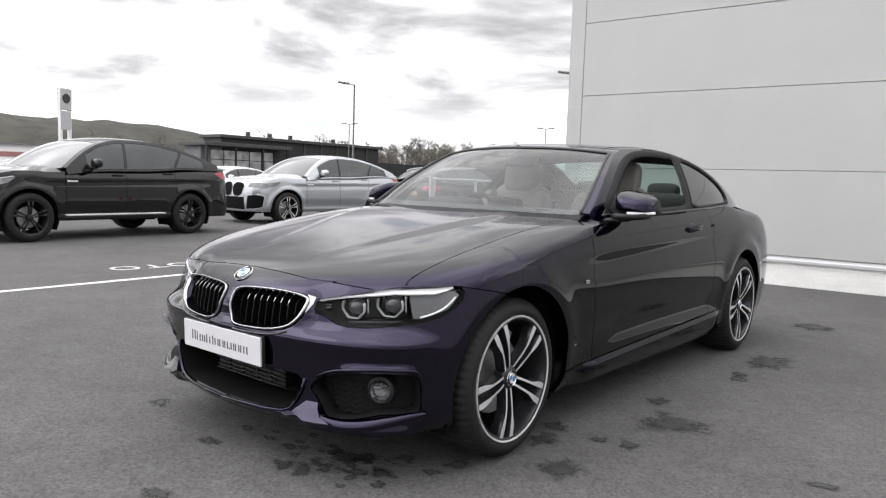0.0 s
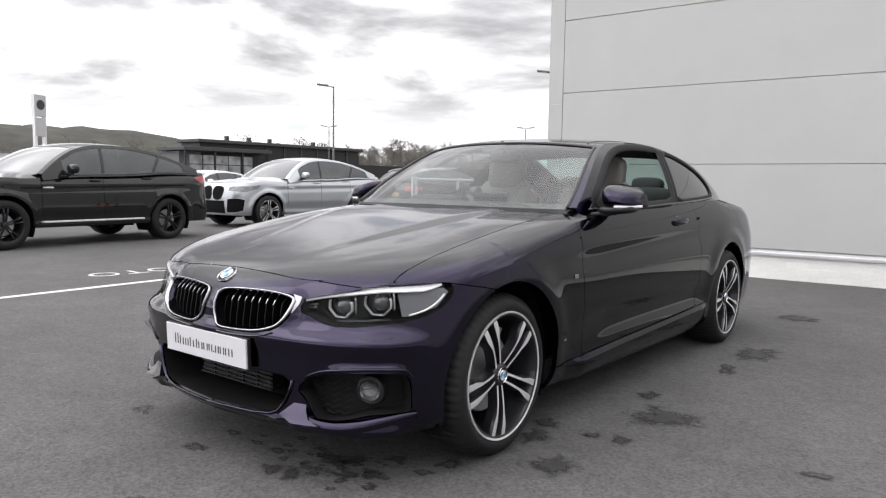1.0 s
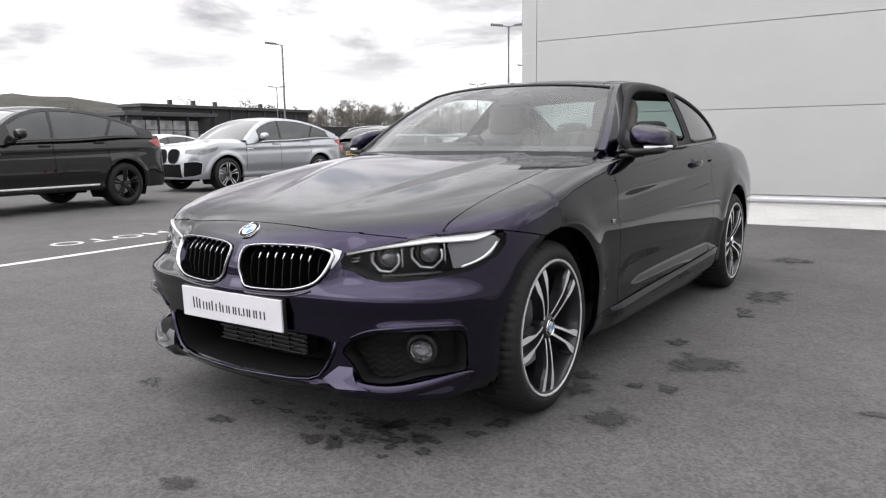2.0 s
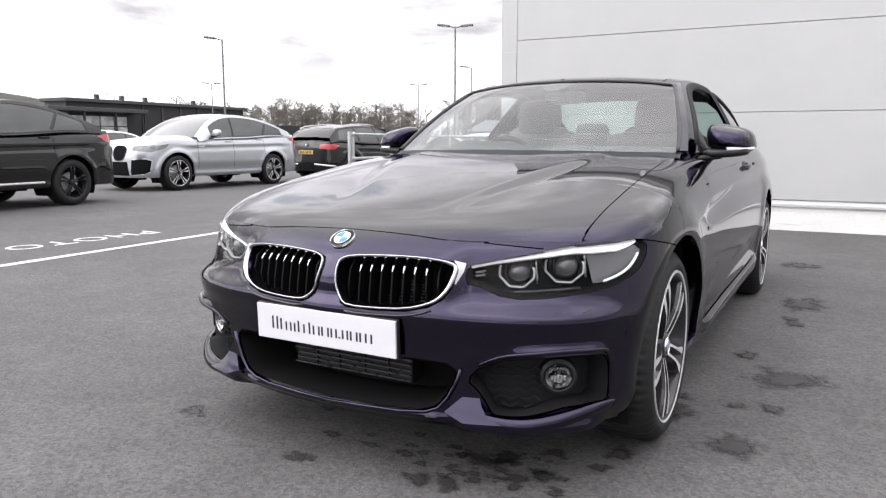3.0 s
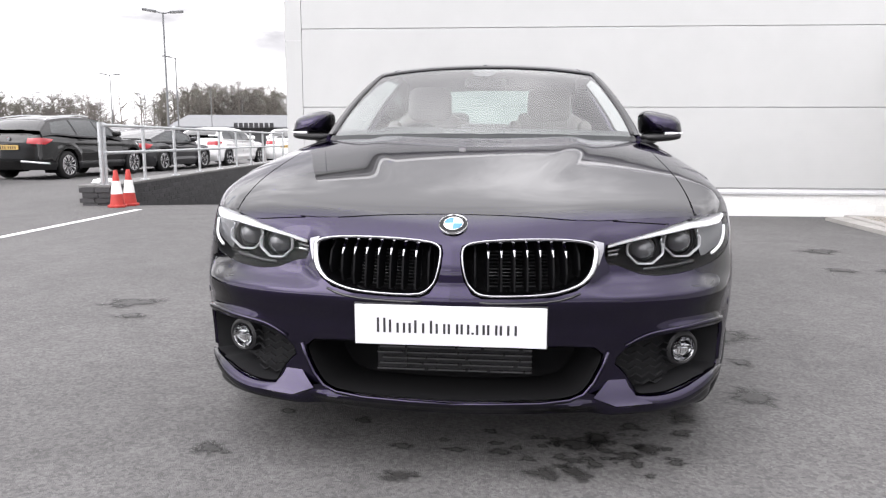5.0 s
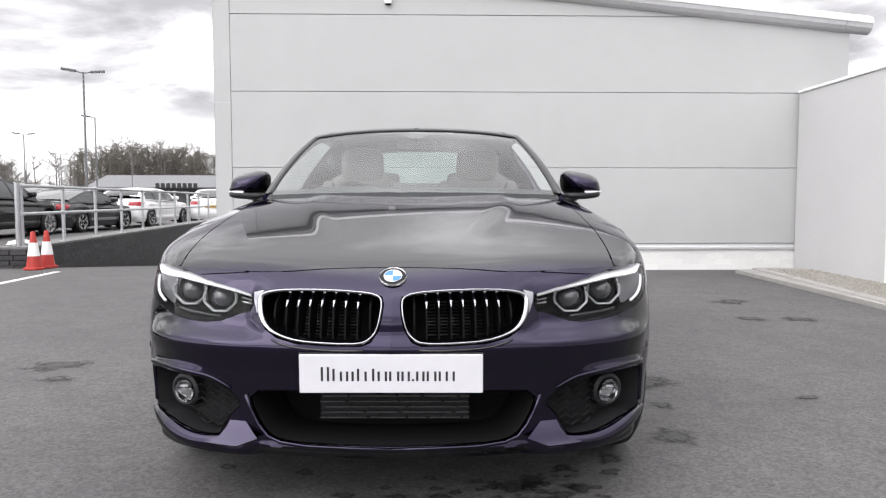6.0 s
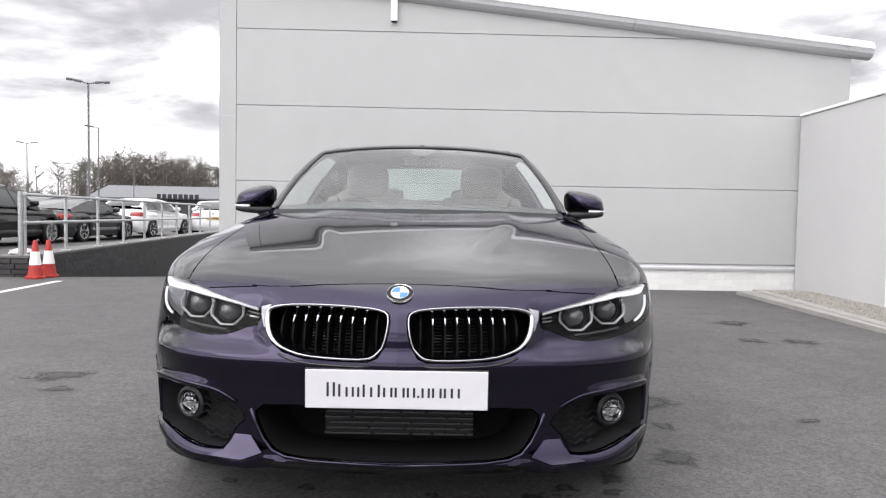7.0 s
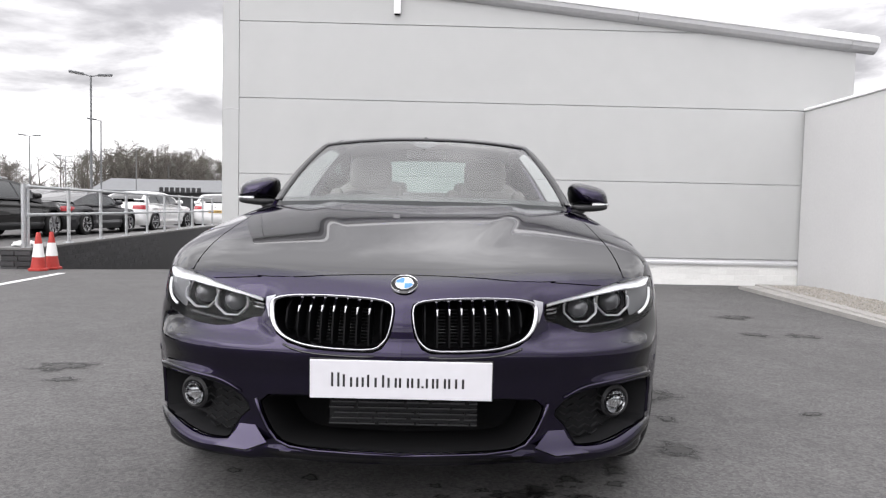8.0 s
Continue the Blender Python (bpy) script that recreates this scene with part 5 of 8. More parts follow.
def build_headlamps():
    for sx in (1, -1):
        h = new("headlamp")
        h.parent = car
        tagged(h, "swept-back clear headlamp with twin light rings")
        H2 = rounded(HEAD, 1)
        a = patch(grid(0.42, 1.07, 0.01), grid(0.57, 0.76, 0.008), lambda s, z: C.skin(s, z, 0.075 - 0.03 * smoothstep(0.85, 1.05, s)), poly_sdf(HEAD))
        part("lamp_back", sided(sx, a), M_DARK, h, "", True)
        bm = bmesh.new()
        ring0, ring1 = [[bm.verts.new(C.skin(s, z, i if i < 0.01 else 0.075 - 0.03 * float(smoothstep(0.85, 1.05, s)))) for s, z in H2] for i in (0.003, 0.075)]
        for k in range(len(ring0)):
            j = (k + 1) % len(ring0)
            bm.faces.new((ring0[k], ring0[j], ring1[j], ring1[k]))
        part("lamp_wall", sided(sx, bm), M_DARK, h, "", True, 40)
        # bright brow along the upper edge
        top = lambda s: HEADTOP(s)
        A = grid(0.452, 1.022, 0.008)
        T = top(A)
        wid = (0.0075 + 0.025 * smoothstep(0.46, 0.93, A)) * np.clip((1.03 - A) / 0.09, 0.02, 1) ** 0.6
        Bz = T[:, None] - 0.003 - wid[:, None] * np.linspace(0, 1, 5)[None]
        a = patch(A, Bz, lambda s, z: C.skin(s, z, 0.004 + 0.8 * np.clip(z - top(s) + 0.003 + np.interp(s, A, wid), 0, 1)), None, thick=0.006)
        part("light_brow", sided(sx, a), M_BROW, h, "bright silvery brow light", True, 50)
        # rim light that turns up at the outer end
        P, Nn = skin_normals([(0.885 + 0.145 * t, 0.627 + 0.034 * t + 0.038 * t ** 3) for t in np.linspace(0, 1, 14)], 0.012)
        part("light_tail", sided(sx, ribbon(P, Nn, 0.0075, 0.006)), M_BROW, h, "", True)
        # silvered side of the housing behind the tail
        R = [(0.865, 0.618), (0.85, 0.700), (0.95, 0.720), (1.03, 0.722), (1.050, 0.706), (1.00, 0.654), (0.95, 0.634), (0.90, 0.620)]
        a = patch(grid(0.78, 1.05, 0.01), grid(0.62, 0.75, 0.008), lambda s, z: C.skin(s, z, 0.036 - 0.02 * smoothstep(0.9, 1.04, s)), poly_sdf(R))
        part("reflector_panel", sided(sx, a), M_SMOKED, h, "smoky silvered reflector", True)
        P, Nn = skin_normals([(0.58 + 0.24 * t, 0.5965 + 0.010 * t) for t in np.linspace(0, 1, 8)], 0.04)
        part("lower_blade", sided(sx, ribbon(P, Nn, 0.010, 0.006)), M_RIMDARK, h, "", True)
        for cs, cz, r in ((0.596, 0.652, 0.049), (0.772, 0.668, 0.052)):
            P, Nn = skin_normals([(cs, cz)], 0.048)
            d = (Vector(Nn[0]) * 0.5 + Vector((0, -1.2, -0.1))).normalized()
            m = Matrix.Translation(Vector(P[0])) @ d.to_track_quat("Z", "Y").to_matrix().to_4x4()
            # open light ring, flat at the bottom
            ang = [math.radians(q) for q in np.linspace(158, 382, 30)]
            pts, nn = [], []
            for q in ang:
                cx, cy = math.cos(q), math.sin(q)
                k = min((abs(cx) ** 2.4 + abs(cy) ** 2.4) ** (-1 / 2.4), 0.86 / max(abs(cy), 1e-6), 1.27 / max(abs(cx) + abs(cy), 1e-6))
                pts.append(m @ Vector((r * k * cx * 1.05, r * k * cy * 0.98, 0.014)))
                nn.append(d)
            bm = ribbon(pts, nn, 0.0052, 0.008)
            part("light_ring", sided(sx, bm), M_RING, h, "", True)
            pts = [m @ Vector((sg * r * (1.02 + 0.10 * t), r * (0.75 - 1.35 * t), -0.004)) for t in np.linspace(0, 1, 6) for sg in (1,)]
            part("side_reflector", sided(sx, ribbon(pts, [d] * 6, 0.007, 0.005)), M_FRAME, h, "", True)
            bm = lathe(bmesh.new(), [(r * 0.94, 0.0), (r * 0.84, -0.012), (r * 0.80, -0.006), (r * 0.78, 0.0)], 32, m)
            part("lens_bezel", sided(sx, bm), M_RIMDARK, h, "", True, 40)
            bm = lathe(bmesh.new(), [(r * 0.70, -0.004), (r * 0.6, 0.008), (r * 0.4, 0.018), (r * 0.2, 0.023), (0.0005, 0.025)], 32, m)
            part("projector_lens", sided(sx, bm), M_LENS, h, "", True)
        # inner bright blades
        for (s0, z0), (s1, z1) in (((0.458, 0.650), (0.492, 0.655)), ((0.458, 0.639), (0.490, 0.643)), ((0.985, 0.7005), (1.02, 0.706))):
            P, Nn = skin_normals([(s0 + (s1 - s0) * t, z0 + (z1 - z0) * t) for t in np.linspace(0, 1, 5)], 0.03)
            part("reflector_blade", sided(sx, ribbon(P, Nn, 0.008, 0.006)), M_CHROME, h)
        a = patch(grid(0.42, 1.07, 0.01), grid(0.57, 0.76, 0.008), lambda s, z: C.skin(s, z, 0.001), poly_sdf(HEAD))
        cover = part("lamp_cover", sided(sx, a), M_COVER, h, "clear plastic lamp cover", True)
        cover.visible_shadow = False
        # washer flap line below the lamp
        P, Nn = skin_normals(((0.70, 0.556), (0.72, 0.553), (0.79, 0.553), (0.81, 0.558)))
        part("washer_flap", sided(sx, ribbon(P, Nn, 0.003, 0.0006)), M_BLACK, car)


def within(outline, sdf, d):
    """The outline drawn in by d."""
    q = np.array(outline, float)
    e = 1e-4
    g = np.stack([sdf(q[:, 0] + e, q[:, 1]) - sdf(q[:, 0] - e, q[:, 1]), sdf(q[:, 0], q[:, 1] + e) - sdf(q[:, 0], q[:, 1] - e)], 1) / (2 * e)
    return [tuple(v) for v in q - d * g / np.maximum(np.hypot(g[:, 0], g[:, 1]), 0.3)[:, None]]


def build_bumper_fittings():
    for sx in (1, -1):
        a = patch(grid(0.44, 0.90, 0.01), grid(0.22, 0.45, 0.008), lambda s, z: C.skin(s, z, 0.085), SDF_REC)
        rec = part("fog_recess", sided(sx, a), M_MESH, car, "", True)
        bm = bmesh.new()
        ring0, ring1 = [[bm.verts.new(C.skin(s, z, i)) for s, z in within(RECESS, SDF_REC, 0.004)] for i in (0.002, 0.085)]
        for k in range(len(ring0)):
            j = (k + 1) % len(ring0)
            bm.faces.new((ring0[k], ring0[j], ring1[j], ring1[k]))
        part("recess_wall", sided(sx, bm), M_MESH, rec, "", True, 40)
        # honeycomb bars in the inner half
        for k in range(6):
            z = 0.27 + 0.022 * k
            pts = [(0.50 + 0.025 * j, z + 0.006 * (-1) ** j) for j in range(8)]
            pts = [p for p in pts if SDF_REC(np.array(p[0]), np.array(p[1])) < -0.006]
            if len(pts) > 2:
                P, Nn = skin_normals(pts, 0.058)
                part("mesh_bar", sided(sx, ribbon(P, Nn, 0.004, 0.006)), M_MESH, rec)
        P, Nn = skin_normals([(0.730, 0.357)], 0.045)
        d = (Vector(Nn[0]) + Vector((0, -0.8, 0))).normalized()
        m = Matrix.Translation(Vector(P[0])) @ d.to_track_quat("Z", "Y").to_matrix().to_4x4()
        f = new("fog_lamp")
        f.parent = car
        tagged(f, "round fog lamp in a black recess")
        part("lamp_housing", sided(sx, lathe(bmesh.new(), [(0.058, -0.03), (0.052, 0.0), (0.044, 0.004), (0.039, 0.0)], 36, m)), M_BLACK, f, "", True, 50)
        part("bezel", sided(sx, lathe(bmesh.new(), [(0.041, -0.002), (0.037, 0.006), (0.034, 0.002)], 36, m)), M_CHROME_DARK, f, "", True, 60)
        part("reflector", sided(sx, lathe(bmesh.new(), [(0.035, 0.0), (0.028, -0.014), (0.0005, -0.022)], 36, m)), M_CHROME_DARK, f, "", True)
        for k in range(-2, 3):
            bm = bmesh.new()
            box(bm, -0.0035 + 0.009 * k, -0.020 + 0.002 * k * k, -0.012, 0.0035 + 0.009 * k, -0.001, -0.001 - 0.001 * abs(k), m=m)
            part("lens_rib", sided(sx, bm), M_CHROME, f)
        cov = part("fog_cover", sided(sx, lathe(bmesh.new(), [(0.037, 0.003), (0.028, 0.010), (0.014, 0.014), (0.0005, 0.015)], 36, m)), M_COVER, f, "", True)
        cov.visible_shadow = False
        # painted brow over the recess, blade and fin below it
        P, Nn = skin_normals(rounded_path([(0.485, 0.398), (0.53, 0.420), (0.60, 0.438), (0.73, 0.449), (0.82, 0.446), (0.866, 0.434), (0.884, 0.405), (0.890, 0.36), (0.890, 0.30)]))
        Nn = tilted(Nn, 0.7)
        part("bumper_brow", sided(sx, ribbon(P, Nn, lambda t: 0.005 + 0.010 * math.sin(math.pi * min(1, max(0, t))) ** 0.7, 0.009)), M_PAINT, car, "", True)
        P, Nn = skin_normals(rounded_path([(0.415, 0.258), (0.46, 0.252), (0.53, 0.238), (0.61, 0.234), (0.70, 0.245), (0.80, 0.262), (0.87, 0.268), (0.905, 0.268)]))
        Nn = tilted(Nn, 1.3)
        part("bumper_blade", sided(sx, ribbon(P, Nn, lambda t: 0.006 + 0.046 * math.sin(math.pi * min(1, 0.03 + 0.94 * t)) ** 0.6, 0.022)), M_PAINT, car, "", True)
        F = [(0.392, 0.262), (0.470, 0.328), (0.488, 0.316), (0.498, 0.285), (0.516, 0.258), (0.560, 0.242), (0.45, 0.240)]
        a = patch(grid(0.38, 0.57, 0.006), grid(0.23, 0.34, 0.005), lambda s, z: C.skin(s, z, -0.036 + 0.62 * (z - 0.245)), poly_sdf(F), thick=0.012)
        part("bumper_fin", sided(sx, a), M_PAINT, car, "", True, 40)
        # parking sensor
        P, Nn = skin_normals([(0.945, 0.475)])
        m = Matrix.Translation(Vector(P[0])) @ Vector(Nn[0]).to_track_quat("Z", "Y").to_matrix().to_4x4()
        part("parking_sensor", sided(sx, lathe(bmesh.new(), [(0.0105, -0.001), (0.010, 0.0015), (0.0005, 0.002)], 20, m)), M_PAINT, car, "", True, 40)
    g = new("lower_grille")
    g.parent = car
    tagged(g, "wide black lower grille with a cooler behind it")
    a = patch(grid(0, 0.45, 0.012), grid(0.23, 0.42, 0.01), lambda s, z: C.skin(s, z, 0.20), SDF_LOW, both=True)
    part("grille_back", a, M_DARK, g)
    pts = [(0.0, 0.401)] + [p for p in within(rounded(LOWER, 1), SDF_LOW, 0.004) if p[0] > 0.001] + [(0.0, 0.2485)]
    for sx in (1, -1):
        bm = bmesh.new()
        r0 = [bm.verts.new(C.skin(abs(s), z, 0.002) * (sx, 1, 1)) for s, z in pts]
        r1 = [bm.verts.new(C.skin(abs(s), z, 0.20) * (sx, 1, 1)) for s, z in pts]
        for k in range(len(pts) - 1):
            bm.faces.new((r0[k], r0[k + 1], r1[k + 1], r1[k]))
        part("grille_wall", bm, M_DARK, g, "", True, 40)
        # thin painted edge round the opening
        P, Nn = skin_normals(((0.0, 0.238), (0.12, 0.239), (0.25, 0.240), (0.33, 0.247), (0.370, 0.265), (0.399, 0.298), (0.423, 0.344), (0.436, 0.385)))
        part("lip_edge", sided(sx, ribbon(P, Nn, 0.012, 0.010)), M_PAINT, car, "", True)
    # cooler core
    part("cooler_core", boxes((-0.225, -0.655, 0.288, 0.225, -0.60, 0.384)), M_MESH, g)
    rng = np.random.default_rng(5)
    for k in range(6):
        z = 0.294 + 0.0165 * k
        row, x = [], -0.225 + 0.008 * (k % 3)
        while x < 0.21:
            w = rng.uniform(0.05, 0.16)
            row.append((x, -0.668, z, min(x + w, 0.226), -0.655, z + 0.0038))
            x += w + rng.uniform(0.006, 0.014)
        part("cooler_fin", boxes(*row), M_ALU_DULL, g)
    for x in (-0.14, -0.05, 0.05, 0.14):
        part("cooler_rib", boxes((x - 0.003, -0.664, 0.29, x + 0.003, -0.655, 0.384)), M_MESH, g)
    # show plate with plain bars for its writing
    pl = new("number_plate")
    pl.parent, pl.matrix_local = car, pose(0, -0.800, 0.463, 2.0, 0, 0)
    tagged(pl, "white dealer plate with dark print")
    part("plate_board", boxes((-0.26, -0.004, -0.0555, 0.26, 0.004, 0.0555), bevel=0.002), M_WHITE, pl)
    part("plate_backing", boxes((-0.263, 0.004, -0.058, 0.263, 0.018, 0.058), bevel=0.002), M_BLACK, pl)
    # the print as plain bars of its size
    x = -0.199
    for h, wid in ((0.041, .024), (0.036, .013), (0.028, .017), (0.028, .022), (0.036, .013), (0.028, .018), (0.036, .013), (0.028, .027), (0.028, .029), (0.028, .024), (0.006, .006), (0.028, .024), (0.028, .028), (0.028, .046)):
        n = 1 if wid < 0.02 else 3 if wid > 0.04 else 2
        for k in range(n):
            xo = x + (wid - 0.0065) * (k / (n - 1) if n > 1 else 0.5)
            part("print_bar", boxes((xo, -0.0046, -0.021, xo + 0.0065, -0.004, -0.021 + h)), M_INK, pl)
        x += wid + 0.0058
    # badge on the nose
    w = np.linspace(0.0, 0.12, 200)
    nose = C.strip(np.zeros_like(w), w)
    i = int(np.argmin(np.abs(nose[:, 2] - 0.7245)))
    d = Vector(nose[i + 6] - nose[i - 6]) if i > 5 else Vector(nose[12] - nose[0])
    tilt = math.degrees(math.atan2(d.z, d.y))
    roundel(car, Matrix.Translation(Vector(nose[i])) @ pose(0, 0, 0, tilt, 0, 0) @ Matrix.Translation((0, 0, 0.003)), 0.041)


M_BROW = material("frosted_light_guide", (0.86, 0.86, 0.88), 0.25, coat=0.5)
M_RING = material("grey_light_guide", (0.42, 0.42, 0.44), 0.3, coat=0.5)
M_BAR = material("black_grille_bar", (0.004, 0.004, 0.0045), 0.5, spec=0.1)
M_CHROME_DARK = material("smoked_chrome", (0.35, 0.35, 0.36), 0.12, 1.0)
M_SMOKED = material("smoked_silver_plastic", (0.20, 0.20, 0.21), 0.32, 0.6)
M_LENS = material("projector_glass", (0.05, 0.05, 0.055), 0.03, coat=1.0)
M_ALU_DULL = material("dull_aluminium_fins", (0.08, 0.08, 0.082), 0.5, 0.8)


def cover_material(mirror=0.012, tint=(0.93, 0.94, 0.94, 1)):
    """Thin clear plastic: lets the view through and mirrors the sky at its surface."""
    m = bpy.data.materials.new("clear_pane")
    m.use_nodes = True
    N, L = m.node_tree.nodes, m.node_tree.links
    N.clear()
    out, mx, tr, gl, fr = N.new("ShaderNodeOutputMaterial"), N.new("ShaderNodeMixShader"), N.new("ShaderNodeBsdfTransparent"), N.new("ShaderNodeBsdfGlossy"), N.new("ShaderNodeLayerWeight")
    tr.inputs[0].default_value = tint
    gl.inputs["Roughness"].default_value = 0.01
    fr.inputs[0].default_value = 0.5
    pw = N.new("ShaderNodeMath"); pw.operation = "POWER"; pw.inputs[1].default_value = 5.0
    ad = N.new("ShaderNodeMath"); ad.operation = "MULTIPLY_ADD"; ad.inputs[1].default_value, ad.inputs[2].default_value = 0.85, mirror
    L.new(fr.outputs["Facing"], pw.inputs[0]); L.new(pw.outputs[0], ad.inputs[0])
    L.new(ad.outputs[0], mx.inputs[0]); L.new(tr.outputs[0], mx.inputs[1]); L.new(gl.outputs[0], mx.inputs[2]); L.new(mx.outputs[0], out.inputs[0])
    return m


M_COVER = cover_material()
build_coupe_body()
build_kidneys()
build_headlamps()
build_bumper_fittings()
for sx in (1, -1):
    for y, w, x in ((0, 0.225, 0.754), (2.81, 0.255, 0.780)):
        wh = wheel("wheel", car, pose(sx * x, y, 0.331, 0, 0, 0 if sx > 0 else 180) @ Matrix.Rotation(radians(27 * sx), 4, "X"), 0.331, 0.257, w, 5, (M_ALU, M_RIMDARK))
        roundel(wh, pose(w / 2 - 0.016, 0, 0, 90, 0, 90), 0.033, "centre_cap")

# ---- glass and cabin of the coupe ----
WIN_FRONT = [(0.92, 0.985), (1.10, 1.10), (1.25, 1.192), (1.40, 1.268), (1.55, 1.312), (1.75, 1.332), (2.0, 1.333), (2.17, 1.326), (2.10, 1.20), (2.04, 1.10), (1.985, 1.004), (1.6, 0.992), (1.2, 0.984)]
WIN_REAR = [(2.215, 1.322), (2.40, 1.296), (2.60, 1.243), (2.76, 1.185), (2.85, 1.13), (2.875, 1.09), (2.86, 1.055), (2.80, 1.033), (2.5, 1.020), (2.035, 1.006), (2.09, 1.10), (2.15, 1.20)]


def side_surface(y, z, inset=0.0):
    return np.stack([C.side(y, z) - inset, y, z], -1)


def roof_surface(a, b):
    return C.roof((a - 0.80) / 2.62, -b / 0.58)


def build_glasshouse():
    wf, wr = poly_sdf(WIN_FRONT), poly_sdf(WIN_REAR)
    A = grid(0.80, 3.42, 0.0125)
    z0 = C.ze(A) - 0.025
    z1 = C.rail_z(A)
    B = z0[:, None] + (z1 - z0)[:, None] * np.linspace(0, 1, 44)[None]
    keep = lambda y, z: np.maximum(-wf(y, z), -wr(y, z))
    for sx in (1, -1):
        a = patch(A, B, side_surface, keep, mirror=sx < 0, thick=0.02)
        part("pillar_frame", a, M_PAINT, car, "", True, 40)
        for W, nm in ((WIN_FRONT, "window_seal"), (WIN_REAR, "window_seal")):
            R = rounded(W, 1)
            P = [side_surface(np.array(y), np.array(z)) for y, z in R]
            Nn = [(0.85, 0, 0.5)] * len(P)
            bm = ribbon(P, Nn, 0.046 if W is WIN_FRONT else 0.030, 0.007, True)
            part(nm, sided(sx, bm), M_MESH, car, "black rubber window seal", True)
        a = patch(grid(2.0, 2.9, 0.02), grid(0.98, 1.35, 0.02), lambda y, z: side_surface(y, z, 0.006), wr, mirror=sx < 0)
        part("quarter_window", a, M_SMOKE, car, "dark quarter window glass", True)
        if sx < 0:
            a = patch(grid(0.9, 2.2, 0.02), grid(0.97, 1.35, 0.02), lambda y, z: side_surface(y, z, 0.006), wf, mirror=True)
            part("door_window", a, M_DOORPANE, car, "clear door window glass", True)
        # sail panel that carries the mirror
        bm = bmesh.new()
        q = [(0.905, 0.984), (1.085, 1.096), (1.115, 1.06), (1.10, 0.984)]
        lo, hi = [[bm.verts.new(side_surface(np.array(y), np.array(z), i)) for y, z in q] for i in (0.012, -0.006)]
        bm.faces.new(hi); bm.faces.new(lo[::-1])
        for k in range(4):
            bm.faces.new((lo[k], lo[(k + 1) % 4], hi[(k + 1) % 4], hi[k]))
        bmesh.ops.recalc_face_normals(bm, faces=bm.faces[:])
        part("sail_panel", sided(sx, bm), M_BLACK, car)
        # B pillar, black
        post = [(2.115, 1.334), (2.222, 1.326), (2.045, 1.004), (1.93, 1.0)]
        a = patch(grid(1.9, 2.24, 0.02), grid(0.99, 1.345, 0.02), lambda y, z: side_surface(y, z, -0.003), poly_sdf(post), mirror=sx < 0)
        part("door_pillar", a, M_MESH, car, "black door pillar", True)
        # belt trim
        ys = np.linspace(0.9, 2.84, 40)
        zb = np.interp(ys, (0.9, 1.2, 1.6, 2.0, 2.5, 2.84), (0.978, 0.976, 0.983, 0.996, 1.010, 1.024))
        P = [side_surface(y, z, 0.0) for y, z in zip(ys, zb)]
        part("belt_trim", sided(sx, ribbon(P, [(0.9, 0, 0.45)] * 40, 0.014, 0.010)), M_GLOSSBLACK, car, "", True)
    # screen, roof and back window share one surface
    def header(b):
        return 1.375 - 0.03 * (np.abs(b) / 0.58) ** 2
    SCREEN = [(0.79, -0.555), (1.33, -0.545), (1.352, -0.52), (1.365, -0.35), (1.37, 0.0), (1.365, 0.35), (1.352, 0.52), (1.33, 0.545), (0.79, 0.555)]
    BACK = [(2.44, -0.45), (2.43, 0.0), (2.44, 0.45), (2.52, 0.50), (3.30, 0.545), (3.36, 0.0), (3.30, -0.545), (2.52, -0.50)]
    fs, fb = poly_sdf(SCREEN), poly_sdf(rounded(BACK, 1))
    A, B = grid(0.80, 3.42, 0.015), grid(-0.58, 0.58, 0.0145)
    a = patch(A, B, roof_surface, lambda a_, b_: np.maximum(-fs(a_, b_), -fb(a_, b_)), thick=0.015)
    part("roof_panel", a, M_PAINT, car, "", True, 40)
    sink = lambda a_, b_: roof_surface(a_, b_) - np.array((0, 0, 0.004))
    w = part("windscreen", patch(grid(0.79, 1.38, 0.02), grid(-0.56, 0.56, 0.02), sink, fs), M_SCREEN, car, "clear laminated windscreen", True)
    w.visible_shadow = False
    w = part("back_window", patch(grid(2.4, 3.4, 0.02), grid(-0.56, 0.56, 0.02), sink, fb), M_BACKPANE, car, "green-tinted back window", True)
    w.visible_shadow = False
    for sgn in (1, -1):
        P = [roof_surface(np.array(a_), np.array(sgn * 0.552)) for a_ in np.linspace(0.80, 1.35, 30)]
        part("screen_trim", ribbon(P, [(0.3 * sgn, -0.6, 0.7)] * 30, 0.018, 0.005), M_BLACK, car, "", True)
    P = [roof_surface(np.array(1.366 - 0.02 * (b / 0.55) ** 4), np.array(b)) for b in np.linspace(-0.54, 0.54, 40)]
    part("screen_trim", ribbon(P, [(0, -0.4, 0.9)] * 40, 0.022, 0.005), M_BLACK, car, "", True)
    # dark print along the screen's upper edge and the mirror foot
    part("sensor_patch", patch(grid(1.24, 1.365, 0.015), grid(-0.07, 0.07, 0.014), lambda a_, b_: roof_surface(a_, b_) - np.array((0, 0, 0.007)), poly_sdf(rounded([(1.365, -0.075), (1.365, 0.075), (1.25, 0.05), (1.25, -0.05)], 2))), M_BLACK, car)
    # roof edge strips
    for sgn in (1, -1):
        P = [roof_surface(np.array(a_), np.array(sgn * 0.50)) for a_ in np.linspace(1.40, 2.45, 40)]
        part("roof_strip", ribbon(P, [(0.1 * sgn, 0, 1)] * 40, 0.010, 0.002), M_BLACK, car, "", True)
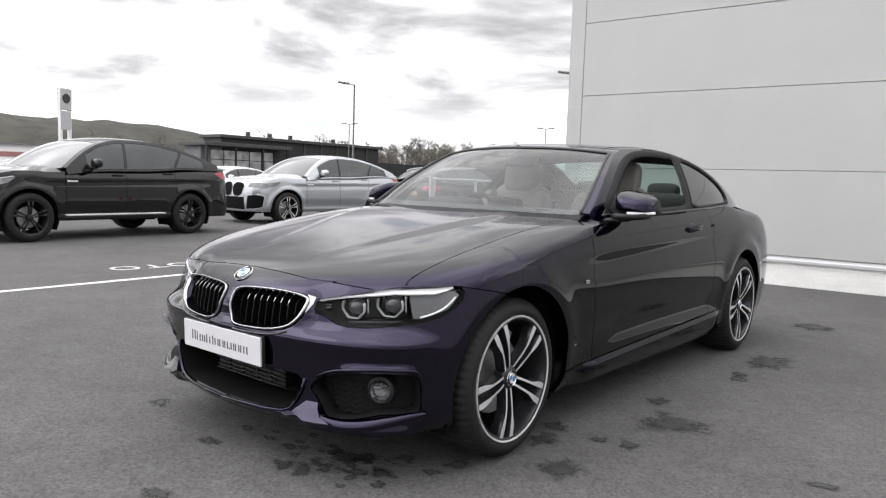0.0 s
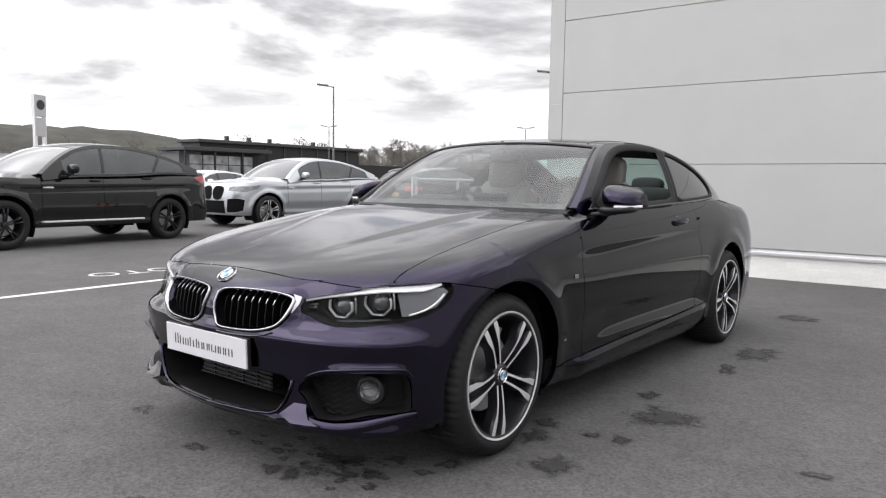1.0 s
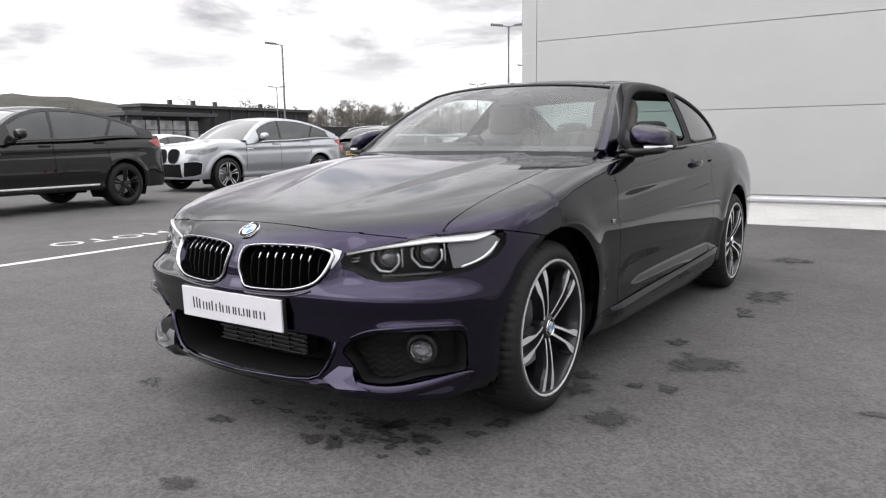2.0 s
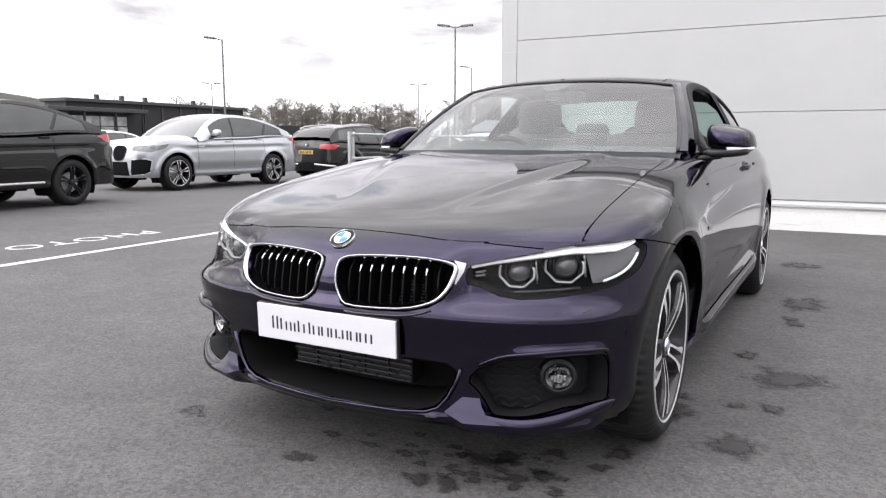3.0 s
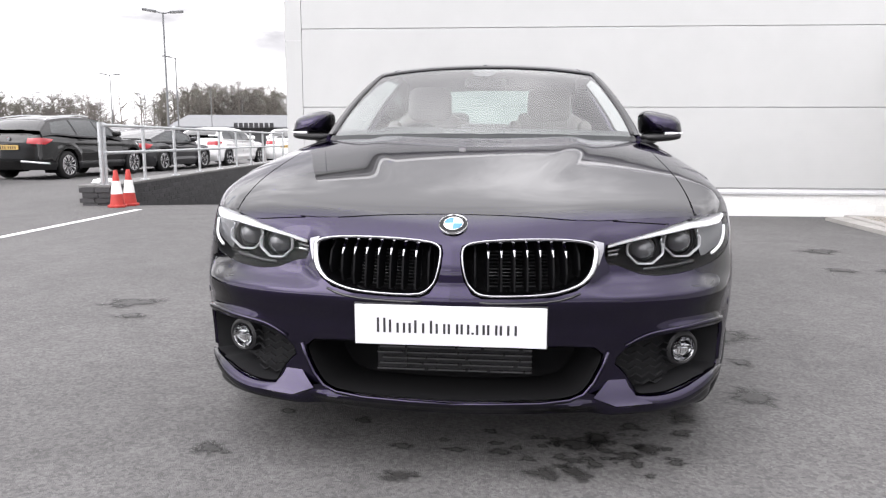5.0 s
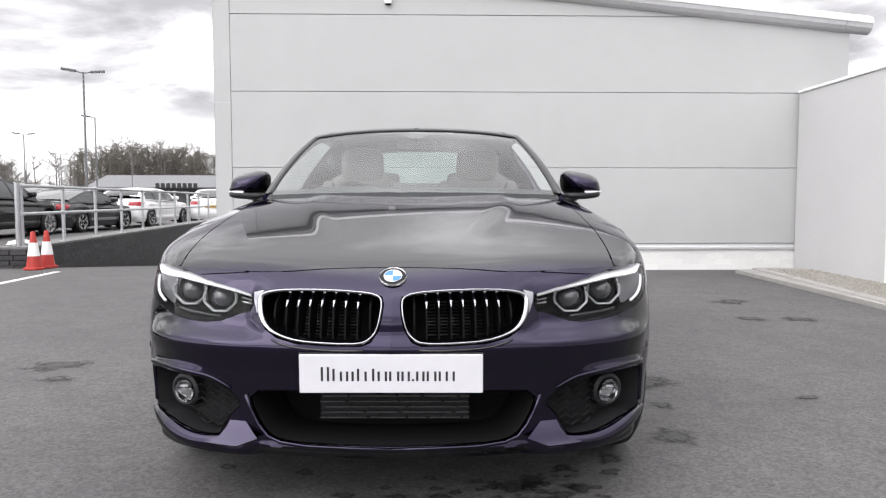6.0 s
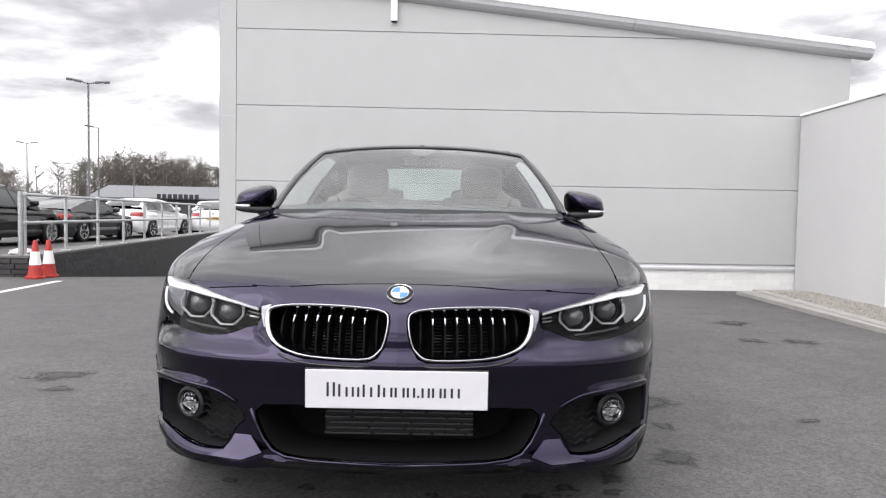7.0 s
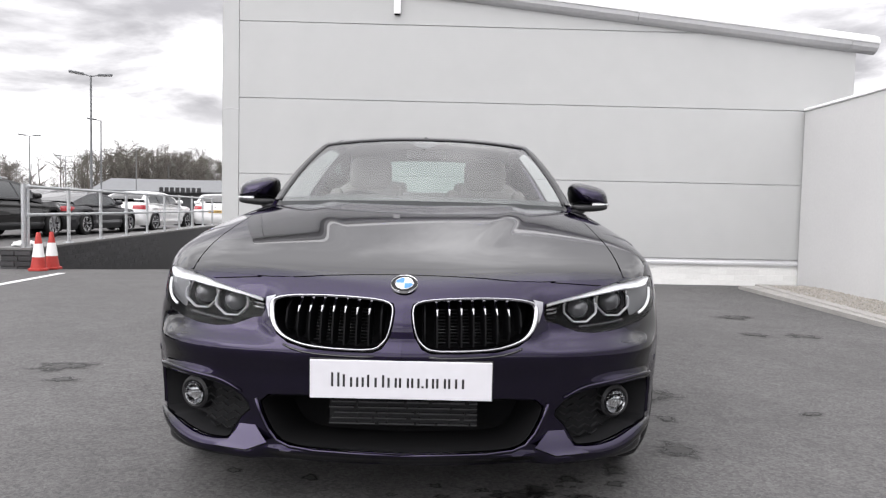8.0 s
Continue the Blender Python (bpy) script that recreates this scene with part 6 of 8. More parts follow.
    # scuttle with wipers
    def cowl(x, v):
        yb = np.interp(np.abs(x), (0, 0.25, 0.45, 0.60, 0.66, 0.72), (0.455, 0.485, 0.555, 0.635, 0.655, 0.66))
        k = np.abs(x) / 0.74
        ye = 0.80 - 0.30 * (1 - k ** 2.2) + 0.03
        y = yb - 0.01 + (ye - yb + 0.02) * v
        ze = 1.0 + 0.012 * (1 - k ** 2.2)
        zb = C.deck(np.abs(x), yb) - 0.025
        return np.stack([x, y, zb + (ze - zb) * v ** 1.4], -1)
    part("scuttle_panel", patch(grid(-0.72, 0.72, 0.03), grid(0, 1, 0.12), cowl), M_BLACK, car, "", True)


def soft_block(bm, sx, sy, sz, m, power=4.0, n=16):
    """A rounded cushion: a superellipsoid of half sizes sx, sy, sz."""
    sgn = lambda v: (1 if v >= 0 else -1)
    pw = lambda v: sgn(v) * abs(v) ** (2 / power)
    rings = []
    for i in range(n + 1):
        a = -math.pi / 2 + math.pi * i / n
        rings.append([bm.verts.new((sx * pw(math.cos(a)) * pw(math.cos(2 * math.pi * k / (2 * n))), sy * pw(math.cos(a)) * pw(math.sin(2 * math.pi * k / (2 * n))), sz * pw(math.sin(a)))) for k in range(2 * n)])
    for r0, r1 in zip(rings, rings[1:]):
        for k in range(2 * n):
            bm.faces.new((r0[k], r0[(k + 1) % (2 * n)], r1[(k + 1) % (2 * n)], r1[k]))
    vs = [v for r in rings for v in r]
    bmesh.ops.remove_doubles(bm, verts=vs, dist=1e-5)
    bmesh.ops.transform(bm, matrix=m, verts=[v for v in bm.verts if v.is_valid])
    return bm


def build_cabin():
    for x in (-0.37, 0.37):
        s = new("front_seat")
        s.parent, s.matrix_local = car, pose(x, 1.62, 0.0)
        tagged(s, "pale oyster leather front seat with headrest")
        part("cushion", soft_block(bmesh.new(), 0.25, 0.28, 0.09, pose(0, -0.15, 0.50, 8)), M_LEATHER, s, "", True)
        part("seat_back", soft_block(bmesh.new(), 0.24, 0.075, 0.34, pose(0, 0.20, 0.80, -16)), M_LEATHER, s, "", True)
        for q in (-1, 1):
            part("side_bolster", soft_block(bmesh.new(), 0.05, 0.09, 0.28, pose(0.21 * q, 0.14, 0.80, -16)), M_LEATHER, s, "", True)
        part("headrest", soft_block(bmesh.new(), 0.135, 0.060, 0.115, pose(0, 0.27, 1.172, -10)), M_LEATHER, s, "", True)
        part("belt_guide", tube(bmesh.new(), (0.205, 0.255, 1.07), (0.222, 0.255, 1.07), 0.022, n=18), M_BLACK, s)
    s = new("rear_bench")
    s.parent = car
    tagged(s, "oyster leather rear bench, its backs coloured dark for cabin shade")
    # backs and headrests take a dark colour in place of cabin shade
    for x in (-0.30, 0.30):
        part("bench_back", soft_block(bmesh.new(), 0.27, 0.08, 0.27, pose(x, 2.66, 0.83, -20)), M_DASH, s, "", True)
        part("headrest", soft_block(bmesh.new(), 0.12, 0.05, 0.06, pose(x, 2.77, 1.10, -20)), M_DASH, s, "", True)
    part("bench_seat", soft_block(bmesh.new(), 0.58, 0.24, 0.09, pose(0, 2.42, 0.50, 6)), M_LEATHER, s, "", True)
    d = new("dashboard")
    d.parent = car
    tagged(d, "dark grained dashboard under the windscreen")
    def top(x, v):
        k = np.abs(x) / 0.72
        y0 = 0.80 - 0.28 * (1 - k ** 2.2)
        y = y0 + (1.18 - y0) * v
        z = 0.985 - 0.012 * k - 0.10 * np.clip(v - 0.75, 0, 1) ** 2 * 8
        return np.stack([x, y, z], -1)
    part("dash_top", patch(grid(-0.70, 0.70, 0.05), grid(0, 1, 0.05), top), M_DASH, d, "", True)
    part("dash_face", boxes((-0.70, 1.10, 0.55, 0.70, 1.18, 0.94), bevel=0.02), M_DASH, d)
    part("instrument_hood", soft_block(bmesh.new(), 0.19, 0.10, 0.045, pose(-0.37, 1.12, 0.985)), M_DASH, d, "", True)
    part("screen_display", boxes((-0.12, 1.135, 0.955, 0.12, 1.15, 1.045), bevel=0.004), M_GLOSSBLACK, d)
    w = new("steering_wheel")
    w.parent, w.matrix_local = car, pose(-0.37, 1.30, 0.88, 65)
    bm = bmesh.new()
    n, q = 40, 8
    ring = [[bm.verts.new(((0.185 + 0.015 * math.cos(2 * math.pi * j / q)) * math.cos(2 * math.pi * k / n), (0.185 + 0.015 * math.cos(2 * math.pi * j / q)) * math.sin(2 * math.pi * k / n), 0.015 * math.sin(2 * math.pi * j / q))) for j in range(q)] for k in range(n)]
    for k in range(n):
        for j in range(q):
            bm.faces.new((ring[k][j], ring[(k + 1) % n][j], ring[(k + 1) % n][(j + 1) % q], ring[k][(j + 1) % q]))
    part("wheel_rim", bm, M_DASH, w, "", True)
    part("wheel_boss", soft_block(bmesh.new(), 0.09, 0.07, 0.03, pose(0, 0, -0.01)), M_DASH, w, "", True)
    part("wheel_spoke", boxes((-0.18, -0.02, -0.012, 0.18, 0.02, 0.0), bevel=0.005), M_DASH, w)
    # mirror inside
    m = new("cabin_mirror")
    m.parent, m.matrix_local = car, pose(0, 1.30, 1.262, -15)
    part("mirror_shell", soft_block(bmesh.new(), 0.115, 0.022, 0.034, pose(0, 0, 0)), M_BLACK, m, "", True)
    part("mirror_stem", tube(bmesh.new(), (0, -0.01, 0.02), (0, -0.07, 0.075), 0.012), M_BLACK, m)
    # linings
    part("roof_lining", patch(grid(1.38, 2.45, 0.05), grid(-0.54, 0.54, 0.05), lambda a, b: roof_surface(a, b) - np.array((0, 0, 0.035))), M_LINING, car, "", True)
    for sx in (1, -1):
        part("door_card", sided(sx, boxes((0.72, 0.75, 0.35, 0.755, 2.25, 0.955), bevel=0.01)), M_DASH, car)
        part("rear_side_panel", sided(sx, boxes((0.66, 2.25, 0.35, 0.70, 2.95, 0.99), bevel=0.01)), M_DASH, car)
    part("parcel_shelf", boxes((-0.62, 2.78, 0.985, 0.62, 3.25, 1.0), bevel=0.004), M_DASH, car)
    part("cabin_floor", boxes((-0.72, 0.7, 0.30, 0.72, 2.9, 0.33)), M_DASH, car)
    part("bulkhead", boxes((-0.74, 0.62, 0.3, 0.74, 0.66, 0.93)), M_DARK, car)
    part("rear_bulkhead", boxes((-0.66, 2.92, 0.3, 0.66, 2.96, 0.985)), M_DARK, car)
    part("radiator_wall", boxes((-0.60, -0.52, 0.21, 0.60, -0.48, 0.68)), M_DARK, car)


def build_wing_mirrors():
    for sx in (1, -1):
        m = new("wing_mirror")
        m.parent, m.matrix_local = car, pose(-0.022 * sx, -0.16, -0.005)
        tagged(m, "dark body-coloured wing mirror with a bright indicator strip")
        def cap(a, b):
            # a: round the shell seen from ahead, b: from rim to crown
            r = np.maximum(np.abs(np.cos(a)) ** 3.4 + np.abs(np.sin(a)) ** 3.4, 1e-9) ** (-1 / 3.4)
            k = np.cos(b * np.pi / 2) ** 0.75
            x = 0.906 + 0.103 * r * np.cos(a) * k + 0.012 * np.sin(a) * -1
            top = np.where(np.sin(a) > 0, 0.078 - 0.020 * np.cos(a), 0.046)
            z = 1.030 + top * r * np.sin(a) * k
            y = 1.25 - 0.18 * np.sin(b * np.pi / 2) ** 0.9 + 0.05 * (x - 0.9)
            return np.stack([x, y, z], -1)
        bm = patch(grid(0, 2 * math.pi, 0.13), grid(0, 1, 0.06), cap)
        bmesh.ops.remove_doubles(bm, verts=bm.verts[:], dist=1e-3)
        bmesh.ops.recalc_face_normals(bm, faces=bm.faces[:])
        part("mirror_cap", sided(sx, bm), M_PAINT, m, "", True)
        bm = soft_block(bmesh.new(), 0.098, 0.070, 0.022, pose(0.896, 1.150, 0.984, 0, -4, 3), 3.0)
        part("mirror_base", sided(sx, bm), M_BLACK, m, "", True)
        P = [(0.905 + 0.105 * t, 1.085 + 0.10 * t ** 3.0, 1.0 + 0.003 * t) for t in np.linspace(0, 1, 14)]
        part("indicator_strip", sided(sx, ribbon(P, [(0.25, -1, 0.0)] * 14, 0.013, 0.008)), M_BROW, m, "", True)
        bm = bmesh.new()
        rows = []
        for t in np.linspace(0, 1, 8):
            c = Vector((0.775 + 0.10 * t, 1.08 + 0.08 * t, 0.955 + 0.012 * t))
            rows.append([bm.verts.new(c + Vector((0, dy * 0.045, dz * 0.014))) for dy, dz in ((-1, 0), (-0.5, 0.9), (0.5, 0.9), (1, 0), (0.5, -0.9), (-0.5, -0.9))])
        for r0, r1 in zip(rows, rows[1:]):
            for k in range(6):
                bm.faces.new((r0[k], r0[(k + 1) % 6], r1[(k + 1) % 6], r1[k]))
        bmesh.ops.recalc_face_normals(bm, faces=bm.faces[:])
        part("mirror_arm", sided(sx, bm), M_BLACK, m, "", True)
        part("mirror_glass", sided(sx, boxes((0.835, 1.243, 0.995, 0.975, 1.249, 1.072), bevel=0.003)), M_CHROME, m)


M_SCREEN = cover_material(0.095, (0.78, 0.83, 0.82, 1))
M_DOORPANE = cover_material(0.02, (0.86, 0.90, 0.89, 1))
M_BACKPANE = cover_material(0.05, (0.48, 0.62, 0.57, 1))
M_SMOKE = material("smoked_window", (0.012, 0.013, 0.013), 0.02, coat=0.6)
# lining colour lowered as well, to carry the dim cabin light
M_LINING = material("dimmed_grey_roof_lining", (0.13, 0.125, 0.12), 0.9, grain=0.1, grain_scale=200)
build_glasshouse()
build_cabin()
build_wing_mirrors()

# ---- other parked cars ----
def general_shape(W, oh, wb, tail, hood0, hood1, belt0, belt1, boot, rail, screen_y, back_y, tum=0.42, low=0.22):
    """Proportions of an ordinary car from a few sizes in metres."""
    kx = W / 0.91
    plan = []
    for x, y in ((0, -0.79), (0.25, -0.775), (0.45, -0.735), (0.62, -0.665), (0.74, -0.57), (0.82, -0.44), (0.865, -0.27), (0.887, -0.05), (0.893, 0.3), (0.895, 0.9), (0.90, 1.6), (0.908, 2.4), (0.910, 2.8),
                 (0.90, 3.2), (0.87, 3.55), (0.79, 3.75), (0.6, 3.83), (0.3, 3.86), (0, 3.865)):
        plan.append((x * kx, y * oh / 0.79 if y < 0 else y * wb / 2.81 if y < 2.81 else wb + (y - 2.81) * tail / 1.055))
    k = hood0 / 0.74
    zf = np.array((0.18, 0.26, 0.34, 0.44, 0.52, 0.58, 0.64, 0.70, 0.76, 0.84)) * k
    zs = np.array((0.16, 0.26, 0.38, 0.5, 0.62, 0.72, 0.82, 0.92, 1.02)) * belt0 / 0.93
    end = wb + tail

    def crease(s, y, z):
        """Shoulder line, hollow doors, tucked rockers and flared arches."""
        on = smoothstep(-0.1, 0.5, y) * (1 - smoothstep(end - 0.8, end - 0.3, y))
        line = belt0 - 0.17 + 0.05 * y / wb
        o = on * (0.016 * np.exp(-((z - line + 0.07) / 0.06) ** 2) - 0.007 * np.exp(-((z - line) / 0.03) ** 2))
        o = o + 0.03 * on * (1 - smoothstep(0.42, 0.62, z)) - 0.02 * on * np.exp(-((z - low - 0.12) / 0.05) ** 2)
        for c in (0.0, wb):
            d = np.hypot(y - c, z - 0.36)
            o = o - 0.024 * np.exp(-((d - 0.47) / 0.06) ** 2) * smoothstep(0.25, 0.4, z)
        return o

    return CarShape(plan, (zf, (0.05, 0.012, 0.0, 0.0, 0.0, 0.008, 0.025, 0.05, 0.09, 0.16)), (zs, (0.08, 0.03, 0.006, 0.0, 0.0, 0.004, 0.02, 0.06, 0.13)),
                    ((0.2, 0.35, 0.6, 0.8, boot, boot + 0.1), (0.08, 0.01, 0.0, 0.02, 0.09, 0.14)),
                    ((-oh - 0.05, -oh + 0.12, -oh * 0.4, 0.2, screen_y - 0.15, screen_y + 0.4, wb, back_y + 0.1, end - 0.15, end + 0.05),
                     (hood0 - 0.06, hood0, hood0 + 0.4 * (hood1 - hood0), hood0 + 0.75 * (hood1 - hood0), hood1, hood1 + 0.03, belt1, boot, boot - 0.01, boot - 0.06)),
                    ((-oh - 0.05, -oh * 0.6, -0.2, 0.4, screen_y + 0.3, wb * 0.7, wb, back_y, end),
                     (hood0 - 0.13, hood0 - 0.03, hood0 + 0.05, belt0 - 0.05, belt0, 0.5 * (belt0 + belt1), belt1, min(boot, belt1) - 0.01, boot - 0.05)),
                    ((-1.0, 0.0, 1.0, 1.5, 2.5, 3.3, 4), (3, 4, 5, 6, 6, 4, 4)),
                    lambda y, dz: 0.885 * kx * (1 - 0.10 * smoothstep(wb * 0.75, end, y)) - tum * dz - 0.25 * np.maximum(dz, 0) ** 2,
                    rail, (screen_y, back_y), ((0, 0.25, 0.45, 0.7, 0.9, 1.0), (0.24, 0.10, 0.0, -0.03, -0.10, -0.10)), ((0, 0.2, 0.5, 0.8, 1.0), (0.02, 0.035, 0.04, 0.035, 0.02)), crease=crease)


def parked_car(m, label, G, wb, tyre_r, tyre_w, body, glass, wheel_mats, spokes, win, pillars, screen_to, back_from, low=0.24, tail_lamps=True, plate=None, cladding=None, bar=None, headlamps=True, group="parked cars", two_door=False, intake=0.16):
    c = thing("parked_car", m, label, "car", group)
    wmax = G.X.max()
    arch = (circle_sdf(0, tyre_r + 0.01, tyre_r + 0.055), circle_sdf(wb, tyre_r + 0.01, tyre_r + 0.055))
    gx, gy = (lambda s: np.interp(s, G.s, G.X)), (lambda s: np.interp(s, G.s, G.Y))

    def arch_keep(s, z):
        y = gy(s)
        return np.where(gx(s) > 0.75 * wmax, -np.minimum(arch[0](y, z), arch[1](y, z)), -1.0)

    S = grid(0, G.length, 0.02)
    B = low + (G.top(S)[:, None] - low) * np.linspace(0, 1, 40)[None]
    part("body", patch(S, B, G.skin, arch_keep, both=True, thick=0.03), body, c, "", True, 45)

    def deck_bm(y0, y1):
        i0 = int(np.argmax(G.ey > y0)) if y0 > -5 else 0
        i1 = len(G.s) - 1 if y1 > 90 else int(np.argmax(G.ey > y1))
        return patch(np.interp(np.linspace(0, 1, 60), (0, 1), (G.s[i0], G.s[i1])), grid(0, 1, 0.05),
                     lambda s, u: np.stack([np.interp(s, G.s, G.ex) * (1 - u), np.interp(s, G.s, G.ey) + 0 * u, G.deck(np.interp(s, G.s, G.ex) * (1 - u), np.interp(s, G.s, G.ey) + 0 * u)], -1), None, both=True)
    part("bonnet", deck_bm(-9, G.rail_y[0] + 0.15), body, c, "", True, 40)
    part("boot_lid", deck_bm(G.rail_y[1] - 0.55, 99), body, c, "", True, 40)
    y0, y1 = G.rail_y
    belt = lambda y: G.ze(y)
    wkeep = lambda y, z: np.maximum.reduce([belt(y) - 0.012 - z, z - G.rail_z(y) + win[2], win[0] - y, y - win[1] + 0.35 * (z - belt(y))])
    A = grid(y0, y1, 0.025)
    zl, zh = belt(A) - 0.04, G.rail_z(A)
    Bz = zl[:, None] + np.maximum(zh - zl, 0.002)[:, None] * np.linspace(0, 1, 26)[None]
    for sx in (1, -1):
        part("window_frame", patch(A, Bz, lambda y, z: np.stack([G.side(y, z), y, z], -1), lambda y, z: -wkeep(y, z), mirror=sx < 0, thick=0.02), body, c, "", True, 40)
        part("side_window", patch(A, Bz, lambda y, z: np.stack([G.side(y, z) - 0.008, y, z], -1), wkeep, mirror=sx < 0), glass, c, "", True)
        for py, lean in pillars:
            za, zb = belt(py) + 0.02, G.rail_z(py + lean) - win[2] + 0.005
            P = [np.array((float(G.side(np.array(py + lean * t), np.array(za + (zb - za) * t))) - 0.004, py + lean * t, za + (zb - za) * t)) for t in np.linspace(0, 1, 6)]
            part("door_pillar", sided(sx, ribbon(P, [(0.9, 0, 0.4)] * 6, 0.05, 0.004)), M_BLACK, c)
        ys = np.linspace(y0 + 0.30, y1 - 0.25, 30)
        P = [np.array((float(G.side(y, belt(y) + 0.01)), y, float(belt(y)) - 0.012)) for y in ys]
        part("belt_trim", sided(sx, ribbon(P, [(0.9, 0, 0.45)] * 30, 0.03, 0.012)), M_BLACK, c)
        # door shut lines, handles and side bar
        for k, (py, lean) in enumerate(((screen_gap(G), 0.0), *pillars[:2])):
            zz = np.linspace(low + 0.18, float(belt(py)) - 0.03, 14)
            pts = [(np.interp(py + 0.0 * t, G.Y[200:1000], G.s[200:1000]), z) for t, z in zip(np.linspace(0, 1, 14), zz)]
            P = [G.skin(s, z, -0.0005) for s, z in pts]
            part("shut_line", sided(sx, ribbon(P, [(1, 0, 0)] * 14, 0.008, 0.0012)), M_DARK, c)
        for py, lean in pillars[:1 if two_door else 2]:
            s = np.interp(py - 0.14, G.Y[200:1000], G.s[200:1000])
            z = float(belt(py)) - 0.11
            p = G.skin(s, z)
            part("door_handle", sided(sx, boxes((p[0], py - 0.24, z - 0.014, p[0] + 0.028, py - 0.05, z + 0.014), bevel=0.008)), body, c)
        if bar or intake > 0.2:
            q = G.skin(G.s_of_y(0.66), float(belt(0.66)) - 0.16)
            part("wing_vent", sided(sx, boxes((q[0] - 0.004, 0.58, q[2] - 0.014, q[0] + 0.006, 0.76, q[2] + 0.014), bevel=0.004)), M_CHROME, c, "small chrome wing vent")
        if bar:
            p = G.skin(G.s_of_y(wb / 2), low + 0.12)
            part("sill_bar", sided(sx, boxes((p[0] - 0.02, 0.55, low + 0.075, p[0] + 0.06, wb - 0.55, low + 0.105), bevel=0.01)), bar, c)
        if cladding:
            Bc = low - 0.004 + 0.16 * np.linspace(0, 1, 6)
            part("sill_cladding", patch(grid(0.9, G.length - 0.3, 0.03), Bc, lambda s, z: G.skin(s, z, -0.006), arch_keep, mirror=sx < 0), cladding, c, "", True)
        for y in (0, wb):
            wheel("wheel", c, pose(sx * (wmax - 0.01 - tyre_w / 2), y, tyre_r, 0, 0, 0 if sx > 0 else 180), tyre_r, tyre_r - 0.105, tyre_w, spokes, wheel_mats, True, 0)
            bm = bmesh.new()
            n = 18
            rr = tyre_r + 0.07
            ring = [[bm.verts.new((sx * x, y + rr * math.cos(math.pi * (k / n * 1.3 - 0.15)), tyre_r + rr * math.sin(math.pi * (k / n * 1.3 - 0.15)))) for k in range(n + 1)] for x in (wmax - 0.4, wmax - 0.025)]
            for k in range(n):
                bm.faces.new((ring[0][k], ring[0][k + 1], ring[1][k + 1], ring[1][k]))
            bm.faces.new(ring[0])
            part("wheel_arch_liner", bm, M_DARK, c, "", True, 40)
        # mirror
        my = y0 + 0.42
        mx = float(G.side(np.array(my), np.array(belt(my) + 0.05)))
        mz = float(belt(my)) + 0.10
        mi = part("wing_mirror", sided(sx, soft_block(bmesh.new(), 0.115, 0.06, 0.075, pose(mx + 0.15, my, mz), 3.0, 10)), body, c, "", True)
        part("mirror_foot", sided(sx, soft_block(bmesh.new(), 0.09, 0.04, 0.02, pose(mx + 0.06, my, mz - 0.075), 3.0, 8)), M_BLACK, mi, "", True)
        # lamps
        zt = lambda s: float(G.top(s))
        if headlamps:
            s0, s1 = G.s_of_x(0.52 * wmax), G.s_of_x(0.94 * wmax) + 0.16
            H = [(s0, zt(s0) - 0.16), (s0 + 0.02, zt(s0) - 0.07), (0.5 * (s0 + s1), zt(0.5 * (s0 + s1)) - 0.055), (s1, zt(s1) - 0.085), (s1 - 0.10, zt(s1) - 0.17), (0.5 * (s0 + s1), zt(0.5 * (s0 + s1)) - 0.20)]
            h = part("headlamp", sided(sx, patch(grid(s0 - 0.02, s1 + 0.02, 0.012), grid(0.4, 1.3, 0.012), lambda s, z: G.skin(s, z, -0.003), poly_sdf(H), thick=0.006)), M_LAMPFACE, c, "clear headlamp", True, 40)
            P = [G.skin(s, z, -0.006) for s, z in zip(np.linspace(s0 + 0.03, s1 - 0.03, 8), [zt(q) - 0.075 for q in np.linspace(s0 + 0.03, s1 - 0.03, 8)])]
            part("lamp_brow", sided(sx, ribbon(P, [(0.5, -0.8, 0.2)] * 8, 0.014, 0.004)), M_CHROME_DARK, h)
        if tail_lamps:
            e = G.length
            t0 = e - 0.30 * wmax - 0.45
            t0, t1 = e - 0.97 * wmax - 0.12, e - 0.52 * wmax
            zc = float(G.top(e - 0.6 * wmax)) - 0.14
            Tt = [(t0 - 0.16, zc + 0.05), (t0 + 0.1, zc + 0.085), (t1, zc + 0.075), (t1 + 0.02, zc - 0.05), (t0 + 0.08, zc - 0.07), (t0 - 0.05, zc - 0.02)]
            part("tail_lamp", sided(sx, patch(grid(t0 - 0.2, t1 + 0.05, 0.012), grid(0.4, 1.4, 0.012), lambda s, z: G.skin(s, z, -0.004), poly_sdf(Tt), thick=0.008)), M_REDLENS, c, "red tail lamp", True, 40)
    ylen = y1 - y0
    rp = lambda a, b: G.roof((a - y0) / ylen, -b)
    fs = poly_sdf([(y0 - 0.02, -0.93), (screen_to, -0.90), (screen_to + 0.03, 0), (screen_to, 0.90), (y0 - 0.02, 0.93)])
    fb = poly_sdf([(back_from, -0.82), (back_from - 0.02, 0), (back_from, 0.82), (y1 - 0.03, 0.88), (y1 - 0.01, 0), (y1 - 0.03, -0.88)])
    Ag, Bg = grid(y0, y1, 0.03), grid(-1, 1, 0.04)
    part("roof_panel", patch(Ag, Bg, rp, lambda a, b: np.maximum(-fs(a, b), -fb(a, b)), thick=0.02), body, c, "", True, 40)
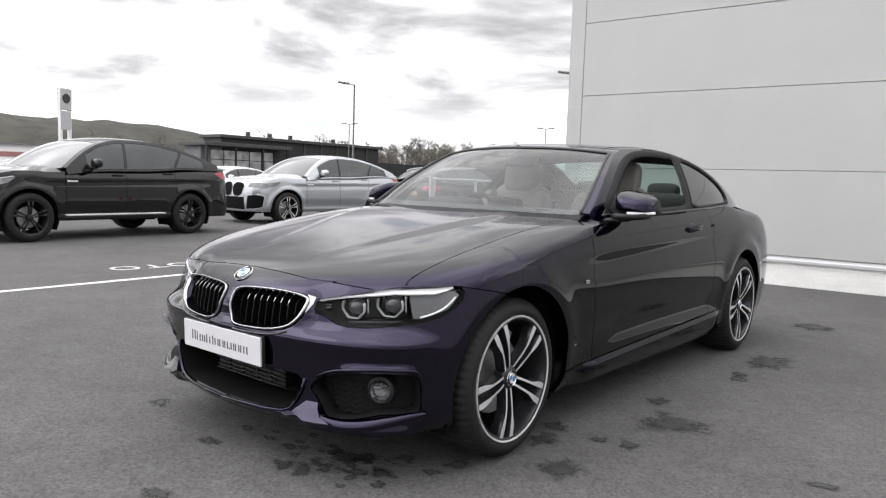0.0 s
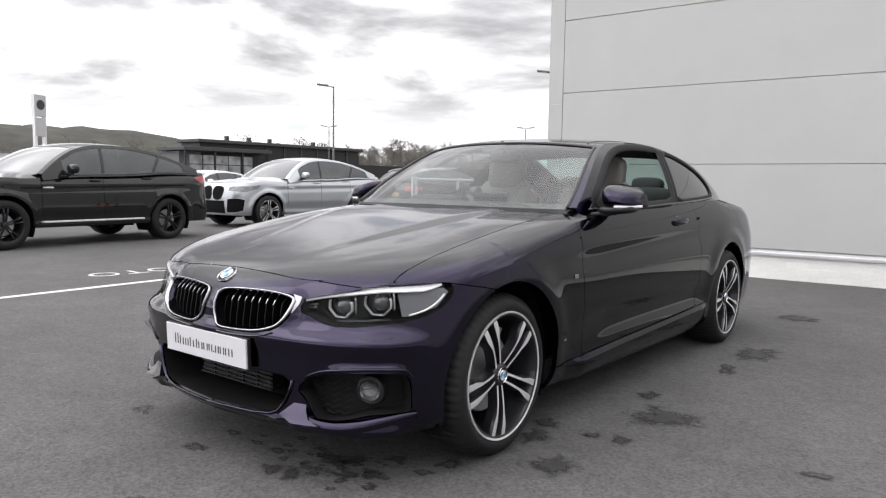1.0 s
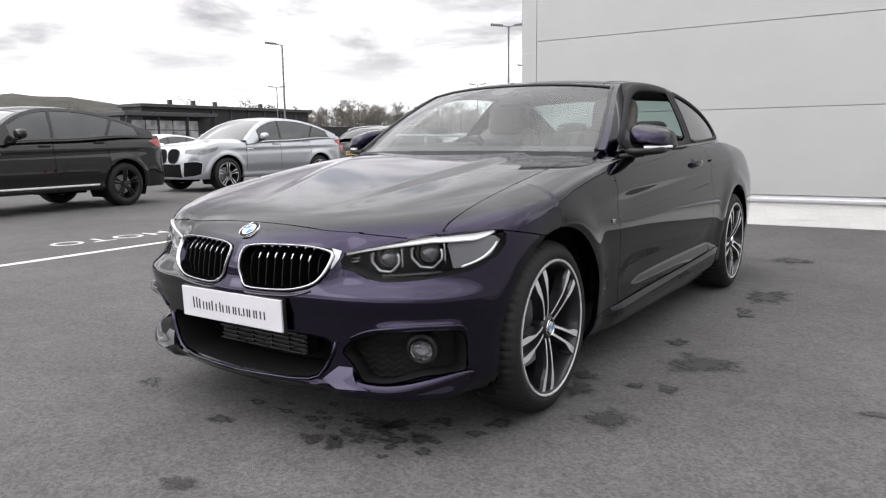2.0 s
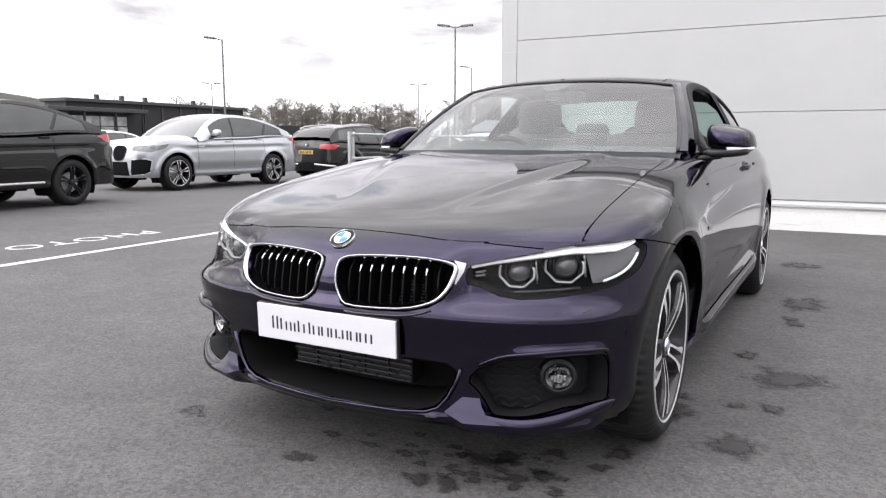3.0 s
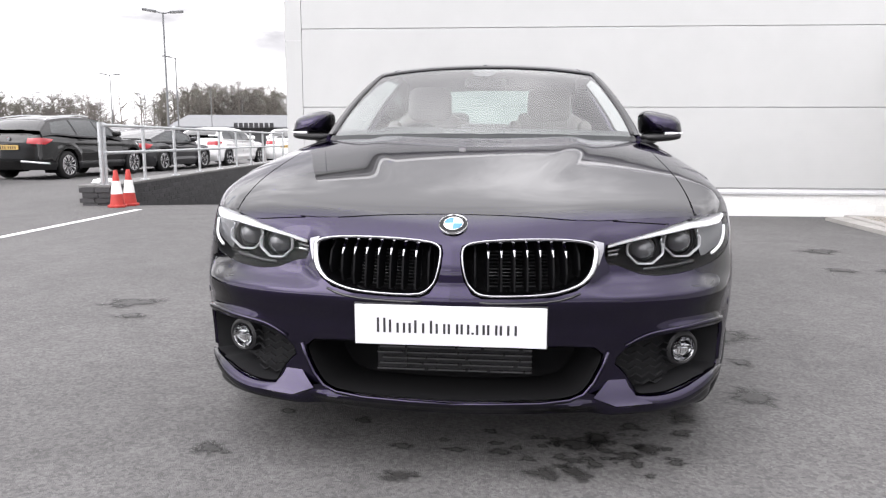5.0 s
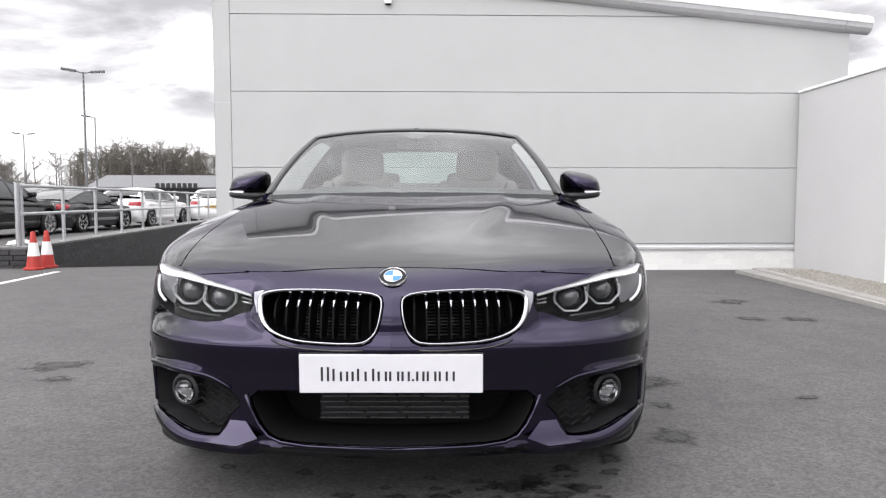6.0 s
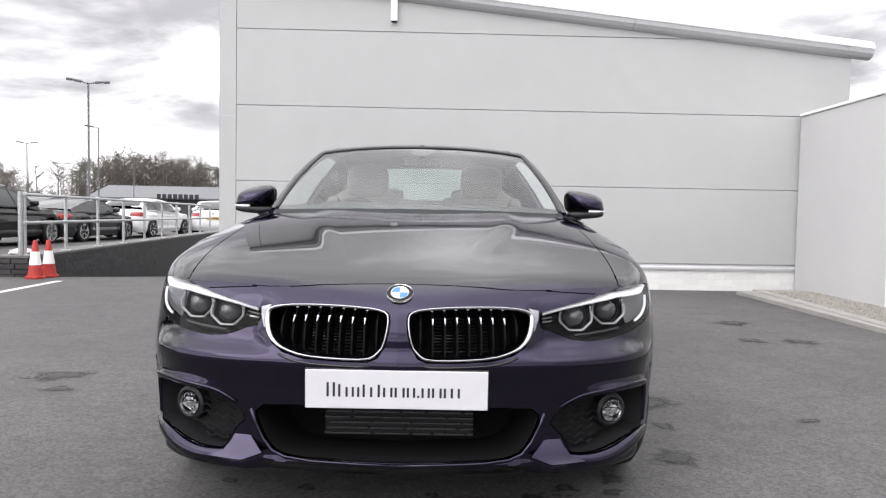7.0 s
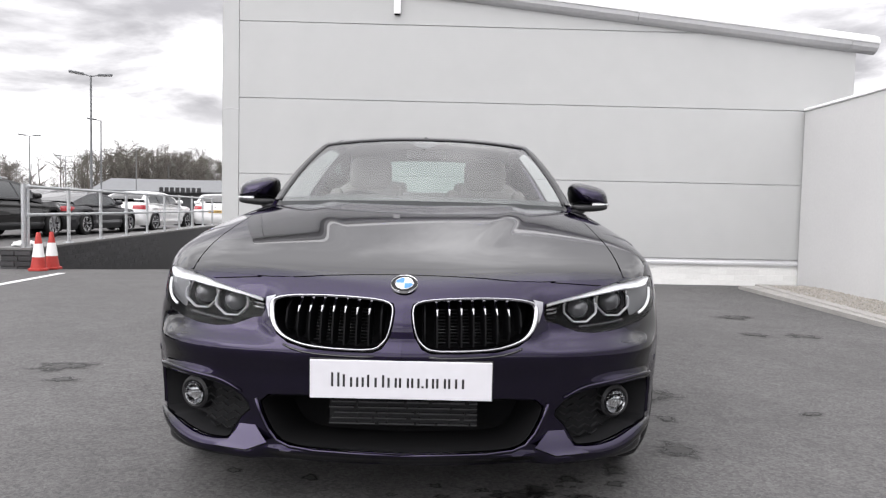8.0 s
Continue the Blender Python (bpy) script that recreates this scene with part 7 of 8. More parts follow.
    if cladding:
        # roof rails and a bright strip round the rear bumper
        for sg in (1, -1):
            P = [rp(np.array(a), np.array(sg * 0.93)) + np.array((0, 0, 0.035)) for a in np.linspace(y0 + 1.0, y1 - 0.35, 20)]
            part("roof_rail", ribbon(P, [(0, 0, 1)] * 20, 0.03, 0.02), M_GALV, c, "silver roof rail", True)
            S = np.linspace(G.length - 0.30, G.length - 0.80 * wmax - 0.25, 14)
            P = [G.skin(q, 0.44 - 0.05 * k / 13, -0.006) * (sg, 1, 1) for k, q in enumerate(S)]
            part("bumper_strip", ribbon(P, [(0.3 * sg, 1, 0.4)] * 14, 0.05, 0.012), M_GALV, c, "silver rear bumper strip", True)
    part("windscreen", patch(Ag, Bg, lambda a, b: rp(a, b) - np.array((0, 0, 0.005)), fs), M_FARGLASS, c, "", True)
    part("back_window", patch(Ag, Bg, lambda a, b: rp(a, b) - np.array((0, 0, 0.005)), fb), M_TINT, c, "", True)
    part("inner_shell", boxes((-wmax + 0.2, -0.3, low, wmax - 0.2, wb + 0.5, low + 0.3)), M_DARK, c)
    # grille and lower intake at the nose
    zt0 = float(G.top(0.0))
    for sx in (1, -1):
        K = rounded([(0.02, zt0 - 0.36), (0.025, zt0 - 0.05), (0.33, zt0 - 0.05), (0.40, zt0 - 0.14), (0.30, zt0 - 0.37)], 2)
        g = part("grille", sided(sx, patch(grid(0, 0.42, 0.012), grid(zt0 - 0.38, zt0, 0.01), lambda s, z: G.skin(s, z, -0.003), poly_sdf(K), thick=0.006)), M_DARK, c, "", True, 40)
        P = [G.skin(s, z, -0.004) for s, z in K]
        part("grille_frame", sided(sx, ribbon(P, [(0, -1, 0.2)] * len(P), 0.016, 0.006, True)), M_GLOSSBLACK if intake > 0.2 else M_CHROME_DARK, g, "", True)
        I = [(0.46, low + 0.05), (0.50, low + 0.10 + intake), (0.80, low + 0.12 + intake), (0.94 * wmax, low + 0.08 + intake), (0.90 * wmax, low + 0.11), (0.7, low + 0.06)]
        part("air_intake", sided(sx, patch(grid(0.45, 1.1, 0.012), grid(low, low + 0.5, 0.012), lambda s, z: G.skin(s, z, -0.003), poly_sdf(I), thick=0.006)), M_DARK, c, "", True)
        P = [G.skin(s, z, -0.004) for s, z in I]
        part("intake_frame", sided(sx, ribbon(P, [(0.4, -1, 0.1)] * len(P), 0.022, 0.012, True)), body, c, "", True)
    I = [(-0.40, low + 0.06), (-0.40, low + 0.06 + intake), (0.40, low + 0.06 + intake), (0.43, low + 0.04)]
    part("lower_grille", patch(grid(0, 0.45, 0.015), grid(low, low + 0.4, 0.012), lambda s, z: G.skin(s, z, -0.003), poly_sdf(I), both=True), M_DARK, c, "", True)
    if plate:
        zp = float(G.top(G.length - 0.2)) - 0.30
        p = G.skin(G.length - 0.26, zp)
        pl = part("number_plate", boxes((-0.26, p[1] + 0.012, zp - 0.055, 0.26, p[1] + 0.03, zp + 0.055), bevel=0.004), plate, c, "yellow rear plate with dark print")
        for k in range(7):
            x = -0.20 + 0.058 * k + (0.03 if k > 3 else 0)
            part("print_bar", boxes((x, p[1] + 0.03, zp - 0.035, x + 0.03, p[1] + 0.031, zp + 0.035)), M_INK, pl)
        part("rear_badge", lathe(bmesh.new(), [(0.04, 0), (0.04, 0.008), (0.0005, 0.01)], 20, Matrix.Translation((0, p[1] - 0.01, zp + 0.2)) @ Matrix.Rotation(radians(-90), 4, "X")), M_CHROME, c, "", True, 40)
    return c


def screen_gap(G):
    return G.rail_y[0] - 0.02


M_LAMPFACE = material("far_headlamp", (0.24, 0.245, 0.25), 0.12, 0.5, coat=1.0, grain=0.4, grain_scale=14)
M_FARGLASS = material("grey_windscreen", (0.05, 0.053, 0.055), 0.04, coat=1.0, grain=0.5, grain_scale=1.6)
M_SIDEGLASS = material("side_window_glass", (0.025, 0.03, 0.03), 0.04, coat=0.6, grain=0.6, grain_scale=1.2)
P_BLACK = paint("black_paint", (0.010, 0.010, 0.010), 0.1, 0.25)
P_SILVER = paint("silver_blue_paint", (0.47, 0.49, 0.515), 0.8, 0.30, 0.08)
P_WHITE = paint("white_paint", (0.74, 0.74, 0.74), 0.0, 0.4, 0.03)
P_GREY = paint("grey_metallic_paint", (0.16, 0.165, 0.17), 0.6, 0.3, 0.1)
P_GREYLIGHT = paint("pale_silver_paint", (0.45, 0.46, 0.47), 0.6, 0.3, 0.06)
P_DARKGREY = paint("dark_grey_paint", (0.03, 0.03, 0.033), 0.4, 0.3)

SUV = general_shape(0.985, 0.87, 2.933, 1.075, 1.02, 1.18, 1.12, 1.22, 1.27,
                    ((0.42, 0.55, 0.9, 1.25, 1.6, 1.95, 2.4, 2.85, 3.2, 3.55, 3.75), (1.02, 1.12, 1.38, 1.555, 1.635, 1.65, 1.62, 1.535, 1.44, 1.32, 1.25)), 0.58, 3.66)
COMPACT = general_shape(0.90, 0.80, 2.76, 0.89, 0.90, 1.03, 0.99, 1.08, 1.06,
                        ((0.35, 0.5, 0.85, 1.2, 1.6, 2.2, 2.8, 3.15, 3.4, 3.6), (0.90, 1.01, 1.26, 1.42, 1.49, 1.495, 1.45, 1.38, 1.24, 1.08)), 0.5, 3.52)
HATCH = general_shape(0.885, 0.78, 2.69, 0.85, 0.78, 0.97, 0.93, 1.0, 1.0,
                      ((0.40, 0.6, 1.0, 1.4, 1.8, 2.3, 2.75, 3.1, 3.35), (0.86, 0.98, 1.22, 1.34, 1.38, 1.365, 1.30, 1.18, 1.02)), 0.55, 3.25)
SALOON = general_shape(0.905, 0.79, 2.81, 1.03, 0.76, 0.97, 0.94, 1.0, 1.03,
                       ((0.45, 0.65, 1.05, 1.45, 1.85, 2.25, 2.7, 3.0, 3.25), (0.88, 0.99, 1.22, 1.345, 1.39, 1.375, 1.29, 1.17, 1.03)), 0.60, 3.2)
SPORT = general_shape(0.90, 0.90, 2.475, 0.97, 0.70, 0.86, 0.86, 0.92, 0.95,
                      ((0.3, 0.5, 0.9, 1.3, 1.65, 2.1, 2.55, 2.9, 3.1), (0.78, 0.90, 1.13, 1.225, 1.245, 1.21, 1.10, 1.0, 0.93)), 0.45, 3.0)


def on_ground(fx, fy, rx, ry, half):
    """Pose of a car whose left front and left rear wheels stand at these places."""
    d = Vector((rx - fx, ry - fy, 0)).normalized()
    left = Vector((d.y, -d.x, 0))
    o = Vector((fx, fy, 0)) - left * half
    return Matrix(((left.x, d.x, 0, o.x), (left.y, d.y, 0, o.y), (0, 0, 1, 0), (0, 0, 0, 1)))


RIM_BLACK = (M_GLOSSBLACK, M_BLACK)
RIM_SILVER = (M_ALU, M_RIMDARK)
parked_car(on_ground(-9.2, 2.0, -9.62, 4.9, 0.97), "black sport utility coupe with black wheels and a bright sill bar", SUV, 2.933, 0.375, 0.28, P_BLACK, M_SIDEGLASS, RIM_BLACK, 5, (0.95, 3.35, 0.05), ((1.62, 0.10), (2.62, 0.22)), 1.28, 2.75, 0.31, bar=M_ALU)
parked_car(on_ground(-11.05, 8.3, -11.05, 11.23, 0.97), "silver-blue sport utility coupe with large front intakes", SUV, 2.933, 0.375, 0.28, P_SILVER, M_SIDEGLASS, RIM_SILVER, 5, (0.95, 3.35, 0.05), ((1.62, 0.10), (2.62, 0.22)), 1.28, 2.75, 0.29, intake=0.27)
parked_car(on_ground(-12.3, 16.85, -12.45, 14.1, 0.89) @ pose(0, 0, 0), "black compact estate car seen from its rear corner", COMPACT, 2.76, 0.335, 0.22, P_BLACK, M_SIDEGLASS, RIM_SILVER, 7, (0.85, 3.2, 0.05), ((1.45, 0.06), (2.35, 0.08)), 1.2, 3.12, 0.24, plate=M_YELLOW, cladding=M_BLACK)
parked_car(pose(-10.9, 25.6, 0, 0, 0, 176), "white hatchback with red tail lamps behind the railing", HATCH, 2.69, 0.315, 0.21, P_WHITE, M_SIDEGLASS, RIM_SILVER, 5, (0.9, 3.0, 0.05), ((1.5, 0.06), (2.35, 0.06)), 1.2, 2.85, 0.2)
parked_car(pose(-9.9, 29.6, 0, 0, 0, 193), "white saloon car seen from behind", SALOON, 2.81, 0.315, 0.21, P_WHITE, M_SIDEGLASS, RIM_SILVER, 5, (0.95, 2.95, 0.05), ((1.55, 0.06), (2.4, 0.06)), 1.3, 2.55, 0.2, plate=M_YELLOW)
parked_car(pose(-11.2, 21.0, 0, 0, 0, 176), "dark grey sports coupe behind the railing", SPORT, 2.475, 0.32, 0.24, P_DARKGREY, M_SIDEGLASS, RIM_SILVER, 5, (0.85, 2.6, 0.05), ((1.65, 0.06),), 1.0, 2.0, 0.17, two_door=True)
parked_car(pose(-24.2, 5.6, 0, 0, 0, -8), "pale silver saloon car in a farther row", SALOON, 2.81, 0.315, 0.21, P_GREYLIGHT, M_SIDEGLASS, RIM_SILVER, 5, (0.95, 2.95, 0.05), ((1.55, 0.06), (2.4, 0.06)), 1.3, 2.55, 0.2)
parked_car(pose(-19.5, 10.8, 0, 0, 0, 10), "white hatchback in a farther row", HATCH, 2.69, 0.315, 0.21, P_WHITE, M_SIDEGLASS, RIM_SILVER, 5, (0.9, 3.0, 0.05), ((1.5, 0.06), (2.35, 0.06)), 1.2, 2.85, 0.2)
parked_car(pose(-14.6, 26.2, 0, 0, 0, 170), "dark saloon car in a farther row", SALOON, 2.81, 0.315, 0.21, P_DARKGREY, M_SIDEGLASS, RIM_SILVER, 5, (0.95, 2.95, 0.05), ((1.55, 0.06), (2.4, 0.06)), 1.3, 2.55, 0.2)

# ---- lamp posts, sign, sheds, trees ----
def lamp_post(x, y, h, heads, turn):
    l = thing("street_lamp", pose(x, y, 0, 0, 0, turn), "grey car park lamp post with %s flat head%s" % (("one", "") if heads == 1 else ("two", "s")), "lamp post", "car park lamp posts")
    bm = bmesh.new()
    tube(bm, (0, 0, 0), (0, 0, 1.2), 0.085, 0.085, 10)
    tube(bm, (0, 0, 1.2), (0, 0, h), 0.06, 0.045, 10)
    part("pole", bm, M_POLE, l, "", True, 40)
    part("base_plate", boxes((-0.16, -0.16, 0, 0.16, 0.16, 0.03), bevel=0.005), M_POLE, l)
    for sg in ((1, -1) if heads == 2 else (1,)):
        bm = bmesh.new()
        tube(bm, (0, 0, h - 0.05), (sg * 0.35, 0, h + 0.04), 0.03, n=8)
        part("arm", bm, M_POLE, l)
        bm = bmesh.new()
        box(bm, -0.33, -0.14, -0.05, 0.33, 0.14, 0.05, bevel=0.03, m=pose(sg * 0.62, 0, h + 0.07, 0, -sg * 6, 0))
        hd = part("lamp_head", bm, M_POLE, l)
        bm = bmesh.new()
        box(bm, -0.25, -0.11, -0.006, 0.25, 0.11, 0.0, m=pose(sg * 0.62, 0, h + 0.018, 0, -sg * 6, 0))
        part("diffuser", bm, M_SLEEVE, hd)


for x, y, h, n, a in ((-28.6, 26.9, 6.55, 1, 220), (-17.0, 32.0, 7.05, 2, 28), (-25.7, 51.2, 7.1, 1, 205), (-58, 54, 7.2, 2, 40), (-39.6, 66, 7.2, 2, 30), (-35, 79, 7.2, 1, 20), (-44, 112, 7.2, 1, 20), (-66, 92, 7.2, 1, 30), (-52, 96, 7.2, 2, 25)):
    lamp_post(x, y, h, n, a)


def build_sign():
    s = thing("pylon_sign", pose(-44.4, 17.4, 0, 0, 0, -66), "tall white pylon sign with a dark round badge", "sign")
    for x in (-0.36, 0.36):
        part("post", boxes((x - 0.09, -0.09, 0, x + 0.09, 0.09, 6.0), bevel=0.01), M_ROOFTRIM, s)
    p = part("sign_panel", boxes((-0.44, -0.13, 4.75, 0.44, 0.13, 6.05), bevel=0.02), M_SIGN, s)
    for sg in (1, -1):
        part("badge", lathe(bmesh.new(), [(0.30, 0), (0.30, 0.02), (0.0005, 0.022)], 28, Matrix.Translation((0, sg * 0.13, 5.45)) @ Matrix.Rotation(radians(-90 * sg), 4, "X")), M_RIMDARK, p)
    part("lower_panel", boxes((-0.40, -0.11, 3.55, 0.40, 0.11, 4.68), bevel=0.02), M_SIGN, s)


build_sign()


def build_sheds():
    s = thing("showroom_shed", pose(-77, 47, 0), "long low black-clad showroom with pale windows", "building")
    part("wall", boxes((-4, 3, 0, 0, 31, 5.7)), M_SHED, s)
    part("roof", boxes((-4.4, 2.6, 5.7, 0.5, 31.4, 6.1), bevel=0.05), M_GREYCLAD_DARK, s)
    part("side_wing", boxes((-4, 31.4, 0, -0.5, 70, 3.7)), M_SHED, s)
    part("canopy", boxes((-3.9, -0.6, 4.55, 2.2, 12.4, 5.0), bevel=0.05), M_GREYCLAD_DARK, s)
    for k in range(4):
        part("canopy_post", boxes((1.9, -0.4 + 4.1 * k, 0, 2.1, -0.2 + 4.1 * k, 4.55)), M_SHED, s)
    part("lobby_wall", boxes((-3.5, 0, 0, 0.2, 2.98, 4.5)), M_GREYCLAD, s)
    for k in range(5):
        w = part("window", boxes((0.21, 1.4 + 1.9 * k, 1.6, 0.27, 3.15 + 1.9 * k, 4.1)), M_PALEWIN, s)
        part("window_frame", boxes((0.27, 1.4 + 1.9 * k, 2.9, 0.31, 3.15 + 1.9 * k, 3.0)), M_SHED, w)
    for k in range(6):
        part("cladding_post", boxes((0.0, 13.2 + 3 * k, 0, 0.12, 13.45 + 3 * k, 5.7)), M_GREYCLAD_DARK, s)
    for y, z in ((8.0, 6.1), (11.5, 6.1), (15.0, 6.1), (23.0, 6.1)):
        part("roof_vent", boxes((-2.0, y, z, -1.6, y + 0.5, z + 0.7), bevel=0.03), M_GREYCLAD_DARK, s)
    g = thing("far_workshop", pose(-41, 82, 0, 0, 0, 4), "low building with a wide grey sheet roof", "building")
    part("wall", boxes((0, 0, 0, 22, 12, 2.6)), M_GREYCLAD_DARK, g)
    bm = bmesh.new()
    prism(bm, [(-0.8, 2.5), (6, 4.1), (12.6, 2.5), (12.6, 2.4), (-0.8, 2.35)], -0.6, 22.6, Matrix(((0, 0, 1, 0), (1, 0, 0, 0), (0, 1, 0, 0), (0, 0, 0, 1))))
    part("roof", bm, M_GREYCLAD, g)
    for k in range(8):
        part("sign_bar", boxes((7.5 + 0.62 * k, -0.85, 2.35, 7.95 + 0.62 * k, -0.78, 2.95)), M_INK, g)
    w = thing("far_shop", pose(-84, 27, 0, 0, 0, 40), "far low white building with a red band", "building")
    part("wall", boxes((-9, -4, 0, 9, 4, 3.4)), M_ROOFTRIM, w)
    part("band", boxes((-9.05, -4.06, 2.2, 9.05, 4.06, 2.7)), material("faded_red_band", (0.30, 0.14, 0.13), 0.6, grain=0.1, grain_scale=2), w)
    part("roof", boxes((-9.3, -4.3, 3.4, 9.3, 4.3, 3.6)), M_GREYCLAD, w)


M_GREYCLAD_DARK = material("dark_grey_fascia", (0.05, 0.05, 0.052), 0.6, grain=0.1, grain_scale=1)
M_PALEWIN = material("bright_showroom_glass", (0.42, 0.43, 0.43), 0.1, coat=0.5, grain=0.6, grain_scale=0.9)
build_sheds()


class Wood:
    """Many trees as one mesh: trunks and limbs, and crowns of small separate clumps."""

    def __init__(self, seed):
        self.rng = np.random.default_rng(seed)
        self.v, self.f, self.m = [], [], []

    def stick(self, a, b, r0, r1, mat):
        a, b = np.asarray(a), np.asarray(b)
        d = (b - a) / (np.linalg.norm(b - a) + 1e-9)
        u = np.cross(d, (0.3, 0.7, 0.2)); u /= np.linalg.norm(u) + 1e-9
        w = np.cross(d, u)
        o = len(self.v)
        for p, r in ((a, r0), (b, r1)):
            for k in range(4):
                q = math.pi / 2 * k
                self.v.append(p + r * (math.cos(q) * u + math.sin(q) * w))
        for k in range(4):
            self.f.append((o + k, o + (k + 1) % 4, o + 4 + (k + 1) % 4, o + 4 + k)); self.m.append(mat)

    def tree(self, x, y, h, leafy, z=0.0, n=170):
        rng = self.rng
        base, top = np.array((x, y, z)), np.array((x + rng.normal(0, 0.2), y, z + h * 0.9))
        self.stick(base, base + (top - base) * 0.5, 0.02 * h, 0.013 * h, 0)
        self.stick(base + (top - base) * 0.5, top, 0.013 * h, 0.003 * h, 0)
        tips = []
        for k in range(int(rng.integers(14, 20))):
            t = rng.uniform(0.22, 0.95)
            p = base + (top - base) * t
            a = rng.uniform(0, 2 * math.pi)
            ln = h * rng.uniform(0.16, 0.34) * (1.15 - 0.7 * t)
            q = p + ln * np.array((math.cos(a), math.sin(a), rng.uniform(0.5, 1.1)))
            self.stick(p, q, 0.006 * h, 0.0015 * h, 0)
            tips.append((p, q))
            for j in range(3):
                c = p + (q - p) * rng.uniform(0.4, 1.0)
                e = c + 0.4 * ln * rng.normal(size=3) * (1, 1, 0.7) + (0, 0, 0.15 * ln)
                self.stick(c, e, 0.0022 * h, 0.0008 * h, 1)
                tips.append((c, e))
        T = np.array(tips)
        pick = rng.integers(len(T), size=n)
        c = T[pick, 0] + (T[pick, 1] - T[pick, 0]) * rng.uniform(0.45, 1.1, (n, 1)) + rng.normal(0, 0.020 * h, (n, 3))
        nn = rng.normal(size=(n, 3)); nn /= np.linalg.norm(nn, axis=1, keepdims=True)
        u = np.cross(nn, (0, 0, 1.0)); u /= np.linalg.norm(u, axis=1, keepdims=True) + 1e-9
        w = np.cross(nn, u)
        sz = h * rng.uniform(0.004, 0.011, (n, 1))
        o = len(self.v)
        corners = [c + sz * rng.uniform(0.5, 1.0, (n, 1)) * (a * u + b * w) for a, b in ((1, 0.2), (0.1, 1), (-1, -0.1), (-0.2, -1))]
        self.v.extend(np.stack(corners, 1).reshape(-1, 3))
        self.f.extend((o + 4 * k, o + 4 * k + 1, o + 4 * k + 2, o + 4 * k + 3) for k in range(n))
        self.m.extend(np.where(rng.uniform(size=n) > 0.4, np.where(rng.uniform(size=n) < leafy, 2, 3), 1).tolist())

    def make(self, name, label):
        me = bpy.data.meshes.new(name)
        me.from_pydata(np.array(self.v, dtype=float).tolist(), [], self.f)
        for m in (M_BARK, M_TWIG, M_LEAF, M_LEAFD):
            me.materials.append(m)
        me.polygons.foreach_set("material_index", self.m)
        return tagged(new(name, me), label, "trees", kind="stuff")


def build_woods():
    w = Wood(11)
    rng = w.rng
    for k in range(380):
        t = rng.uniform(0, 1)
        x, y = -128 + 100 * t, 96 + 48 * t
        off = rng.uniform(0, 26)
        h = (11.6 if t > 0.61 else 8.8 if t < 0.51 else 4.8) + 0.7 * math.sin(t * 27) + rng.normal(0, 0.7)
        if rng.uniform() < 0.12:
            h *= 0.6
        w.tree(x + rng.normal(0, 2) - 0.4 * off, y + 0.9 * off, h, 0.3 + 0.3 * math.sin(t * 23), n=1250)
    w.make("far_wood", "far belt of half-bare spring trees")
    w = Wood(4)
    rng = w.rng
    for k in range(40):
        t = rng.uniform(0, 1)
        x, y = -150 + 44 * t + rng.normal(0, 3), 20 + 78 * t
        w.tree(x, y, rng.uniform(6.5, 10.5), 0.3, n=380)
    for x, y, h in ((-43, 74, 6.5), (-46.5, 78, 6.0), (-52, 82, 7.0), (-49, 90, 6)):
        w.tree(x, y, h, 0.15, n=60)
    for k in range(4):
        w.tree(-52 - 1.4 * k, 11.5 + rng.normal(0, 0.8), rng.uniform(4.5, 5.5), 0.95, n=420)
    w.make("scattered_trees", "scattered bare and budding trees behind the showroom")


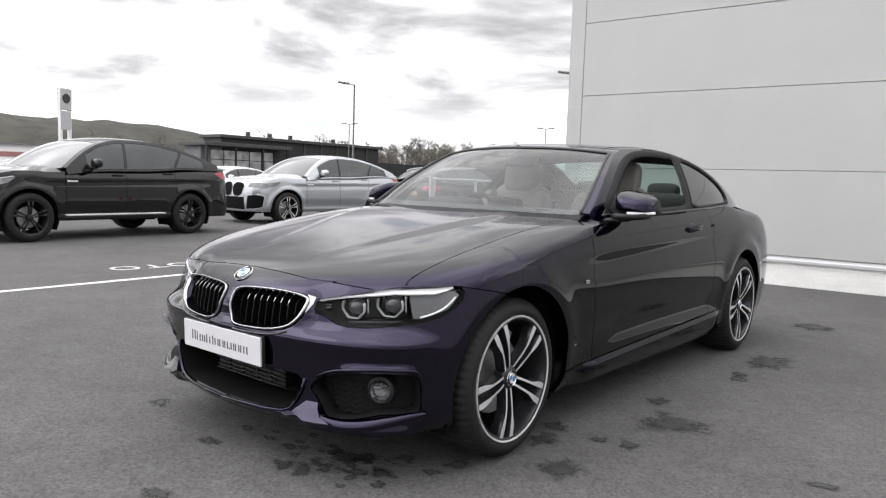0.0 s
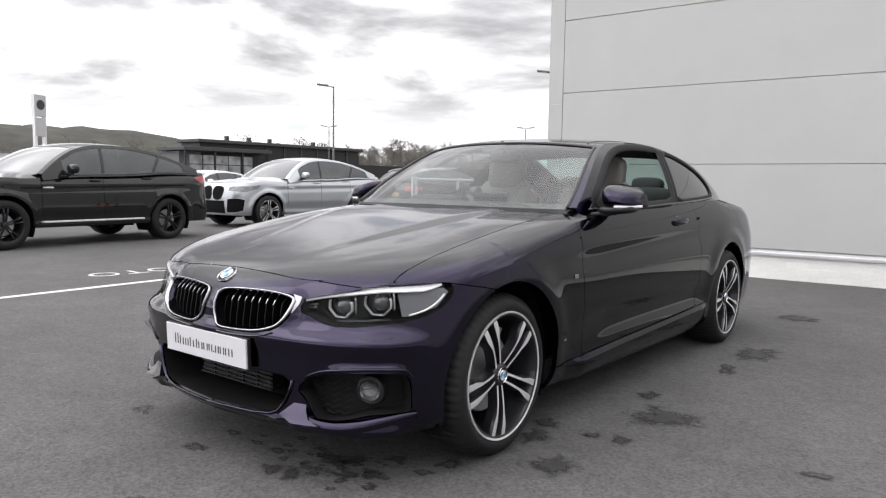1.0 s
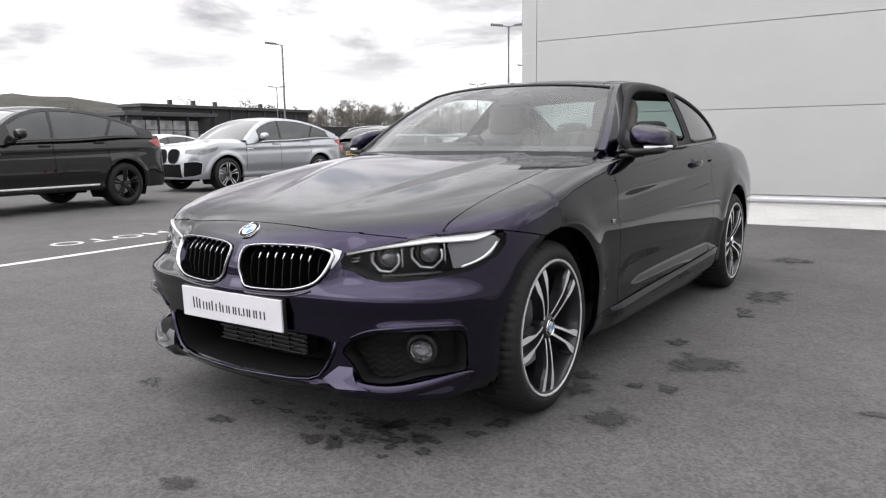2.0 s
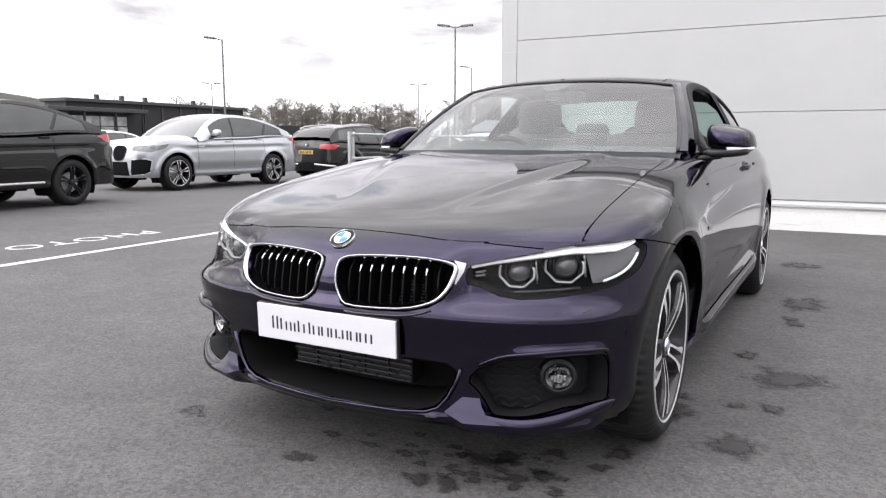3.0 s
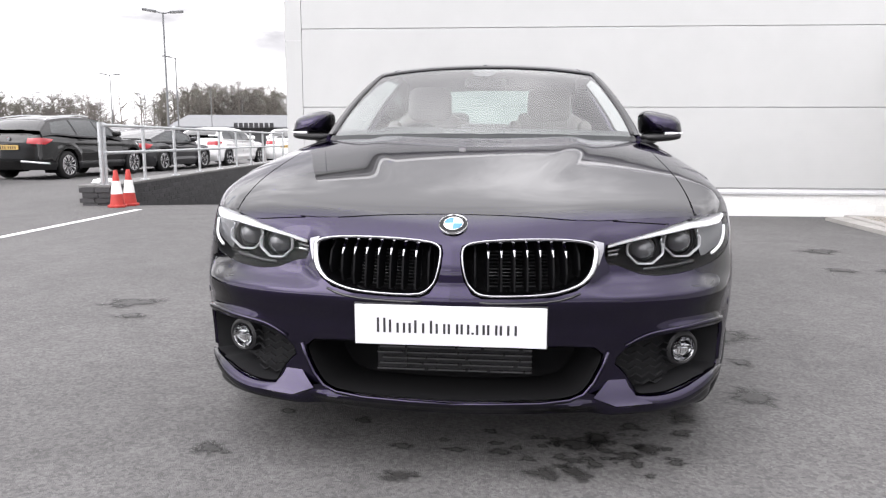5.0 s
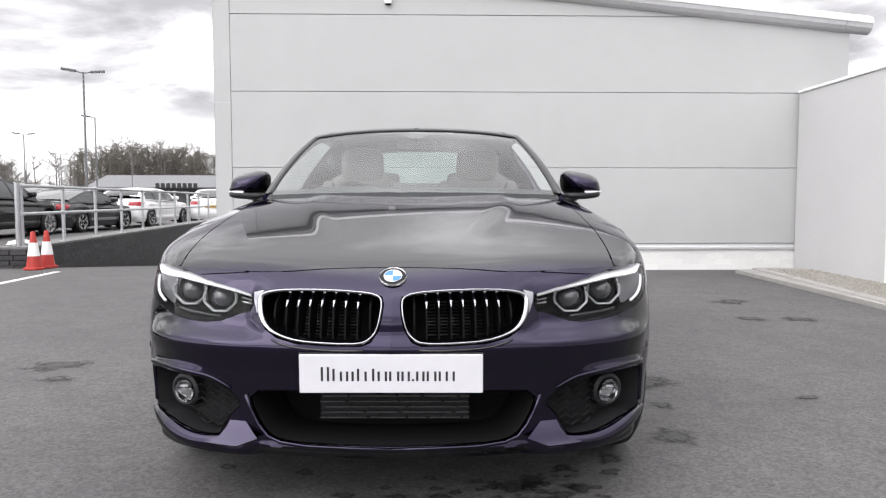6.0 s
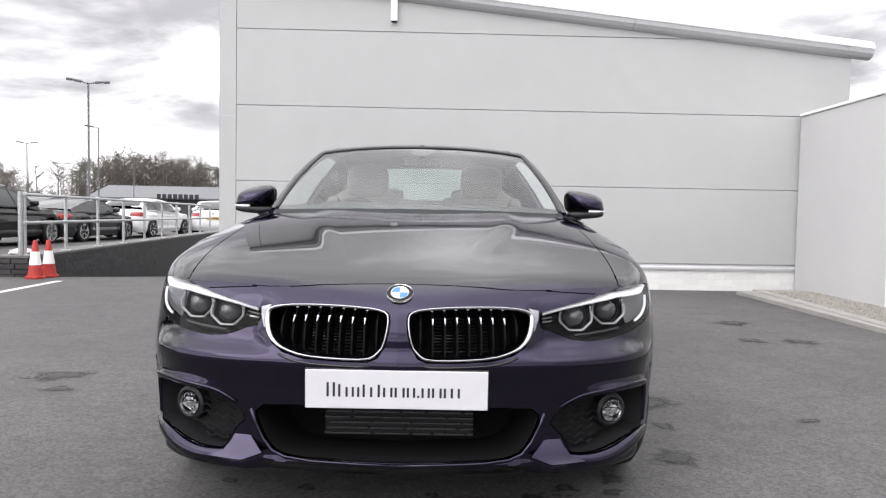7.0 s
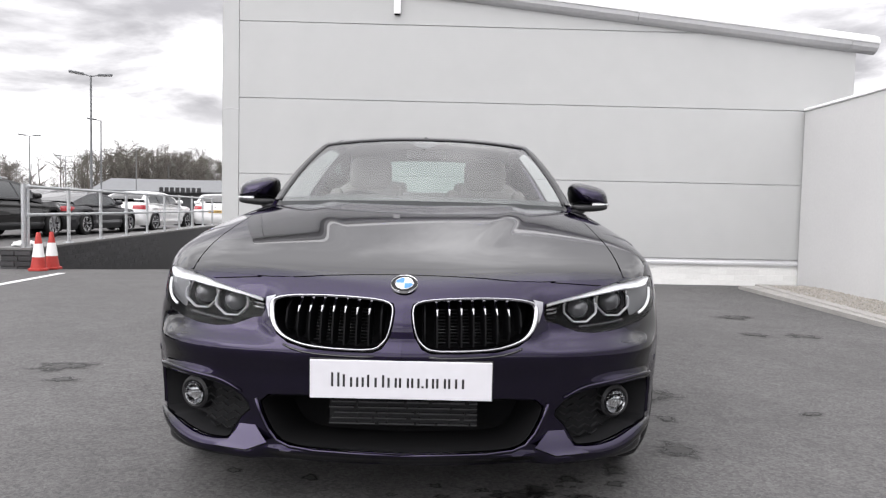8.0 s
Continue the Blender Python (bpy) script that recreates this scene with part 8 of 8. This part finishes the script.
def build_hill():
    bm = bmesh.new()
    n, rows = 90, []
    for i in range(n + 1):
        t = i / n
        x, y = -430 + 190 * t, 40 + 270 * t
        h = float(np.interp(t, (0, 0.35, 0.5, 0.58, 0.7, 1), (30, 25, 23.5, 18.5, 13, 5))) + 0.6 * math.sin(31 * t)
        rows.append([bm.verts.new((x - 30 * (j - 6) * 0.9 + 8 * (j - 6), y - 3 * (j - 6), max(0, h * (1 - (abs(j - 6) / 6) ** 1.6)) + (noise.noise((x * 0.12, y * 0.12, j * 1.7)) * 1.6 if 0 < j < 12 else -1))) for j in range(13)])
    for a, b in zip(rows, rows[1:]):
        for j in range(12):
            bm.faces.new((a[j], b[j], b[j + 1], a[j + 1]))
    m = material("wooded_hillside", (0.042, 0.041, 0.031), 0.95, grain=0.55, grain_scale=0.12, stain=0.45, stain_scale=0.02)
    tagged(part("backdrop_hill", bm, m, None, "", True), "wooded hill far behind the car park", "hill", kind="structure")


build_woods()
build_hill()

# ---- bricks, last ----
def brick_mesh(name, lx, ly, lz, mat, worn=0.0035):
    bm = boxes((0, 0, 0, lx, ly, lz))
    bmesh.ops.bevel(bm, geom=[e for e in bm.edges if all(v.co.y < 1e-6 for v in e.verts)], offset=worn, segments=1, affect="EDGES")
    return mesh_of(bm, name, mat)


def lay(parent, mesh, m):
    ob = new("brick", mesh)
    ob.parent, ob.matrix_local = parent, m
    return ob


def build_bricks():
    rng = np.random.default_rng(8)
    plinth = next(o for o in bpy.data.objects if o.name == "wall_front")
    me, half = brick_mesh("brick", 0.2232, 0.06, 0.0735, M_WBRICK, 0.0014), brick_mesh("half_brick", 0.1108, 0.06, 0.0735, M_WBRICK, 0.0014)
    for row in range(5):
        z = -0.075 + 0.075 * row
        x = 0.0
        if row % 2:
            lay(plinth, half, pose(0, -0.02, z)); x = 0.1125
        while x < 7.95:
            lay(plinth, me, pose(x, -0.02 + rng.normal(0, 0.0015), z + rng.normal(0, 0.001)))
            x += 0.225
    me = brick_mesh("dark_brick", 0.215, 0.06, 0.065, M_BRICKD)
    # ramp side: local x runs along the wall
    side = Matrix(((0, -1, 0, 0.022), (1, 0, 0, 0), (0, 0, 1, 0), (0, 0, 0, 1)))
    for row in range(8):
        z = 0.19 - 0.075 * row
        for k in range(30):
            y = 0.225 * k + (0.1125 if row % 2 else 0.0)
            if z + 0.065 > -0.085 * y - 0.02:
                lay(RAMP_WALL, me, side @ pose(y, rng.normal(0, 0.0015), z))
    for row in range(4):
        z = 0.19 - 0.075 * row
        for k in range(2):
            lay(RAMP_WALL, me, pose(-0.43 + 0.225 * k + (0.05 if row % 2 else 0), -0.022 + rng.normal(0, 0.0015), z))


build_bricks()
